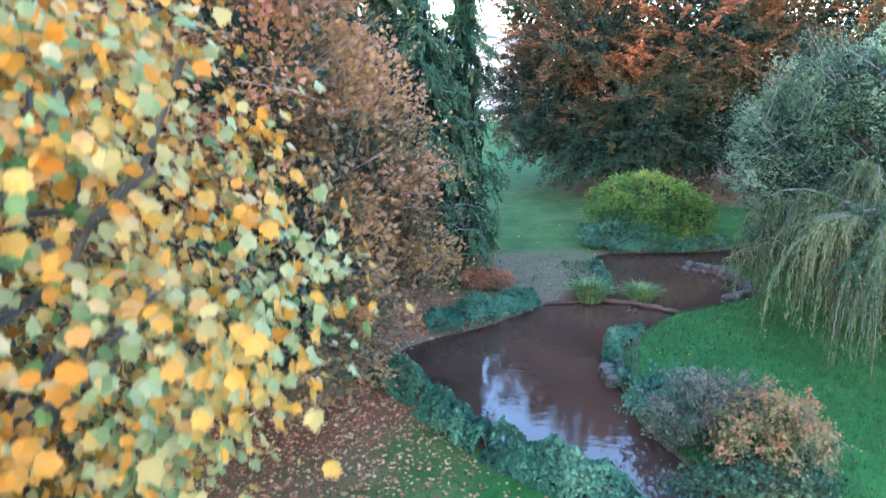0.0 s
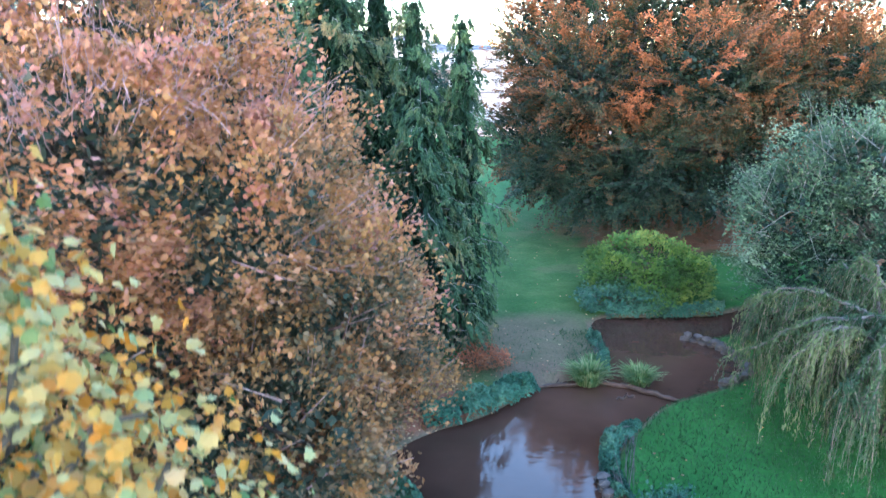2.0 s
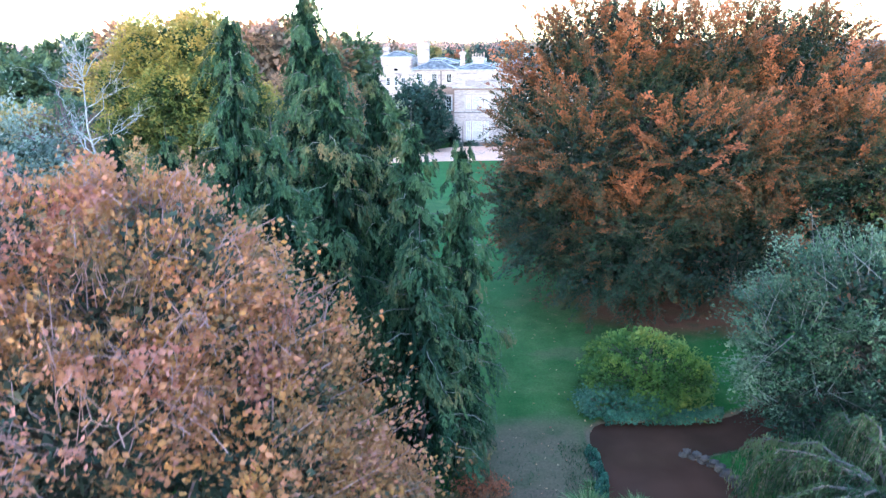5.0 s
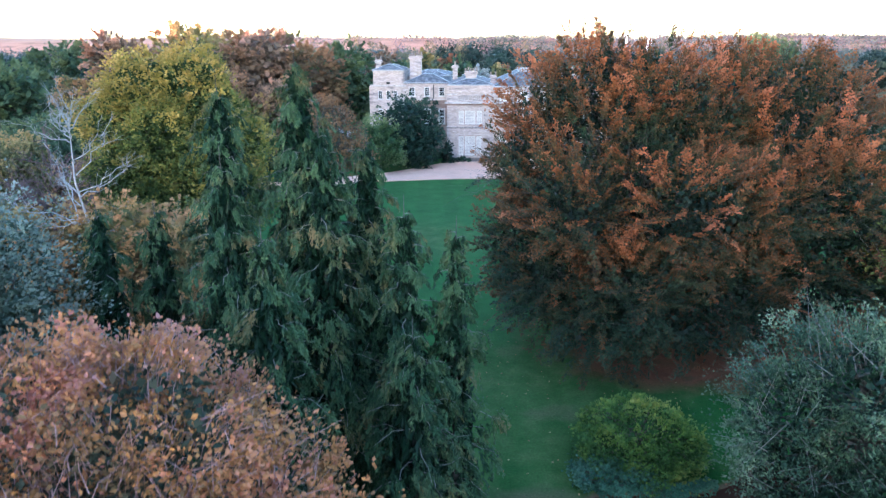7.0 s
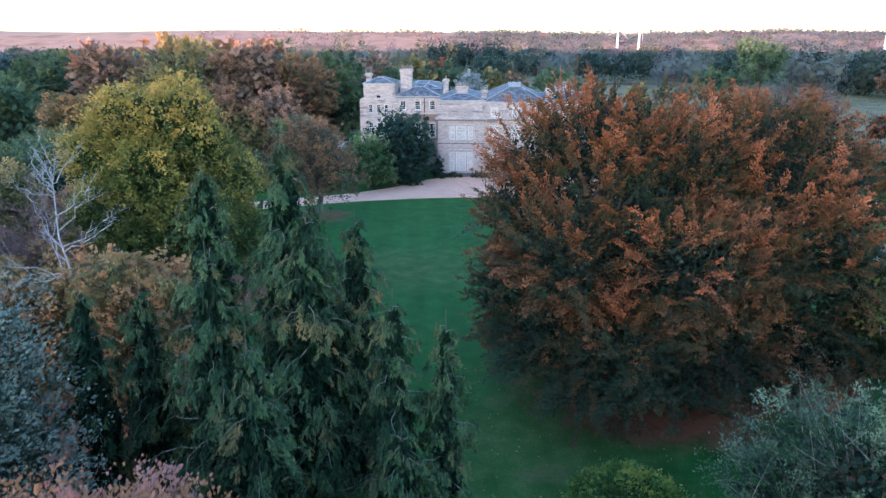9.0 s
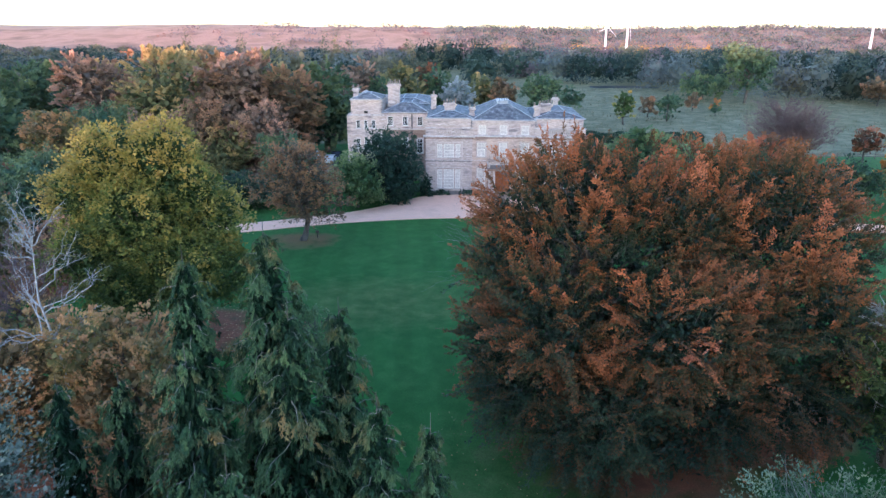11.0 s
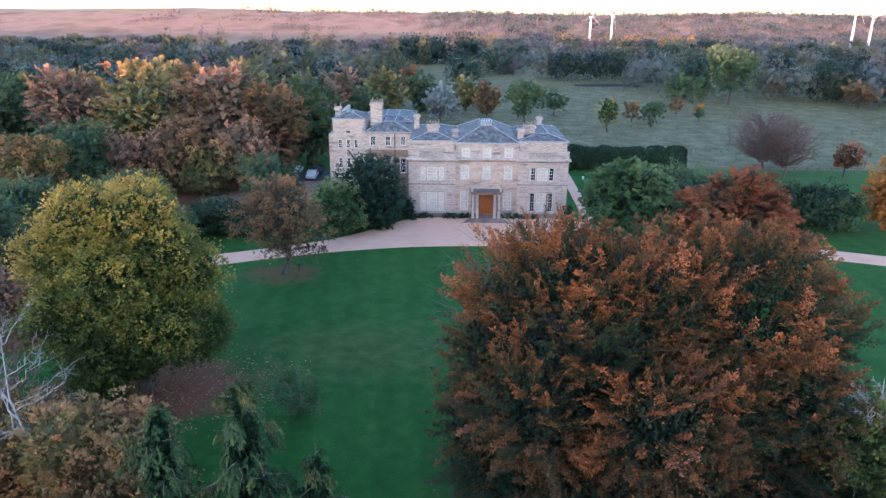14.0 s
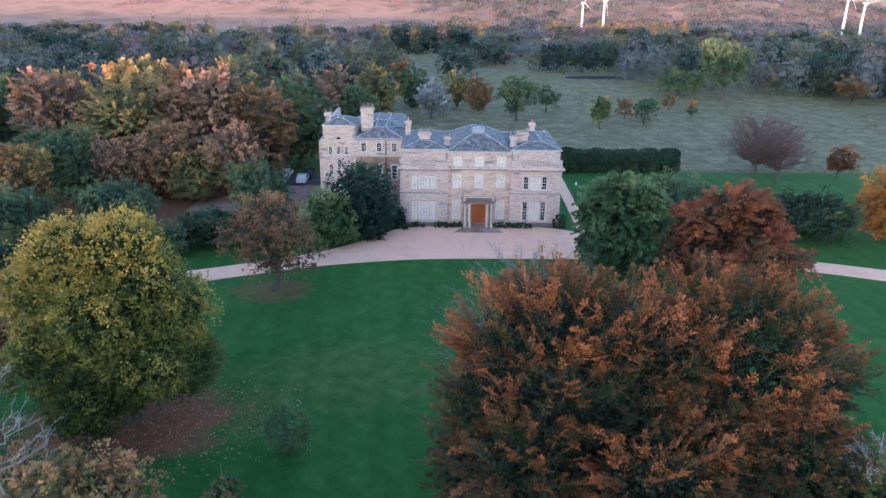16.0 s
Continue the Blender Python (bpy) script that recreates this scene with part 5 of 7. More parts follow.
def willow(at, seed):
    """A weeping willow: arching limbs, each hung with its own curtain of thin leafy strands."""
    rng = np.random.default_rng(seed)
    root = thing("willow_tree", "weeping willow with pale green strands hanging to the grass", "tree", at)
    paths, rods, pos, way, tones = [], [], [], [], []
    s = np.linspace(0, 1, 7)
    for k in range(34):
        a = k * 2.4 + rng.normal() * 0.25
        reach = 0.8 + 3.7 * math.sqrt(rng.random())
        peak = 4.95 - 0.055 * reach**2 + rng.normal() * 0.25
        tip = np.array([math.cos(a) * reach, math.sin(a) * reach, peak - rng.uniform(0.5, 1.5)])
        limb = arc((0, 0, rng.uniform(1.8, 3.0)), tip, rng.uniform(0.7, 1.2), 8, 0.08, rng)
        rods.append((limb, np.linspace(0.075, 0.014, 8)))
        own = rng.normal() * 0.22
        for j in range(int(16 + 8 * reach)):
            at_l = rng.uniform(0.2, 1.0) * 7
            i = min(int(at_l), 6)
            top = limb[i] + (limb[i + 1] - limb[i]) * (at_l - i)
            out = np.array([math.cos(a), math.sin(a), 0]) * rng.uniform(0.05, 0.6) + np.append(rng.normal(size=2) * 0.32, 0)
            low = max(0.15 + rng.random() * 0.8, top[2] - rng.uniform(0.7, 3.4))
            p = top + out * np.sin(s * 1.5)[:, None] + np.append(rng.normal(size=2) * 0.12, 0) * (s**2)[:, None]
            p[:, 2] = top[2] + 0.18 * np.sin(s * 3.1) + (low - top[2]) * s**1.4
            paths.append((p, np.linspace(0.012, 0.004, 7)))
            n = int((top[2] - low) * 22) + 8
            t = rng.random(n)
            pos.append(np.stack([np.interp(t, s, p[:, i2]) for i2 in range(3)], 1) + rng.normal(size=(n, 3)) * 0.05)
            tones.append(np.full(n, float(np.clip(own + rng.normal() * 0.2 + 0.5, 0, 1))))
            way.append(np.gradient(p, axis=0)[np.minimum((t * 7).astype(int), 6)] + rng.normal(size=(n, 3)) * 0.22 - (0, 0, 0.15))
    pos, way, tones = np.concatenate(pos), np.concatenate(way), np.concatenate(tones)
    n = len(pos)
    quick_mesh("crown", *leaf_cards(pos, way, rng.normal(size=(n, 3)), rng.uniform(0.13, 0.24, n), rng.uniform(0.03, 0.058, n)), WILLOW, root, tint={"tone": np.repeat(tones, 4)})
    quick_mesh("twig_work", *tubes(paths, 3), FENCE, root)
    quick_mesh("trunk", *tubes([trunk_path(seed, 3.6, 0.2)], 8), BARK, root)
    quick_mesh("branch_work", *tubes(rods, 5), BARK, root)
    return root


willow((5.3, -91.7, 0), 61)


def maple(at, seed):
    """The near maple: lobed leaves in sprays on thin branches."""
    rng = np.random.default_rng(seed)
    root = thing("maple_tree", "maple with large lobed leaves turning from pale green to orange", "tree", at)
    lobes = np.array([(0, -0.42), (0.26, -0.44), (0.52, -0.26), (0.44, -0.04), (0.55, 0.2), (0.3, 0.26), (0, 0.58), (-0.3, 0.26), (-0.55, 0.2), (-0.44, -0.04), (-0.52, -0.26), (-0.26, -0.44)])
    n = 1100
    d = unit(rng.normal(size=(n, 3)))
    r = 0.5 + 0.5 * np.sqrt(rng.random(n))
    r *= 1 + 0.2 * wob(d * 2.6, seed, 3)
    c = d * r[:, None] * np.array([3.1, 2.7, 4.7]) + np.array([0, 0, 6.0])
    c[:, :2] *= (1 - 0.1 * np.clip(c[:, 2] - 6, 0, 5) - 0.15 * np.clip(6 - c[:, 2], 0, 3))[:, None]
    keep = c[:, 2] > 1.6
    c, d = c[keep], d[keep]
    per = 21
    pos = (c[:, None] + rng.normal(size=(len(c), per, 3)) * np.array([0.3, 0.3, 0.27])).reshape(-1, 3)
    out = np.repeat(d, per, 0)
    m = len(pos)
    u = unit(out * 0.5 + np.array([0, 0, -0.8]) + rng.normal(size=(m, 3)) * 0.5)
    w = unit(out * 0.8 + np.array([0, 0, 0.4]) + rng.normal(size=(m, 3)) * 0.5)
    v = unit(np.cross(w, u))
    w = np.cross(u, v)
    size = rng.uniform(0.065, 0.145, m)[:, None, None]
    fold = np.abs(lobes[:, 0])[None, :, None]
    verts = pos[:, None] + size * (lobes[None, :, :1] * v[:, None] + lobes[None, :, 1:] * u[:, None] - 0.35 * fold * w[:, None])
    quick_mesh("crown", verts.reshape(-1, 3), np.arange(m * 12).reshape(-1, 12), MAPLE, root, tint={"tone": np.repeat(np.clip(rng.normal(size=len(c)) * 0.3 + 0.52, 0, 1), per * 12)})
    quick_mesh("trunk", *tubes([trunk_path(seed, 8, 0.22)], 8), BARK, root)
    quick_mesh("branch_work", *tubes(limbs(seed, c[rng.permutation(len(c))[:150]], 1.6, 0.2, 0.7), 5), BARK, root)
    return root


maple((-10.9, -107.0, 0), 71)


def shrub(name, label, at, seed, radii, zc, clumps, per, clump, leaf, material, category="shrub", **more):
    root = thing(name, label, category, at)
    (v, f), c, tone = crown_cards(seed, radii, zc, clumps, per, clump, leaf, **more)
    quick_mesh("foliage", v, f, material, root, tint={"tone": tone})
    rng = np.random.default_rng(seed)
    rods = [(arc((rng.normal() * 0.1 * radii[0], rng.normal() * 0.1 * radii[1], -0.05), t, 0.1, 5, 0.03, rng), np.linspace(0.03, 0.006, 5)) for t in c[rng.permutation(len(c))[:45]]]
    quick_mesh("stem_work", *tubes(rods, 4), BARK, root)
    return root


spray_tree("round_bush", "dense rounded yellow-green bush at the water's edge", (0.85, -79.5, 0), 81, 1.2, 0.08, BARK, BUSH, 40, [(0, 0, 0.8, 2.75, 2.3, 2.05), (-1.3, -1.0, 0.9, 1.4, 1.2, 1.1), (1.2, -0.9, 1.0, 1.5, 1.2, 1.1), (0.0, -1.3, 0.8, 1.6, 1.1, 1.0)], 0.1, 0, category="shrub", per_area=11.0, length=0.42, per=15, leaf=(0.15, 0.11), fan=0.7, thick=0.25, rise=0.2, floor=0.1, tone=(0.55, 0.22, 0.35, 0.25), patch=1.2, inner=2.0, inner_leaf=0.2, bunch=0.12, gather=3.0, wide=0.9)
shrub("ivy_bush", "low dark green leafy shrub under a brighter bush", (-0.6, -81.4, 0), 82, (1.9, 0.9, 0.75), 0.35, 240, 24, 0.16, (0.15, 0.11), IVY, lump=0.15, cut=0.05, shell=0.6)
shrub("spindle_shrub", "mixed bank shrub with bronze, pink and green autumn leaves", (-0.75, -99.0, 0), 83, (1.1, 1.05, 0.95), 0.55, 480, 40, 0.15, (0.085, 0.055), SHRUB, lump=0.24, freq=3.5, cut=0.02, shell=0.5, shoot=0.25)
shrub("dog_rose", "low dark green leafy briar at the foot of the bank shrubs", (-1.3, -99.9, -0.05), 87, (1.3, 0.6, 0.5), 0.25, 200, 24, 0.14, (0.1, 0.075), LAUREL, lump=0.25, cut=0.0, shell=0.5)
shrub("bramble_shrub", "low green leafy undergrowth on the pond bank", (-2.2, -96.8, -0.05), 84, (1.1, 1.5, 0.5), 0.3, 260, 24, 0.14, (0.1, 0.07), IVY, lump=0.2, cut=0.0, shell=0.5)
shrub("heather_shrub", "greyish twiggy shrub with small purple-grey leaves", (-1.55, -97.9, 0), 85, (1.25, 1.0, 0.95), 0.45, 300, 26, 0.15, (0.09, 0.045), HEATHER, lump=0.25, freq=3.0, cut=0.0, shell=0.5, droop=-0.5, shoot=0.3)
shrub("bramble_shrub", "reddish low bramble beside the muddy shore", (-6.4, -87.6, 0), 86, (1.0, 0.8, 0.55), 0.2, 120, 22, 0.15, (0.11, 0.06), REDLEAF, lump=0.2, cut=0.0, shell=0.4)


def ivy_bank(line, width, high, seed, label):
    """A hummocky ribbon of ivy along a bank."""
    rng = np.random.default_rng(seed)
    line = np.array(line, float)
    s = np.r_[0, np.cumsum(np.hypot(*np.diff(line, axis=0).T))]
    n = int(s[-1] * 1500 * width)
    q, side = rng.random(n) * s[-1], rng.uniform(-1, 1, n)
    x, y = np.interp(q, s, line[:, 0]), np.interp(q, s, line[:, 1])
    i = np.clip(np.searchsorted(s, q) - 1, 0, len(line) - 2)
    t = unit(np.diff(line, axis=0))[i]
    bump = 1 + 0.45 * wob(np.stack([q * 4.0, side * 2.2, 0 * q], -1), seed)
    x, y = x - t[:, 1] * side * width / 2, y + t[:, 0] * side * width / 2
    z = -0.12 + 1.25 * high * bump * np.sqrt(np.clip(1 - side**2, 0, 1)) * rng.uniform(0.75, 1.05, n)
    pos = np.stack([x, y, z], 1)
    mid = np.array([line[:, 0].mean(), line[:, 1].mean(), 0])
    root = thing("ivy_bank", label, "ivy", tuple(mid))
    normal = np.stack([-t[:, 1] * side, t[:, 0] * side, 0.9 + 0 * side], 1) + rng.normal(size=(n, 3)) * 0.45
    way = rng.normal(size=(n, 3)) + np.array([0, 0, -0.4])
    size = rng.uniform(0.07, 0.15, n)
    # leaf tone rises on the hummocks and falls in the hollows
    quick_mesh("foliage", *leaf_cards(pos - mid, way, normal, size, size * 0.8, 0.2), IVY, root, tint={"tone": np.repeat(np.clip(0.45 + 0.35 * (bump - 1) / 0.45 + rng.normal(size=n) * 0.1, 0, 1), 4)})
    rods = [(arc(np.append(line[k % len(line)], -0.1) - mid, pos[j] - mid, 0.1, 4), [0.02, 0.015, 0.01, 0.004]) for k, j in enumerate(rng.permutation(n)[:30])]
    quick_mesh("stem_work", *tubes(rods, 3), BARK, root)
    return root


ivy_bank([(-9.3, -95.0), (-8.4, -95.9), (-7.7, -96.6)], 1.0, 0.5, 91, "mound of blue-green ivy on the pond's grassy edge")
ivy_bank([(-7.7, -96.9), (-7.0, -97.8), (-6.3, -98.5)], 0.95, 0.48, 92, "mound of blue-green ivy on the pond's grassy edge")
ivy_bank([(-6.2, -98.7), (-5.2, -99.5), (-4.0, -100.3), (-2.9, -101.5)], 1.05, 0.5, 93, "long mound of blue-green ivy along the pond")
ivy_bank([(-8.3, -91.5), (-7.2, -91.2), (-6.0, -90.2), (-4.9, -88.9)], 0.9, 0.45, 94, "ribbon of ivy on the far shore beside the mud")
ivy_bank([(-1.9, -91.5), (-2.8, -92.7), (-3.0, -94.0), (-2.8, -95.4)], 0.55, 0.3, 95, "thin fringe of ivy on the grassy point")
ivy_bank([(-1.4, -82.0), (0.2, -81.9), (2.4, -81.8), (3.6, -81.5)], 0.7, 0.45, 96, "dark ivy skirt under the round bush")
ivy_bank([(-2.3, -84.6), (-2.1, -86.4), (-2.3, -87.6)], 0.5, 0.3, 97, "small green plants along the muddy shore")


def reeds(at, seed, r, h, n, label):
    rng = np.random.default_rng(seed)
    root = thing("reed_clump", label, "reeds", at, group="reeds at the log dam")
    a, rr = rng.random(n) * 6.283, r * np.sqrt(rng.random(n)) * 0.5
    foot = np.stack([np.cos(a) * rr, np.sin(a) * rr, 0 * a - 0.15], 1)
    lean = rng.uniform(0.1, 1.0, n) * r
    hh = h * rng.uniform(0.6, 1.1, n)
    mid = foot + np.stack([np.cos(a) * lean * 0.35, np.sin(a) * lean * 0.35, hh * 0.7], 1)
    tip = foot + np.stack([np.cos(a) * lean, np.sin(a) * lean, hh * rng.uniform(0.7, 1.0, n)], 1)
    side = np.stack([-np.sin(a), np.cos(a), 0 * a], 1) * 0.018
    v = np.stack([foot - side, foot + side, mid + side, mid - side, tip], 1)
    i = np.arange(n)[:, None] * 5
    f = np.concatenate([i + np.array([[0, 1, 2, 3]]), i + np.array([[3, 2, 4, 4]])])
    tri = np.concatenate([i + np.array([[0, 1, 2]]), i + np.array([[0, 2, 3]]), i + np.array([[3, 2, 4]])])
    quick_mesh("tuft", v.reshape(-1, 3), tri, REED, root, tint={"tone": np.repeat(rng.random(n), 5)})
    return root


reeds((-2.9, -88.45, 0), 1, 0.85, 0.75, 420, "tall tuft of green reeds growing beside the log dam")
reeds((-1.15, -88.4, 0), 2, 0.75, 0.6, 360, "leaning tuft of green reeds growing on the log dam")
reeds((-2.5, -87.0, 0), 3, 0.5, 0.4, 160, "small tuft of reeds on the muddy shore")


def log(a, b, r, seed, label):
    rng = np.random.default_rng(seed)
    mid = (np.array(a) + np.array(b)) / 2
    root = thing("log", label, "log", tuple(mid), group="logs damming the pond")
    p = arc(np.array(a) - mid, np.array(b) - mid, 0.02, 8, 0.03, rng)
    rad = r * (1 + 0.12 * rng.normal(size=8))
    rad[0] *= 0.6
    rad[-1] *= 0.5
    quick_mesh("trunk", *tubes([(p, rad)], 9), LOG, root, smooth=True)
    quick_mesh("branch_stub", *tubes([(np.array([p[3], p[3] + (0.1, -0.05, 0.25)]), [r * 0.4, r * 0.25])], 6), LOG, root)


log((-4.6, -88.9, -0.15), (-3.2, -88.6, -0.13), 0.06, 1, "grey driftwood log half sunk at the shore")
log((-3.0, -88.35, -0.12), (-1.6, -88.75, -0.14), 0.075, 2, "reddish log lying across the water between reeds")
log((-1.8, -88.6, -0.1), (-0.15, -89.75, -0.1), 0.08, 3, "long reddish fallen log damming the pond")
log((-2.1, -89.6, -0.18), (-1.5, -89.3, -0.18), 0.05, 4, "thin broken branch floating on the pond")


def stone_wall(line, seed):
    """Rough stones along the bank."""
    rng = np.random.default_rng(seed)
    root = thing("stone_bank", "rough grey stone edging above the water", "wall")
    line = np.array(line, float)
    s = np.r_[0, np.cumsum(np.hypot(*np.diff(line, axis=0).T))]
    for row in range(2):
        for q in np.arange(0.1, s[-1], 0.36):
            x, y = np.interp(q + 0.12 * row, s, line[:, 0]), np.interp(q + 0.12 * row, s, line[:, 1])
            bm = bmesh.new()
            bmesh.ops.create_icosphere(bm, subdivisions=1, radius=1)
            for v in bm.verts:
                v.co = Vector((v.co.x * rng.uniform(0.16, 0.24), v.co.y * rng.uniform(0.14, 0.22), v.co.z * rng.uniform(0.11, 0.17)))
                v.co += Vector((x + rng.normal() * 0.02, y + rng.normal() * 0.02, -0.16 + row * 0.2))
            part("stone", bm, MASONRY, root)
    return root


stone_wall([(1.3, -84.3), (1.8, -84.55), (2.4, -85.2), (2.9, -86.5), (2.7, -87.8), (1.6, -88.6)], 7)
stone_wall([(-3.25, -94.2), (-3.2, -95.2)], 8)


# ---- woods, park trees and hedges
def bare_tree(name, label, at, seed, h, r, spreadr, bark, n=70, low=0.22, fine=1.0):
    """A leafless tree: limbs to a rounded outline, each forking into finer twigs."""
    rng = np.random.default_rng(seed)
    root = thing(name, label, "tree", at)
    quick_mesh("trunk", *tubes([trunk_path(seed, h * 0.85, r)], 8), bark, root, smooth=True)
    rods = []
    for k in range(n):
        d = unit(rng.normal(size=(1, 3)))[0]
        d[2] = abs(d[2]) * 1.2 - 0.25
        tip = d * rng.uniform(0.75, 1.0) * np.array([spreadr, spreadr, h * 0.52]) + np.array([0, 0, h * 0.5])
        z0 = min(h * 0.8, max(h * low, tip[2] - np.hypot(tip[0], tip[1]) * rng.uniform(0.5, 1.1)))
        length = np.linalg.norm(tip - (0, 0, z0))
        p = arc((0, 0, z0), tip, -0.04 * length, 8, 0.035 * length, rng)
        rods.append((p, np.linspace(min(r * 0.4, 0.03 * length), 0.012 * fine, 8)))
        for j in range(7):
            i = rng.integers(2, 8)
            e = p[i] + (unit((tip - (0, 0, z0))[None])[0] + rng.normal(size=3) * 0.55) * length * rng.uniform(0.12, 0.3)
            q = arc(p[i], e, 0.02, 5, 0.02 * length, rng)
            rods.append((q, np.linspace(0.028 * fine, 0.008 * fine, 5)))
            for _ in range(3):
                e2 = q[3] + rng.normal(size=3) * length * 0.07 + (0, 0, length * 0.03)
                rods.append((np.array([q[rng.integers(1, 5)], e2]), [0.014 * fine, 0.006 * fine]))
    quick_mesh("branch_work", *tubes(rods, 3), bark, root, smooth=True)
    return root


bare_tree("birch_tree", "leafless silver birch with white trunk and branches", (-28.9, -70.6, 0), 201, 17.2, 0.12, 4.0, BARK_PALE, 26, 0.5, 0.6)
bare_tree("birch_tree", "leafless young birch with fine purple twigs", (-33.2, -66.0, 0), 206, 13.5, 0.1, 3.2, TWIG_PURPLE, 60, 0.3, 1.2)
bare_tree("park_tree", "bare spreading park tree with reddish fine twigs", (57.0, 28.4, 0), 202, 11.5, 0.26, 5.4, TWIG_PURPLE, 100, 0.18, 1.5)
bare_tree("park_tree", "bare purplish tree standing beside another in the park", (55.2, 33.6, 0), 203, 12.5, 0.28, 7.0, TWIG_PURPLE, 120, 0.18, 1.5)
bare_tree("ash_tree", "leafless ash with fine pale grey upright twigs behind the beech", (-0.3, -56.0, 0), 204, 18.6, 0.3, 6.4, TWIG_GREY, 130, 0.3, 0.5)
bare_tree("oak_tree", "bare grey branched oak with few leaves", (18.8, -68.2, 0), 205, 12.5, 0.2, 3.4, BARK_PALE, 20, 0.3, 1.5)

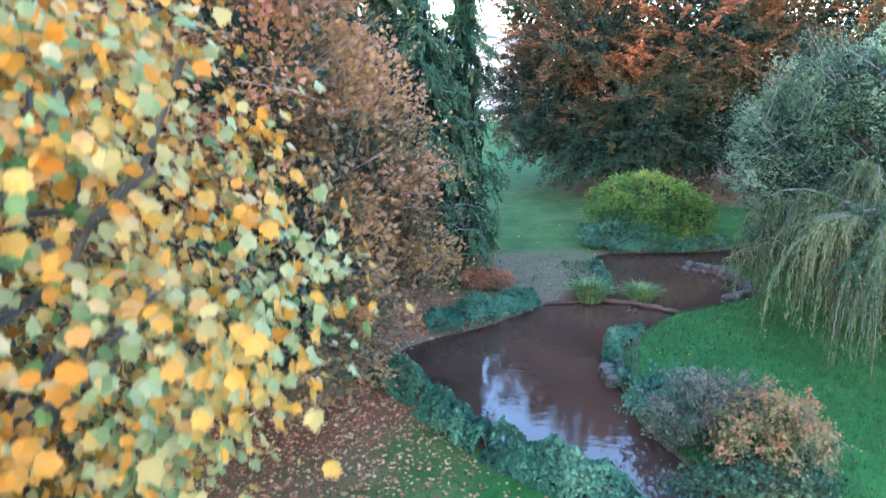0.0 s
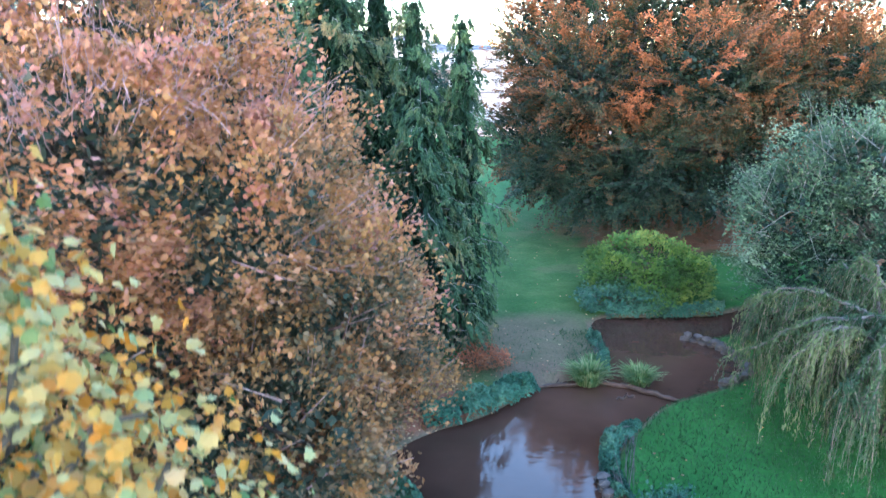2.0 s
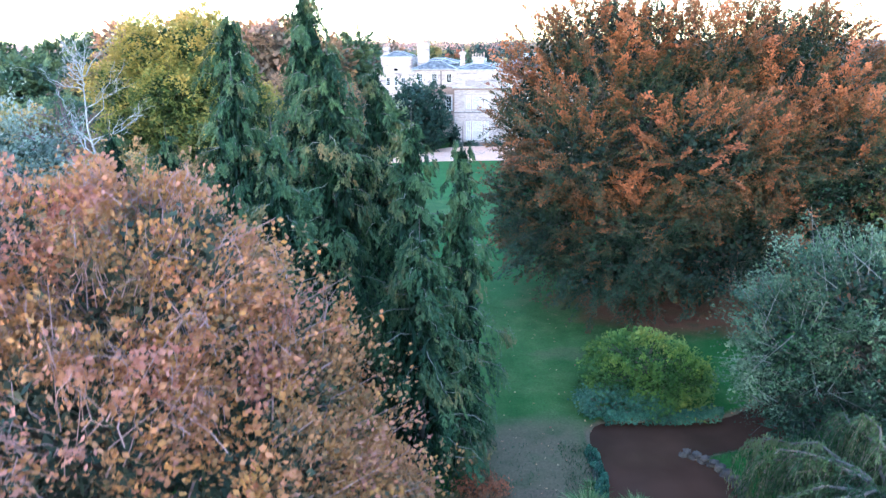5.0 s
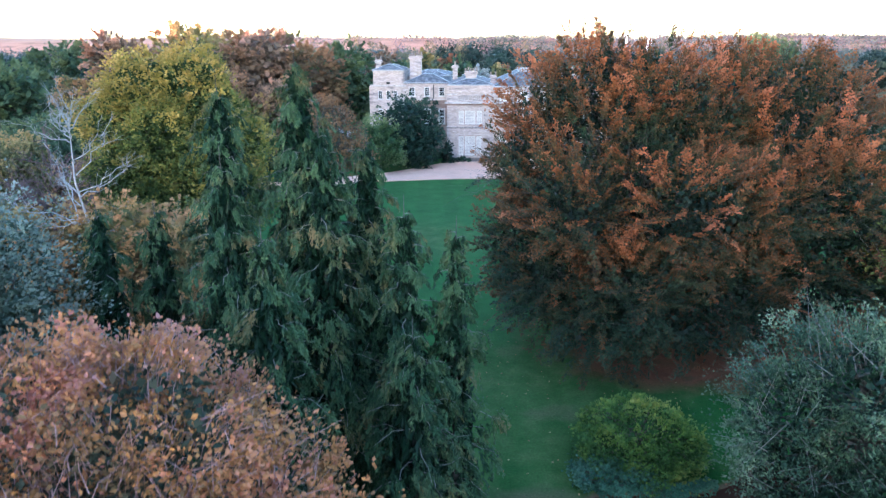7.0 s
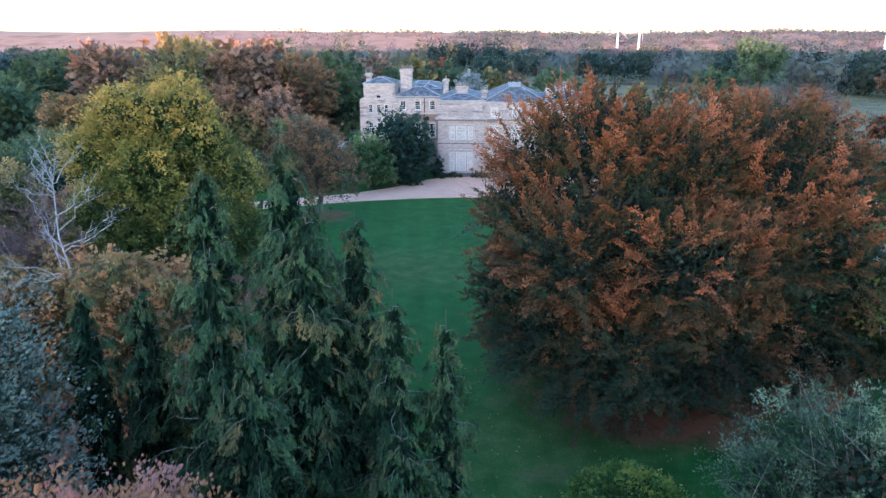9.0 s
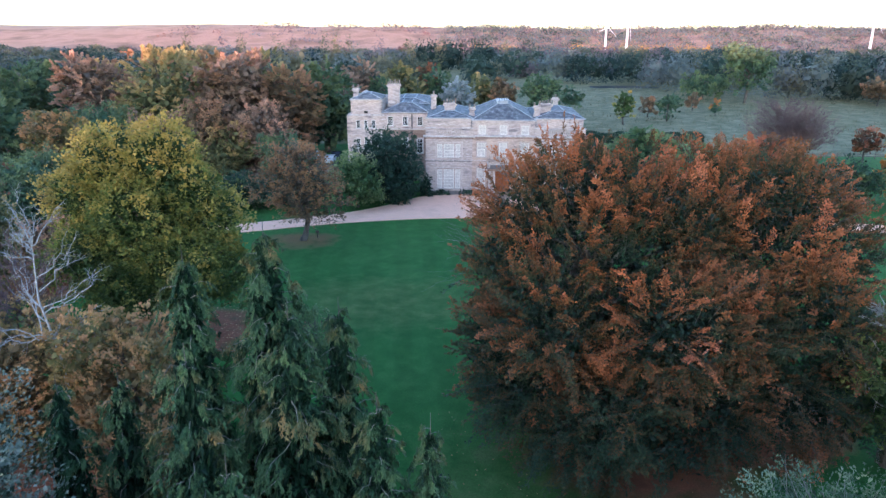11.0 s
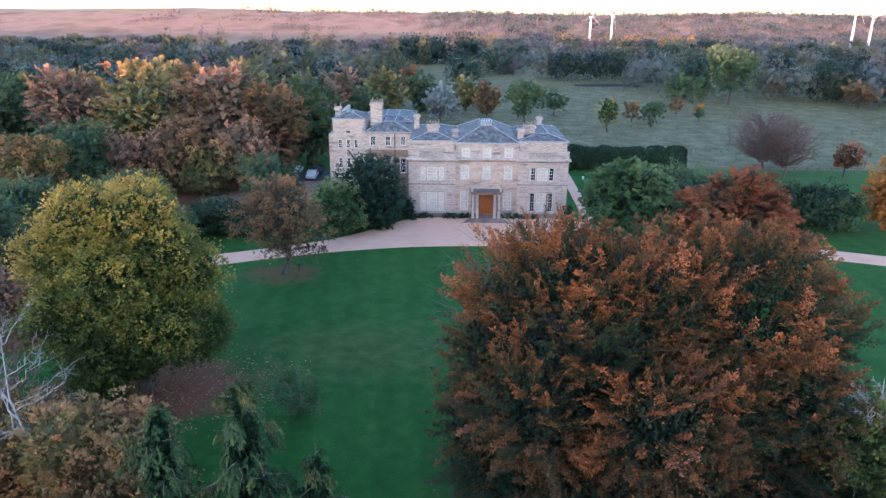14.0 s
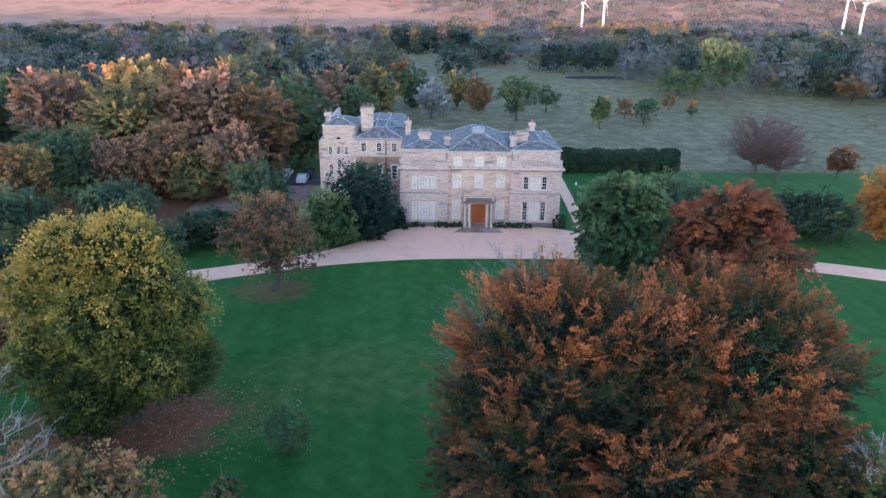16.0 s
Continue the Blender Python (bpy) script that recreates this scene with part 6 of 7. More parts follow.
# (name, label, x, y, height, radius, leaves, clumps)
PARK = [
    ("holm_oak", "big dark evergreen tree beside the house", -17.6, -2.3, 10.3, 6.0, HOLM, 520, 0.95),
    ("laurel_tree", "variegated evergreen tree in front of a darker one", -21.2, -8.4, 7.8, 4.2, VARIEGATED, 380, 0.95),
    ("laurel_bush", "low dark evergreen bush by the drive", -15.8, -5.6, 3.6, 3.0, HOLM, 200, 1.0),
    ("laurel_bush", "small clipped evergreen bush against the house", -11.9, -1.5, 3.4, 1.5, HOLM, 120, 1.0),
    ("laurel_bush", "spreading dark laurel at the wood's edge", -30.0, -6, 4.5, 4.5, LAUREL, 260, 1.0),
    ("laurel_bush", "spreading dark laurel at the wood's edge", -37.0, -9, 5.0, 5.0, LAUREL, 260, 1.0),
    ("laurel_bush", "spreading dark laurel at the wood's edge", -44.0, -14, 5.0, 5.0, DARKLEAF, 260, 1.0),
    ("woodland_tree", "tall brown autumn tree in the wood beside the house", -60.0, 22.0, 20.5, 10.0, OLIVELEAF, 775, 0.98),
    ("woodland_tree", "tall brown autumn tree in the wood beside the house", -48.0, 25.0, 20.5, 8.0, GREYBROWN, 700, 0.98),
    ("woodland_tree", "tall brown autumn tree in the wood beside the house", -74.0, 27.0, 19.5, 8.5, GREYBROWN, 650, 0.98),
    ("woodland_tree", "greyish brown tree close to the house wing", -38.0, 26.0, 18.0, 6.5, BROWNLEAF, 600, 0.98),
    ("woodland_tree", "dark green tree close behind the house wing", -33.5, 36.0, 19.0, 7.6, DARKLEAF, 525, 0.98),
    ("woodland_tree", "dark green tree in the wood behind the house", -24.5, 60.0, 14.5, 5.5, DARKLEAF, 420, 0.98),
    ("woodland_tree", "olive brown tree in the wood behind the house", -23.0, 86.0, 15.0, 6.5, OLIVELEAF, 420, 0.98),
    ("woodland_tree", "dark green tree in the wood behind the house", -13.5, 112.0, 13.0, 5.5, DARKLEAF, 420, 0.98),
    ("woodland_tree", "brown tree in the wood behind the house", -31.0, 74.0, 16.5, 6.0, GREYBROWN, 420, 0.98),
    ("woodland_tree", "dark green tree at the edge of the wood", -84.0, 8.0, 15.5, 8.0, DARKLEAF, 525, 0.98),
    ("woodland_tree", "weeping tree with yellow-brown leaves", -66.0, -2.0, 13.5, 5.0, BIRCHLEAF, 375, 0.98),
    ("woodland_tree", "dark evergreen tree at the edge of the wood", -62.0, -12.0, 9.0, 6.0, DARKLEAF, 375, 0.98),
    ("woodland_tree", "dark evergreen tree at the edge of the wood", -52.0, -4.0, 8.0, 6.0, DARKLEAF, 375, 0.98),
    ("woodland_tree", "green tree deep in the wood", -92.0, 34.0, 19.0, 8.0, DARKLEAF, 450, 0.98),
    ("woodland_tree", "brown tree deep in the wood", -66.0, 48.0, 20.0, 8.0, OLIVELEAF, 450, 0.98),
    ("woodland_tree", "orange tree deep in the wood", -50.0, 52.0, 20.0, 7.0, OLIVELEAF, 425, 0.98),
    ("woodland_tree", "brown tree behind the house wing", -34.0, 55.0, 16.5, 6.5, GREYBROWN, 400, 0.98),
    ("woodland_tree", "tall russet tree in the wood beside the house", -54.0, 34.0, 21.0, 6.5, BROWNLEAF, 525, 0.98),
    ("woodland_tree", "tall russet tree in the wood beside the house", -68.0, 36.0, 20.5, 6.5, BROWNLEAF, 525, 0.98),
    ("woodland_tree", "olive green tree in the wood", -80.0, 40.0, 18.5, 7.0, OLIVELEAF, 475, 0.98),
    ("woodland_tree", "olive green tree in the wood", -100.0, 20.0, 17.0, 8.0, DARKLEAF, 450, 0.98),
    ("woodland_tree", "brown understorey tree at the wood's edge", -46.0, 12.0, 9.0, 5.0, OLIVELEAF, 300, 1.0),
    ("woodland_tree", "brown understorey tree at the wood's edge", -58.0, 12.0, 11.0, 5.5, GREYBROWN, 320, 1.0),
    ("woodland_tree", "dark understorey tree at the wood's edge", -72.0, 14.0, 11.0, 5.5, DARKLEAF, 320, 1.0),
    ("woodland_tree", "dark understorey tree at the wood's edge", -34.0, 6.0, 8.0, 5.0, DARKLEAF, 240, 1.0),
    ("woodland_tree", "brown understorey tree at the wood's edge", -41.0, 16.0, 12.0, 6.0, GREYBROWN, 300, 1.0),
    ("woodland_tree", "brown understorey tree at the wood's edge", -51.0, 14.0, 13.0, 6.5, BROWNLEAF, 300, 1.0),
    ("woodland_tree", "olive understorey tree at the wood's edge", -65.0, 12.0, 12.0, 6.5, DARKLEAF, 300, 1.0),
    ("laurel_bush", "broad dark evergreen shrub beyond the lawn", -55, -26, 6.0, 6.0, LAUREL, 260, 1.0),
    ("woodland_tree", "low brown tree beyond the lawn", -46.5, -39, 7.0, 4.6, GREYBROWN, 260, 1.0),
    ("woodland_tree", "dark tree beyond the lawn", -58.0, -30.0, 10.0, 5.0, DARKLEAF, 300, 1.0),
    ("woodland_tree", "brown tree beyond the lawn", -52.0, -44.0, 10.0, 4.5, OLIVELEAF, 300, 1.0),
    ("birch_thicket", "orange-brown weeping birch below the white trunk", -25.0, -69.5, 9.8, 4.4, BIRCHLEAF, 1500, 0.95),
    ("birch_thicket", "orange-brown weeping birch below the white trunk", -32.0, -68, 9.5, 4.6, BIRCHLEAF, 1500, 0.95),
    ("birch_thicket", "thin yellow-brown birch on the edge of the wood", -38.0, -73, 11.0, 4.5, BIRCHLEAF, 800, 0.95),
    ("birch_thicket", "rust-coloured leafy thicket beside the lawn", -22.0, -73.5, 6.0, 3.2, BIRCHLEAF, 700, 1.0),
    ("birch_thicket", "brown tree on the edge of the wood", -45.0, -62, 12.0, 5.0, BIRCHLEAF, 800, 0.95),
    ("silver_tree", "silvery blue-green leafy tree", -23.6, -87.0, 13.3, 4.4, SAGE, 1000, 0.95),
    ("silver_tree", "silvery white-leaved tree behind the house", -8.5, 92.0, 10.5, 5.5, SILVER, 280, 0.9),
    ("round_tree", "dark evergreen tree behind the red maple", 28.0, -3, 9.0, 5.5, DARKLEAF, 300, 0.95),
    ("laurel_bush", "wide dark green shrub on the lawn", 47.9, -2.0, 5.5, 7.5, LAUREL, 340, 1.0),
    ("orange_tree", "bright orange autumn tree at the lawn's edge", 57.7, -4.0, 11.0, 4.6, ORANGE, 360, 0.95),
    ("red_tree", "small round red tree by the park fence", 68.8, 29.2, 6.6, 3.2, REDLEAF, 260, 0.78),
    ("oak_tree", "yellow-green oak with bare upper branches", 18.9, -68.5, 10.6, 3.6, OAKLEAF, 700, 0.9),
    ("oak_tree", "green tree near the pond", 24.0, -76.0, 10.0, 5.0, DARKLEAF, 360, 0.95),
    ("field_tree", "pale yellow tree in the pasture", 34.6, 79.0, 9.5, 3.2, YELLOW, 150, 0.88),
    ("field_tree", "brown round tree in the pasture", 44.5, 94.5, 6.0, 3.0, BROWNLEAF, 120, 0.88),
    ("field_tree", "green round tree in the pasture", 47.5, 86.0, 7.0, 4.0, DARKLEAF, 150, 0.88),
    ("field_tree", "brown round tree in the pasture", 61.6, 110.5, 6.0, 2.8, BROWNLEAF, 110, 0.88),
    ("field_tree", "small yellow tree in the pasture", 65.9, 104.0, 4.6, 1.6, ORANGE, 80, 0.88),
    ("field_tree", "small dark tree in the pasture", 64.0, 97.5, 4.2, 1.8, DARKLEAF, 80, 0.88),
    ("oak_tree", "large dark oak at the edge of the pasture", 85.4, 133.0, 19.0, 9.0, DARKLEAF, 420, 0.85),
    ("oak_tree", "low spreading dark oak in the pasture", 74.7, 143.0, 9.0, 9.0, DARKLEAF, 300, 0.85),
    ("oak_tree", "dark green oak behind the house", 14.5, 91.0, 12.5, 6.0, DARKLEAF, 300, 0.85),
    ("oak_tree", "smaller dark tree behind the house", 24.6, 106.0, 7.5, 4.0, DARKLEAF, 180, 0.85),
    ("woodland_tree", "brown tree behind the house", 5.0, 106.0, 10.5, 4.5, BROWNLEAF, 300, 0.98),
    ("woodland_tree", "brown tree behind the house", -1.0, 114.0, 10.5, 4.5, OLIVELEAF, 300, 0.98),
    ("red_tree", "dark red tree in the wood behind the house", -17.0, 120, 13.0, 4.0, REDLEAF, 200, 0.85),
    ("field_tree", "small tree in the pasture", 124.2, 126.0, 9.0, 6.5, BROWNLEAF, 180, 0.88),
    ("field_tree", "low green tree in the pasture", 126.2, 102.0, 6.5, 5.5, DARKLEAF, 160, 0.85),
]
for k, (name, label, x, y, h, r, leaves, clumps, skirt) in enumerate(PARK):
    near = math.hypot(x + 6, y + 104)
    size = max(0.15 if leaves is SAGE else 0.23, min(0.75, near / 1255 * 4.1))
    rz = h * skirt / 2
    rng = np.random.default_rng(900 + k)
    low = 0.1 + h * (1 - skirt) * 0.8
    lobes = [(0, 0, h - rz, r * 0.86, r * 0.86, rz * 0.95)]
    if skirt > 0.9:
        lobes.append((0, 0, rz * 0.75, r * 0.84, r * 0.84, rz * 0.75))
    for j in range(6 if clumps > 200 else 3):
        a = j * 2.4 + rng.random() * 0.9 - 1.6
        out, up = r * rng.uniform(0.42, 0.62), rz * rng.uniform(-0.45, 0.6)
        q = rng.uniform(0.36, 0.5)
        lobes.append((math.cos(a) * out, math.sin(a) * out, h - rz + up, r * q, r * q, rz * q * 0.95))
    twiggy = leaves in (BROWNLEAF, BIRCHLEAF, GREYBROWN, OLIVELEAF)
    if name == "woodland_tree" and clumps >= 400:
        spray_tree(name, label, (x, y, 0), 300 + 7 * k, h * 0.72, 0.026 * h, BARK, leaves, 30, lobes, h * 0.18, 0, maker=plume_crown, per_area=0.29, length=0.26 * r, leaf=(0.56, 0.38), pairs=4, nodes=5, floor=low, tone=(0.46, 0.18, 0.3, 0.26), patch=2.4 / r, inner=2.5, inner_leaf=1.3, bunch=0.06 * r, gather=5.0 / r, rise=0.3)
        continue
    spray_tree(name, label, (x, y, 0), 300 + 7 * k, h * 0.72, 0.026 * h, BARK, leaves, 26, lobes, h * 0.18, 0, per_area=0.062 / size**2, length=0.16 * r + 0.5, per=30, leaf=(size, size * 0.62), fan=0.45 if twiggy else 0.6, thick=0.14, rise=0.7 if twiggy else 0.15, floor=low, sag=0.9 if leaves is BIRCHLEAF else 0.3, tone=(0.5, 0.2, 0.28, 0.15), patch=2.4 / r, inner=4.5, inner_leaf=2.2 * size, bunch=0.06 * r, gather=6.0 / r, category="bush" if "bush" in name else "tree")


spray_tree("brown_tree", "small brown-leaved tree on the lawn by the drive", (-25.4, -24.4, 0), 560, 9, 0.36, BARK, RUSTLEAF, 60, [(0, 0, 7.4, 4.2, 4.0, 4.0), (-2.6, -0.6, 7.0, 2.6, 2.6, 2.3), (3.0, -0.6, 5.0, 2.7, 2.7, 2.2), (1.2, -1, 9.4, 2.6, 2.6, 2.2), (-1.4, 0, 9.6, 2.4, 2.4, 2.2), (0.5, -2.6, 5.6, 2.6, 2.2, 2.2)], 2.4, 260, per_area=1.25, length=1.2, per=30, leaf=(0.25, 0.16), fan=0.45, thick=0.14, rise=0.4, floor=2.3, sag=0.5, tone=(0.5, 0.3, 0.2, 0.25), patch=0.7, inner=1.2, inner_leaf=0.5)
spray_tree("lawn_bush", "small sparse grey-green tree standing alone on the lawn", (-17.6, -55, 0), 580, 2.8, 0.06, BARK_GREY, GREENLEAF, 40, [(0, 0, 2.1, 1.6, 1.5, 1.4), (-0.7, 0, 2.7, 0.9, 0.9, 0.8), (0.8, -0.3, 1.7, 0.9, 0.9, 0.8)], 0.4, 0, per_area=4.5, length=0.8, per=34, leaf=(0.16, 0.09), fan=0.4, thick=0.15, rise=0.5, floor=0.5, tone=(0.55, 0.2, 0.2, 0.2), patch=0.9, inner=0.2, inner_leaf=0.15, bunch=0.2)
spray_tree("maple_in_park", "spreading red-leaved maple behind the beech", (28.4, -19.5, 0), 540, 9, 0.4, BARK, REDLEAF, 50, [(0, 0, 5.4, 7.6, 7.0, 5.0), (-5.4, -2.0, 3.8, 3.4, 3.4, 2.4), (5.6, -2.0, 3.6, 4.0, 3.6, 2.2), (0.2, -1.5, 9.8, 3.6, 3.4, 2.9), (-2.6, -1, 7.8, 3.4, 3.4, 2.5), (3.6, 0, 7.2, 3.6, 3.4, 2.5), (0.5, -5.6, 4.2, 3.8, 2.6, 2.4)], 1.5, 300, maker=plume_crown, per_area=0.75, length=2.6, leaf=(0.36, 0.22), pairs=6, nodes=6, floor=0.6, sag=0.2, tone=(0.45, 0.2, 0.3, 0.35), patch=0.3, inner=3, inner_leaf=0.9, rise=0.1, bunch=0.5)


spray_tree("round_tree", "rounded dark green tree beside the forecourt", (16.4, -16.5, 0), 570, 8, 0.35, BARK, GREENLEAF, 40, [(0, 0, 7.6, 5.6, 5.6, 4.9), (0, 0, 4.4, 5.4, 5.4, 4.0)] + [(x, y, z, q, q, q * 0.85) for x, y, z, q in ((-1, -1, 10.2, 2.9), (2.4, -1.5, 9.4, 2.7), (-3.6, -1.5, 7.6, 2.6), (3.8, -2.4, 6.0, 2.6), (0, -4.4, 6.6, 2.7), (-3.0, -3.8, 4.0, 2.5), (2.4, -4.2, 3.4, 2.4))], 1.6, 0, maker=plume_crown, per_area=1.5, length=1.4, leaf=(0.34, 0.24), pairs=4, nodes=4, floor=0.8, tone=(0.4, 0.15, 0.5, 0.25), patch=0.5, inner=4.0, inner_leaf=0.7, bunch=0.5, gather=1.0, rise=0.15, sag=0.35)


def hedge(at, length, deep, high, seed, label):
    root = thing("hedge", label, "hedge", at)
    rng = np.random.default_rng(seed)
    n = int(length * deep * high * 60)
    p = rng.uniform(-1, 1, (n, 3))
    big = np.abs(p).argmax(1)
    p[np.arange(n), big] = np.sign(p[np.arange(n), big]) * rng.uniform(0.85, 1, n)
    p = p / (np.abs(p) ** 5).sum(1, keepdims=True) ** 0.2 * (1 + 0.05 * wob(p * 3, seed)[:, None])
    pos = p * np.array([length / 2, deep / 2, high / 2]) + np.array([0, 0, high / 2])
    quick_mesh("foliage", *leaf_cards(pos, rng.normal(size=(n, 3)), p + rng.normal(size=(n, 3)) * 0.5, rng.uniform(0.4, 0.8, n), rng.uniform(0.3, 0.5, n)), LAUREL, root, tint={"tone": np.repeat(rng.random(n) * 0.6, 4)})
    rods = [((np.array([(q, 0, -0.1), (q, 0, high * 0.8)])), [0.08, 0.03]) for q in np.arange(-length / 2 + 0.6, length / 2, 1.5)]
    quick_mesh("stem_work", *tubes(rods, 5), BARK, root)


for k in range(5):
    hedge((18.7 + 2.95 * k, 34.5, 0), 3.2, 2.8, 4.5 - 0.25 * (k % 2) - 0.04 * k, 30 + k, "clipped yew column in a row beside the house")
hedge((34.6, 34.8, 0), 3.6, 3.4, 4.4, 2, "clipped yew dome at the end of the hedge")
hedge((38.6, 34.8, 0), 3.4, 3.4, 4.4, 3, "clipped yew dome at the end of the hedge")
hedge((16.2, 33.5, 0), 4, 3.0, 3.4, 4, "dark clipped yew hedge against the house corner")
for k, (x, w) in enumerate(((-9.5, 2.0), (-5.6, 2.6), (-3.6, 1.8), (3.2, 2.8), (6.2, 2.4), (11.6, 1.6))):
    hedge((x, -0.75, 0), w, 0.7, 0.75 if x < 11 else 2.0, 20 + k, "small clipped shrub at the foot of the house wall")


def woodland(seed, rows, name, label):
    """Far woods, nobody could count them: rows of (x, y, radius, height, tint)."""
    rng = np.random.default_rng(seed)
    vs, tints = [], []
    for x, y, r, h, tint in rows:
        n = int(620 if y < 215 else 360 if y < 335 else 180 if y < 900 else 30)
        d = unit(rng.normal(size=(n, 3)))
        rad = (1 + 0.2 * wob(d * 3.4, int(rng.integers(1e6)), 2)) * rng.uniform(0.75, 1.0, n)
        low = d[:, 2] < -0.2
        d[low, :2] = unit(d[low, :2]) * 0.95
        p = d * rad[:, None] * np.array([r, r, h * 0.52]) + np.array([x, y, h * 0.5])
        size = rng.uniform(0.7, 1.4, n) * (0.08 * r + 0.14 + (0.15 if y > 215 else 0) + (1.8 if y > 900 else 0))
        q = 50 if y < 900 else 0
        e = unit(rng.normal(size=(q, 3)))
        p = np.concatenate([p, e * rng.uniform(0.4, 0.82, q)[:, None] * np.array([r, r, h * 0.5]) + np.array([x, y, h * 0.48])])
        d, size = np.concatenate([d, e]), np.concatenate([size, rng.uniform(0.34, 0.56, q) * r])
        v, _ = leaf_cards(p, rng.normal(size=(n + q, 3)), d + rng.normal(size=(n + q, 3)) * 0.3, size, size * 0.75)
        vs.append(v)
        tints.append(np.full(len(v), tint))
    v = np.concatenate(vs)
    v[:, 2] += height(v[:, 0], v[:, 1])
    ob = quick_mesh(name, v, np.arange(len(v)).reshape(-1, 4), WOODS, tint={"tint": np.concatenate(tints)})
    return tagged(ob, label, "woods", kind="stuff")


def scatter(seed, n, xs, ys, rs, hs, tints, keep=None):
    rng = np.random.default_rng(seed)
    rows = []
    while len(rows) < n:
        x, y = rng.uniform(*xs), rng.uniform(*ys)
        if keep is not None and not keep(x, y):
            continue
        r = rng.uniform(*rs)
        top = hs[1] if y > 330 else min(15.5, 8.5 + (330 - y) * 0.045)
        rows.append((x, y, r, rng.uniform(0.55, 1.12) * top, float(np.clip(rng.choice(tints) + rng.normal() * 0.05, 0, 0.88))))
    return rows


def wood_edge(x):
    """The line where the pasture ends at the woods."""
    return np.interp(x, [20, 62, 107, 133, 180, 300], [176, 174, 140, 126, 110, 80])


def off_field(x, y):
    return not (10 < x and y < wood_edge(x) + 2) and not (x > -30 and y < 130) and not (38 < x < 80 and 180 < y < 202)


near_woods = scatter(1, 270, (-230, 290), (60, 330), (5.4, 8.6), (8, 12.5), (0.0, 0.05, 0.1, 0.14, 0.22, 0.3, 0.36, 0.5, 0.6), lambda x, y: off_field(x, y) and abs(x) < 40 + 0.75 * (y + 100))
near_woods += [(40 + 5.5 * k, 207 + 3 * (k % 3), 5.2, 13.5, 0.02 + 0.05 * (k % 3)) for k in range(9)]
near_woods += [(66 + 9.5 * k, float(wood_edge(66 + 9.5 * k)) + 6 + 2 * (k % 2), 6.6, 13.0 + (k * 5) % 3, (0.5, 0.46, 0.1, 0.5, 0.52, 0.44, 0.2)[k % 7]) for k in range(15)]
near_woods += [(-165 + 11 * k + 3 * (k % 3), 262 + 14 * (k % 4), 3.0 + 0.4 * (k % 3), 17 + (k * 5) % 6, (0.34, 0.3, 0.62, 0.22)[k % 4]) for k in range(17)]
near_woods += [(-28 + 7 * k, 300 + 4 * (k % 2), 9, 16, 0.03) for k in range(6)] + [(36, 216, 7, 12, 0.42), (97, 196, 6, 11, 0.4), (105, 215, 7, 12, 0.42)]
woodland(2, near_woods, "far_woodland", "mixed autumn woodland beyond the house, green, grey and russet")
far_woods = scatter(3, 300, (-420, 520), (330, 480), (6, 10), (5, 8), (0.05, 0.2, 0.3, 0.4, 0.5, 0.6, 0.72), lambda x, y: abs(x) < 60 + 0.72 * (y + 100))
far_woods += [(96 + 5.2 * k, 600 + 3 * (k % 3), 4.5, POPLAR + (k * 7) % 4, 0.95) for k in range(26)] + [(-8 + 6 * k, 590 + 3 * (k % 2), 5, POPLAR - 1 + (k * 5) % 3, 0.94) for k in range(9)]
woodland(4, far_woods, "far_woodland", "hazy far woodland with a row of golden poplars")
hill_woods = scatter(5, 1900, (-60, 1000), (1000, 1740), (10, 17), (7, 11), (0.44, 0.5, 0.56, 0.62, 0.12), lambda x, y: wob(np.array([x * 0.006, y * 0.012, 0.0]), 12) > -0.75 and x > -100 + (1740 - y) * 0.1)
hill_woods += scatter(6, 70, (-700, -60), (1450, 1740), (12, 20), (8, 11), (0.62, 0.7), lambda x, y: wob(np.array([x * 0.006, y * 0.02, 0.0]), 14) > 0.1)
hill_woods += [(30 + 11 * k, 1760, 12, 13, 0.55) for k in range(7)] + [(260 + 17 * k, 1735 + 6 * (k % 3), 15, 12 + (k * 3) % 4, 0.56 + 0.02 * (k % 4)) for k in range(44)]
woodland(7, hill_woods, "hill_woodland", "purple-brown woods on the far sunlit hills")


def turbine(x, y, z, hub, turn, spin):
    root = thing("wind_turbine", "white three-bladed wind turbine on the far plain", "turbine", (x, y, z), turn, "wind turbines")
    part("tower", lathe(bmesh.new(), [(1.6, -2), (1.4, hub * 0.4), (0.8, hub)], 12), TURBINE, root, smooth=True)
    part("nacelle", boxes((-0.9, 0.9, -2.0, 3.0, hub - 0.6, hub + 1.0), bevel=0.4), TURBINE, root)
    rotor = part("rotor_hub", lathe(bmesh.new(), [(0.2, 0), (0.6, 0.6), (0.8, 1.6), (0.7, 2.0)], 10), TURBINE, root)
    rotor.matrix_local = pose(0, -4.3, hub + 0.4, -90, 0, 0)
    for k in range(3):
        bm = bmesh.new()
        L = hub * 0.33
        for s, w in ((0, 0.15), (0.15, 0.3), (0.6, 0.18), (1, 0.04)):
            for px, pz in ((-w, 0), (w * 0.6, 0.12), (w * 0.6, -0.12)):
                bm.verts.new((px, pz, s * L))
        bm.verts.ensure_lookup_table()
        for s in range(3):
            for q in range(3):
                a, b = s * 3 + q, s * 3 + (q + 1) % 3
                bm.faces.new([bm.verts[i] for i in (a, b, b + 3, a + 3)])
        blade = part("blade", bm, TURBINE, root)
        blade.matrix_local = pose(0, -3.6, hub + 0.4) @ pose(0, 0, 0, 0, spin + 120 * k, 0)
    return root


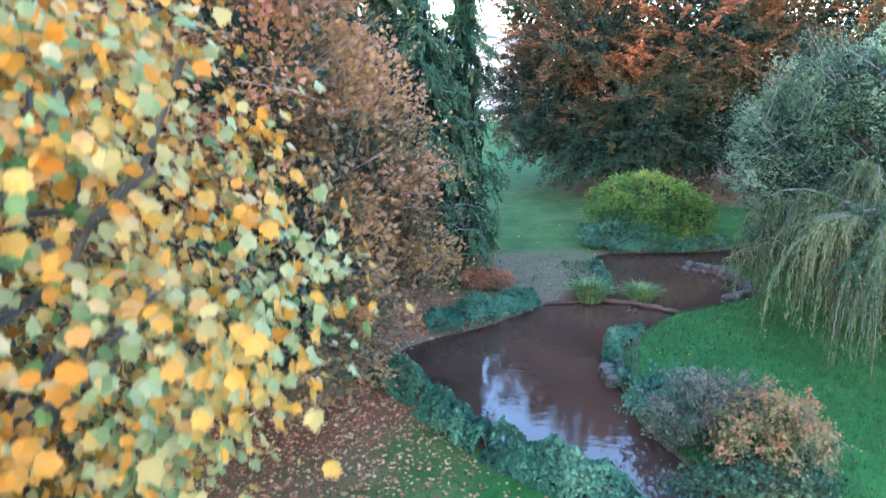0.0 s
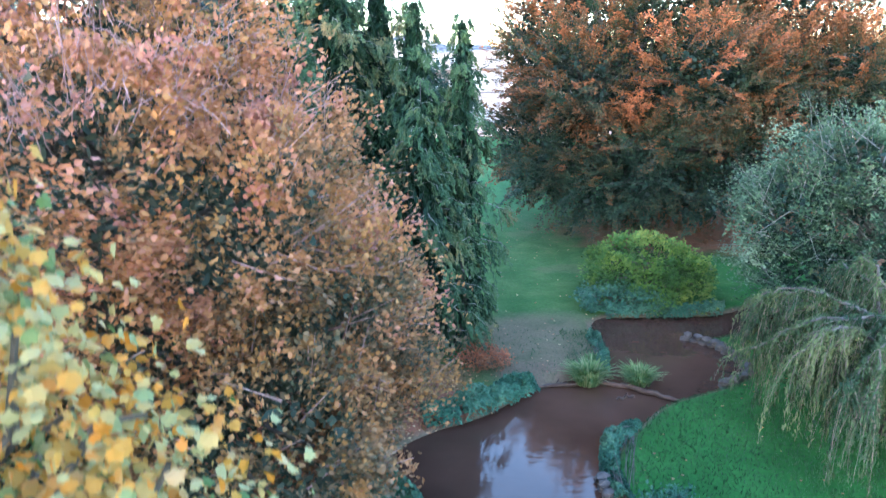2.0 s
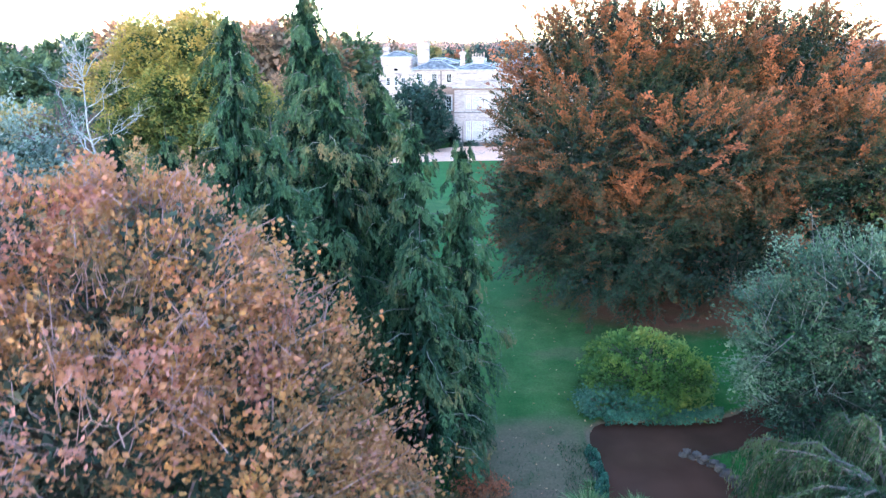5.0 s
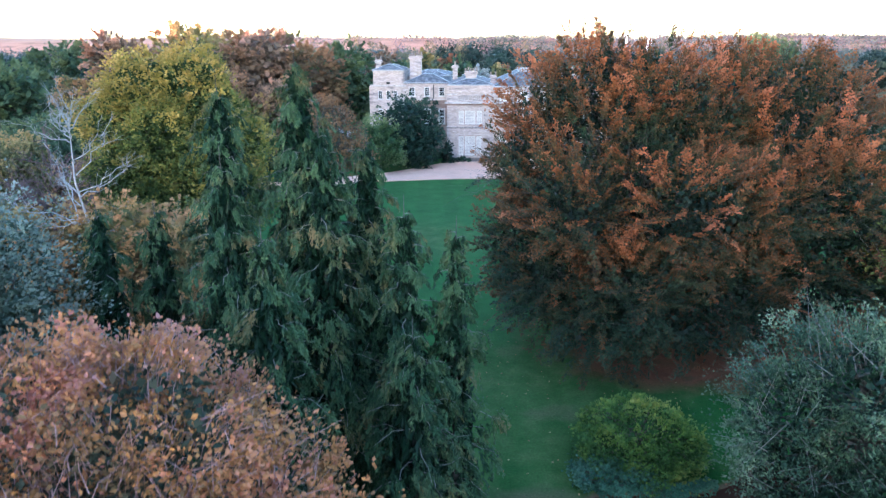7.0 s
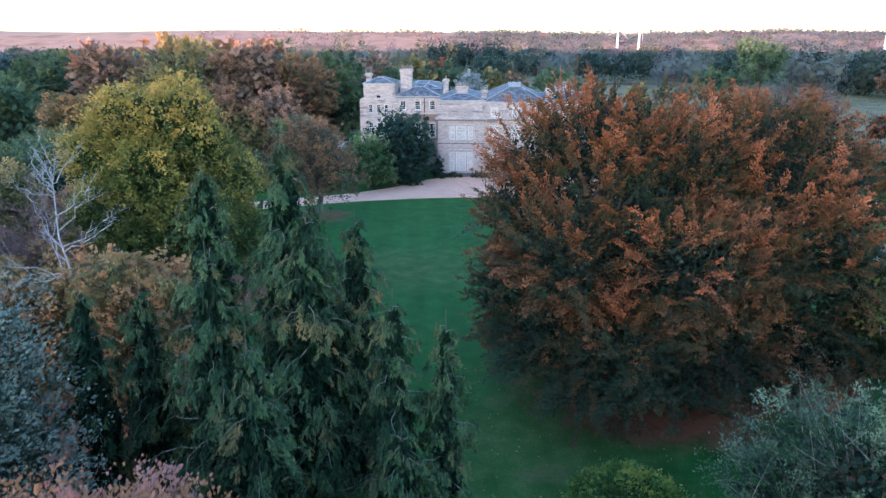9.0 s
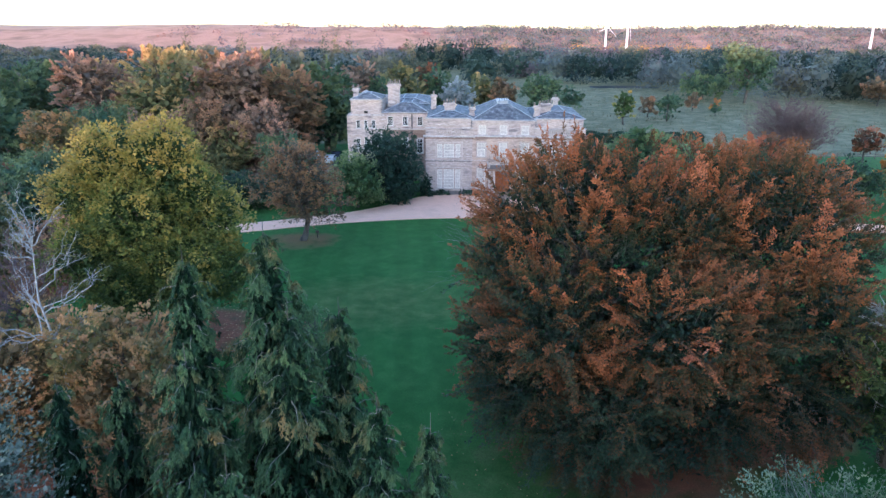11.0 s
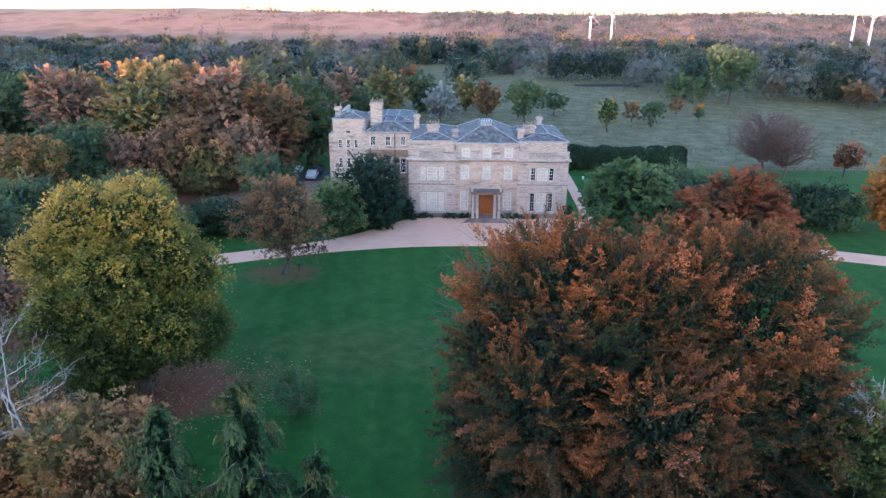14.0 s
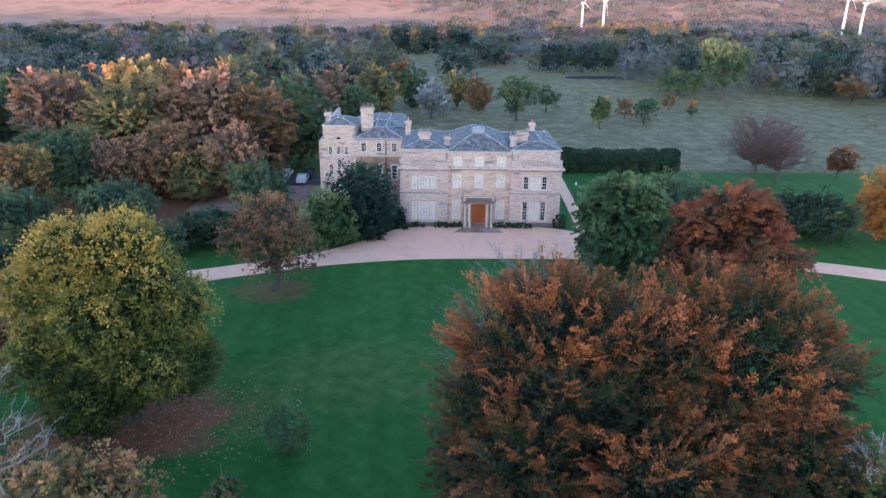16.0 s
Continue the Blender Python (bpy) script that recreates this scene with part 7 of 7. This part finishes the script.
for x, y, hub, spin in TURBINES:
    turbine(x, y, float(height(np.array([x]), np.array([y]))[0]), hub, 20, spin)


def fence(x0, x1, y):
    root = thing("park_fence", "weathered timber post and rail fence across the park", "fence")
    for x in np.arange(x0, x1, 2.4):
        part("post", boxes((x - 0.06, x + 0.06, y - 0.06, y + 0.06, -0.1, 1.2), bevel=0.01), FENCE, root)
        for z in (0.45, 0.85):
            part("rail", boxes((x + 0.06, x + 2.34, y - 0.03, y + 0.03, z, z + 0.1)), FENCE, root)


fence(42, 92, 33.0)


def lamp_post(x, y):
    root = thing("lamp_post", "slender dark lamp post with a pale lantern", "lamp post", (x, y, 0))
    part("post", lathe(bmesh.new(), [(0.12, 0), (0.12, 0.3), (0.06, 0.4), (0.05, 2.6), (0.1, 2.7)], 8), IRON, root)
    part("lantern", lathe(bmesh.new(), [(0.1, 2.7), (0.2, 3.05), (0.22, 3.1), (0.05, 3.3)], 8), WHITE, root)


lamp_post(16.6, 14.0)
lamp_post(17.8, 6.5)


def scatter_cards(name, label, category, material, xs, ys, n, size, seed, keep, up=0.03, stand=False):
    rng = np.random.default_rng(seed)
    x, y = rng.uniform(*xs, n), rng.uniform(*ys, n)
    ok = keep(x, y) > rng.random(n)
    x, y = x[ok], y[ok]
    m = len(x)
    bank = from_bank(x, y)
    z = height(x, y, bank) + up
    pos = np.stack([x, y, z], 1)
    s = rng.uniform(0.6, 1.4, m) * size
    if stand:
        way = rng.normal(size=(m, 3)) * 0.4 + np.array([0, 0, 1.0])
        v, f = leaf_cards(pos + np.array([0, 0, 0.35 * size]), way, rng.normal(size=(m, 3)), s, s * 0.16)
    else:
        v, f = leaf_cards(pos, rng.normal(size=(m, 3)) * np.array([1, 1, 0.15]), rng.normal(size=(m, 3)) * 0.25 + np.array([0, 0, 1.0]), s, s * 0.75, 0.2)
    return tagged(quick_mesh(name, v, f, material, tint={"tone": np.repeat(rng.random(m), 4)}), label, category, kind="stuff")


scatter_cards("fallen_leaves", "orange and yellow fallen leaves on the grass under the trees", "leaves", LITTER, (-24, -5), (-103, -88), 42000, 0.1, 1, lambda x, y: np.where(from_bank(x, y) > 0.15, step(1.3, 0.3, np.hypot((x + 12.5) / 7, (y + 95) / 8)), 0))
scatter_cards("fallen_leaves", "sparse fallen leaves on the lawn", "leaves", LITTER, (-8, 12), (-103, -60), 1500, 0.1, 2, lambda x, y: np.where(from_bank(x, y) > 0.1, 0.5, 0.0))
scatter_cards("fallen_leaves", "brown fallen leaves under the lime tree", "leaves", LITTER, (-45, -16), (-62, -40), 7500, 0.17, 3, lambda x, y: step(1.3, 0.3, np.hypot((x + 29) / 11, (y + 51) / 7)))
scatter_cards("tussocks", "pale and dark rough grass tussocks across the pasture", "grass", STRAW, (12, 150), (36, 190), 14000, 0.75, 5, lambda x, y: np.where(x < 45 + 0.8 * y, 0.25 + 0.75 * (wob(np.stack([x * 0.12, y * 0.12, 0 * x], -1), 6) > 0.1), 0.0), 0.0, True)
scatter_cards("grass", "short green grass blades on the pond banks", "grass", GRASS, (-12, 10), (-104, -84), 70000, 0.14, 4, lambda x, y: np.where((from_bank(x, y) > 0.1) & (x > -3.5), 0.9, np.where(from_bank(x, y) > 0.3, step(-98, -101, y) * 0.5 + 0.12, 0)), 0.0, True)


def parked_car(x, y, turn, paint, label):
    root = thing("car", label, "car", (x, y, 0), turn, "cars in the yard")
    bm = bmesh.new()
    prof = [(-2.1, 0.35), (-2.1, 0.8), (-1.9, 0.95), (-1.2, 1.0), (-0.6, 1.42), (0.7, 1.42), (1.3, 1.0), (2.0, 0.88), (2.1, 0.6), (2.1, 0.35)]
    a = [bm.verts.new((px, -0.85, pz)) for px, pz in prof]
    c = [bm.verts.new((px, 0.85, pz)) for px, pz in prof]
    bm.faces.new(a)
    bm.faces.new(c[::-1])
    for k in range(len(prof)):
        bm.faces.new((a[k], c[k], c[(k + 1) % len(prof)], a[(k + 1) % len(prof)]))
    bmesh.ops.recalc_face_normals(bm, faces=bm.faces)
    bmesh.ops.bevel(bm, geom=list(bm.edges), offset=0.05, segments=2, affect="EDGES")
    body = part("body", bm, paint, root)
    for side in (-0.87, 0.85):
        part("side_window", boxes((-1.0, 1.05, side, side + 0.02, 1.03, 1.34)), GLASS, body)
    for wx in (-1.3, 1.3):
        for wy in (-0.8, 0.62):
            wheel = part("wheel", lathe(bmesh.new(), [(0.31, 0), (0.33, 0.04), (0.33, 0.16), (0.31, 0.2)], 14), IRON, root)
            wheel.matrix_local = pose(wx, wy + 0.2, 0.34, 90, 0, 0)
    return root


CAR_WHITE = surface("white_car_paint", [(0.6, 0.6, 0.6), (0.7, 0.7, 0.7)], 1, 5, 0.25, 0.01, spec=0.6)
CAR_DARK = surface("dark_car_paint", [(0.03, 0.035, 0.05), (0.05, 0.055, 0.07)], 1, 5, 0.25, 0.01, spec=0.6)
for x, y, turn, paint, label in ((-38.0, 25.3, 87, CAR_WHITE, "white hatchback parked on the asphalt yard"), (-34.6, 25.1, 93, CAR_WHITE, "white hatchback parked beside another on the yard"), (-31.1, 24.7, 90, CAR_WHITE, "white hatchback parked close to the house wing"), (-34.8, 28.6, 88, CAR_WHITE, "white hatchback in the back row of the yard"), (-30.6, 28.6, 92, CAR_DARK, "dark hatchback in the back row of the yard")):
    parked_car(x, y, turn, paint, label)


def lawn_post():
    root = thing("wooden_post", "short dark wooden post with a small board on the lawn", "post", (-23.9, -23.4, 0))
    part("post", boxes((-0.06, 0.06, -0.06, 0.06, -0.1, 0.9), bevel=0.01), FENCE, root)
    part("board", boxes((-0.22, 0.22, -0.1, -0.06, 0.6, 0.95), bevel=0.01), FENCE, root)


lawn_post()


def urn():
    root = thing("garden_urn", "white stone urn on a slim pedestal by the shrubbery", "urn", (55, 8, 0))
    part("pedestal", boxes((-0.3, 0.3, -0.3, 0.3, 0, 0.2), (-0.22, 0.22, -0.22, 0.22, 0.2, 1.3), (-0.3, 0.3, -0.3, 0.3, 1.3, 1.45), bevel=0.03), STONE_TRIM, root)
    part("bowl", lathe(bmesh.new(), [(0.15, 1.45), (0.08, 1.6), (0.3, 1.85), (0.36, 2.2), (0.3, 2.25)], 14), STONE_TRIM, root, smooth=True)


urn()
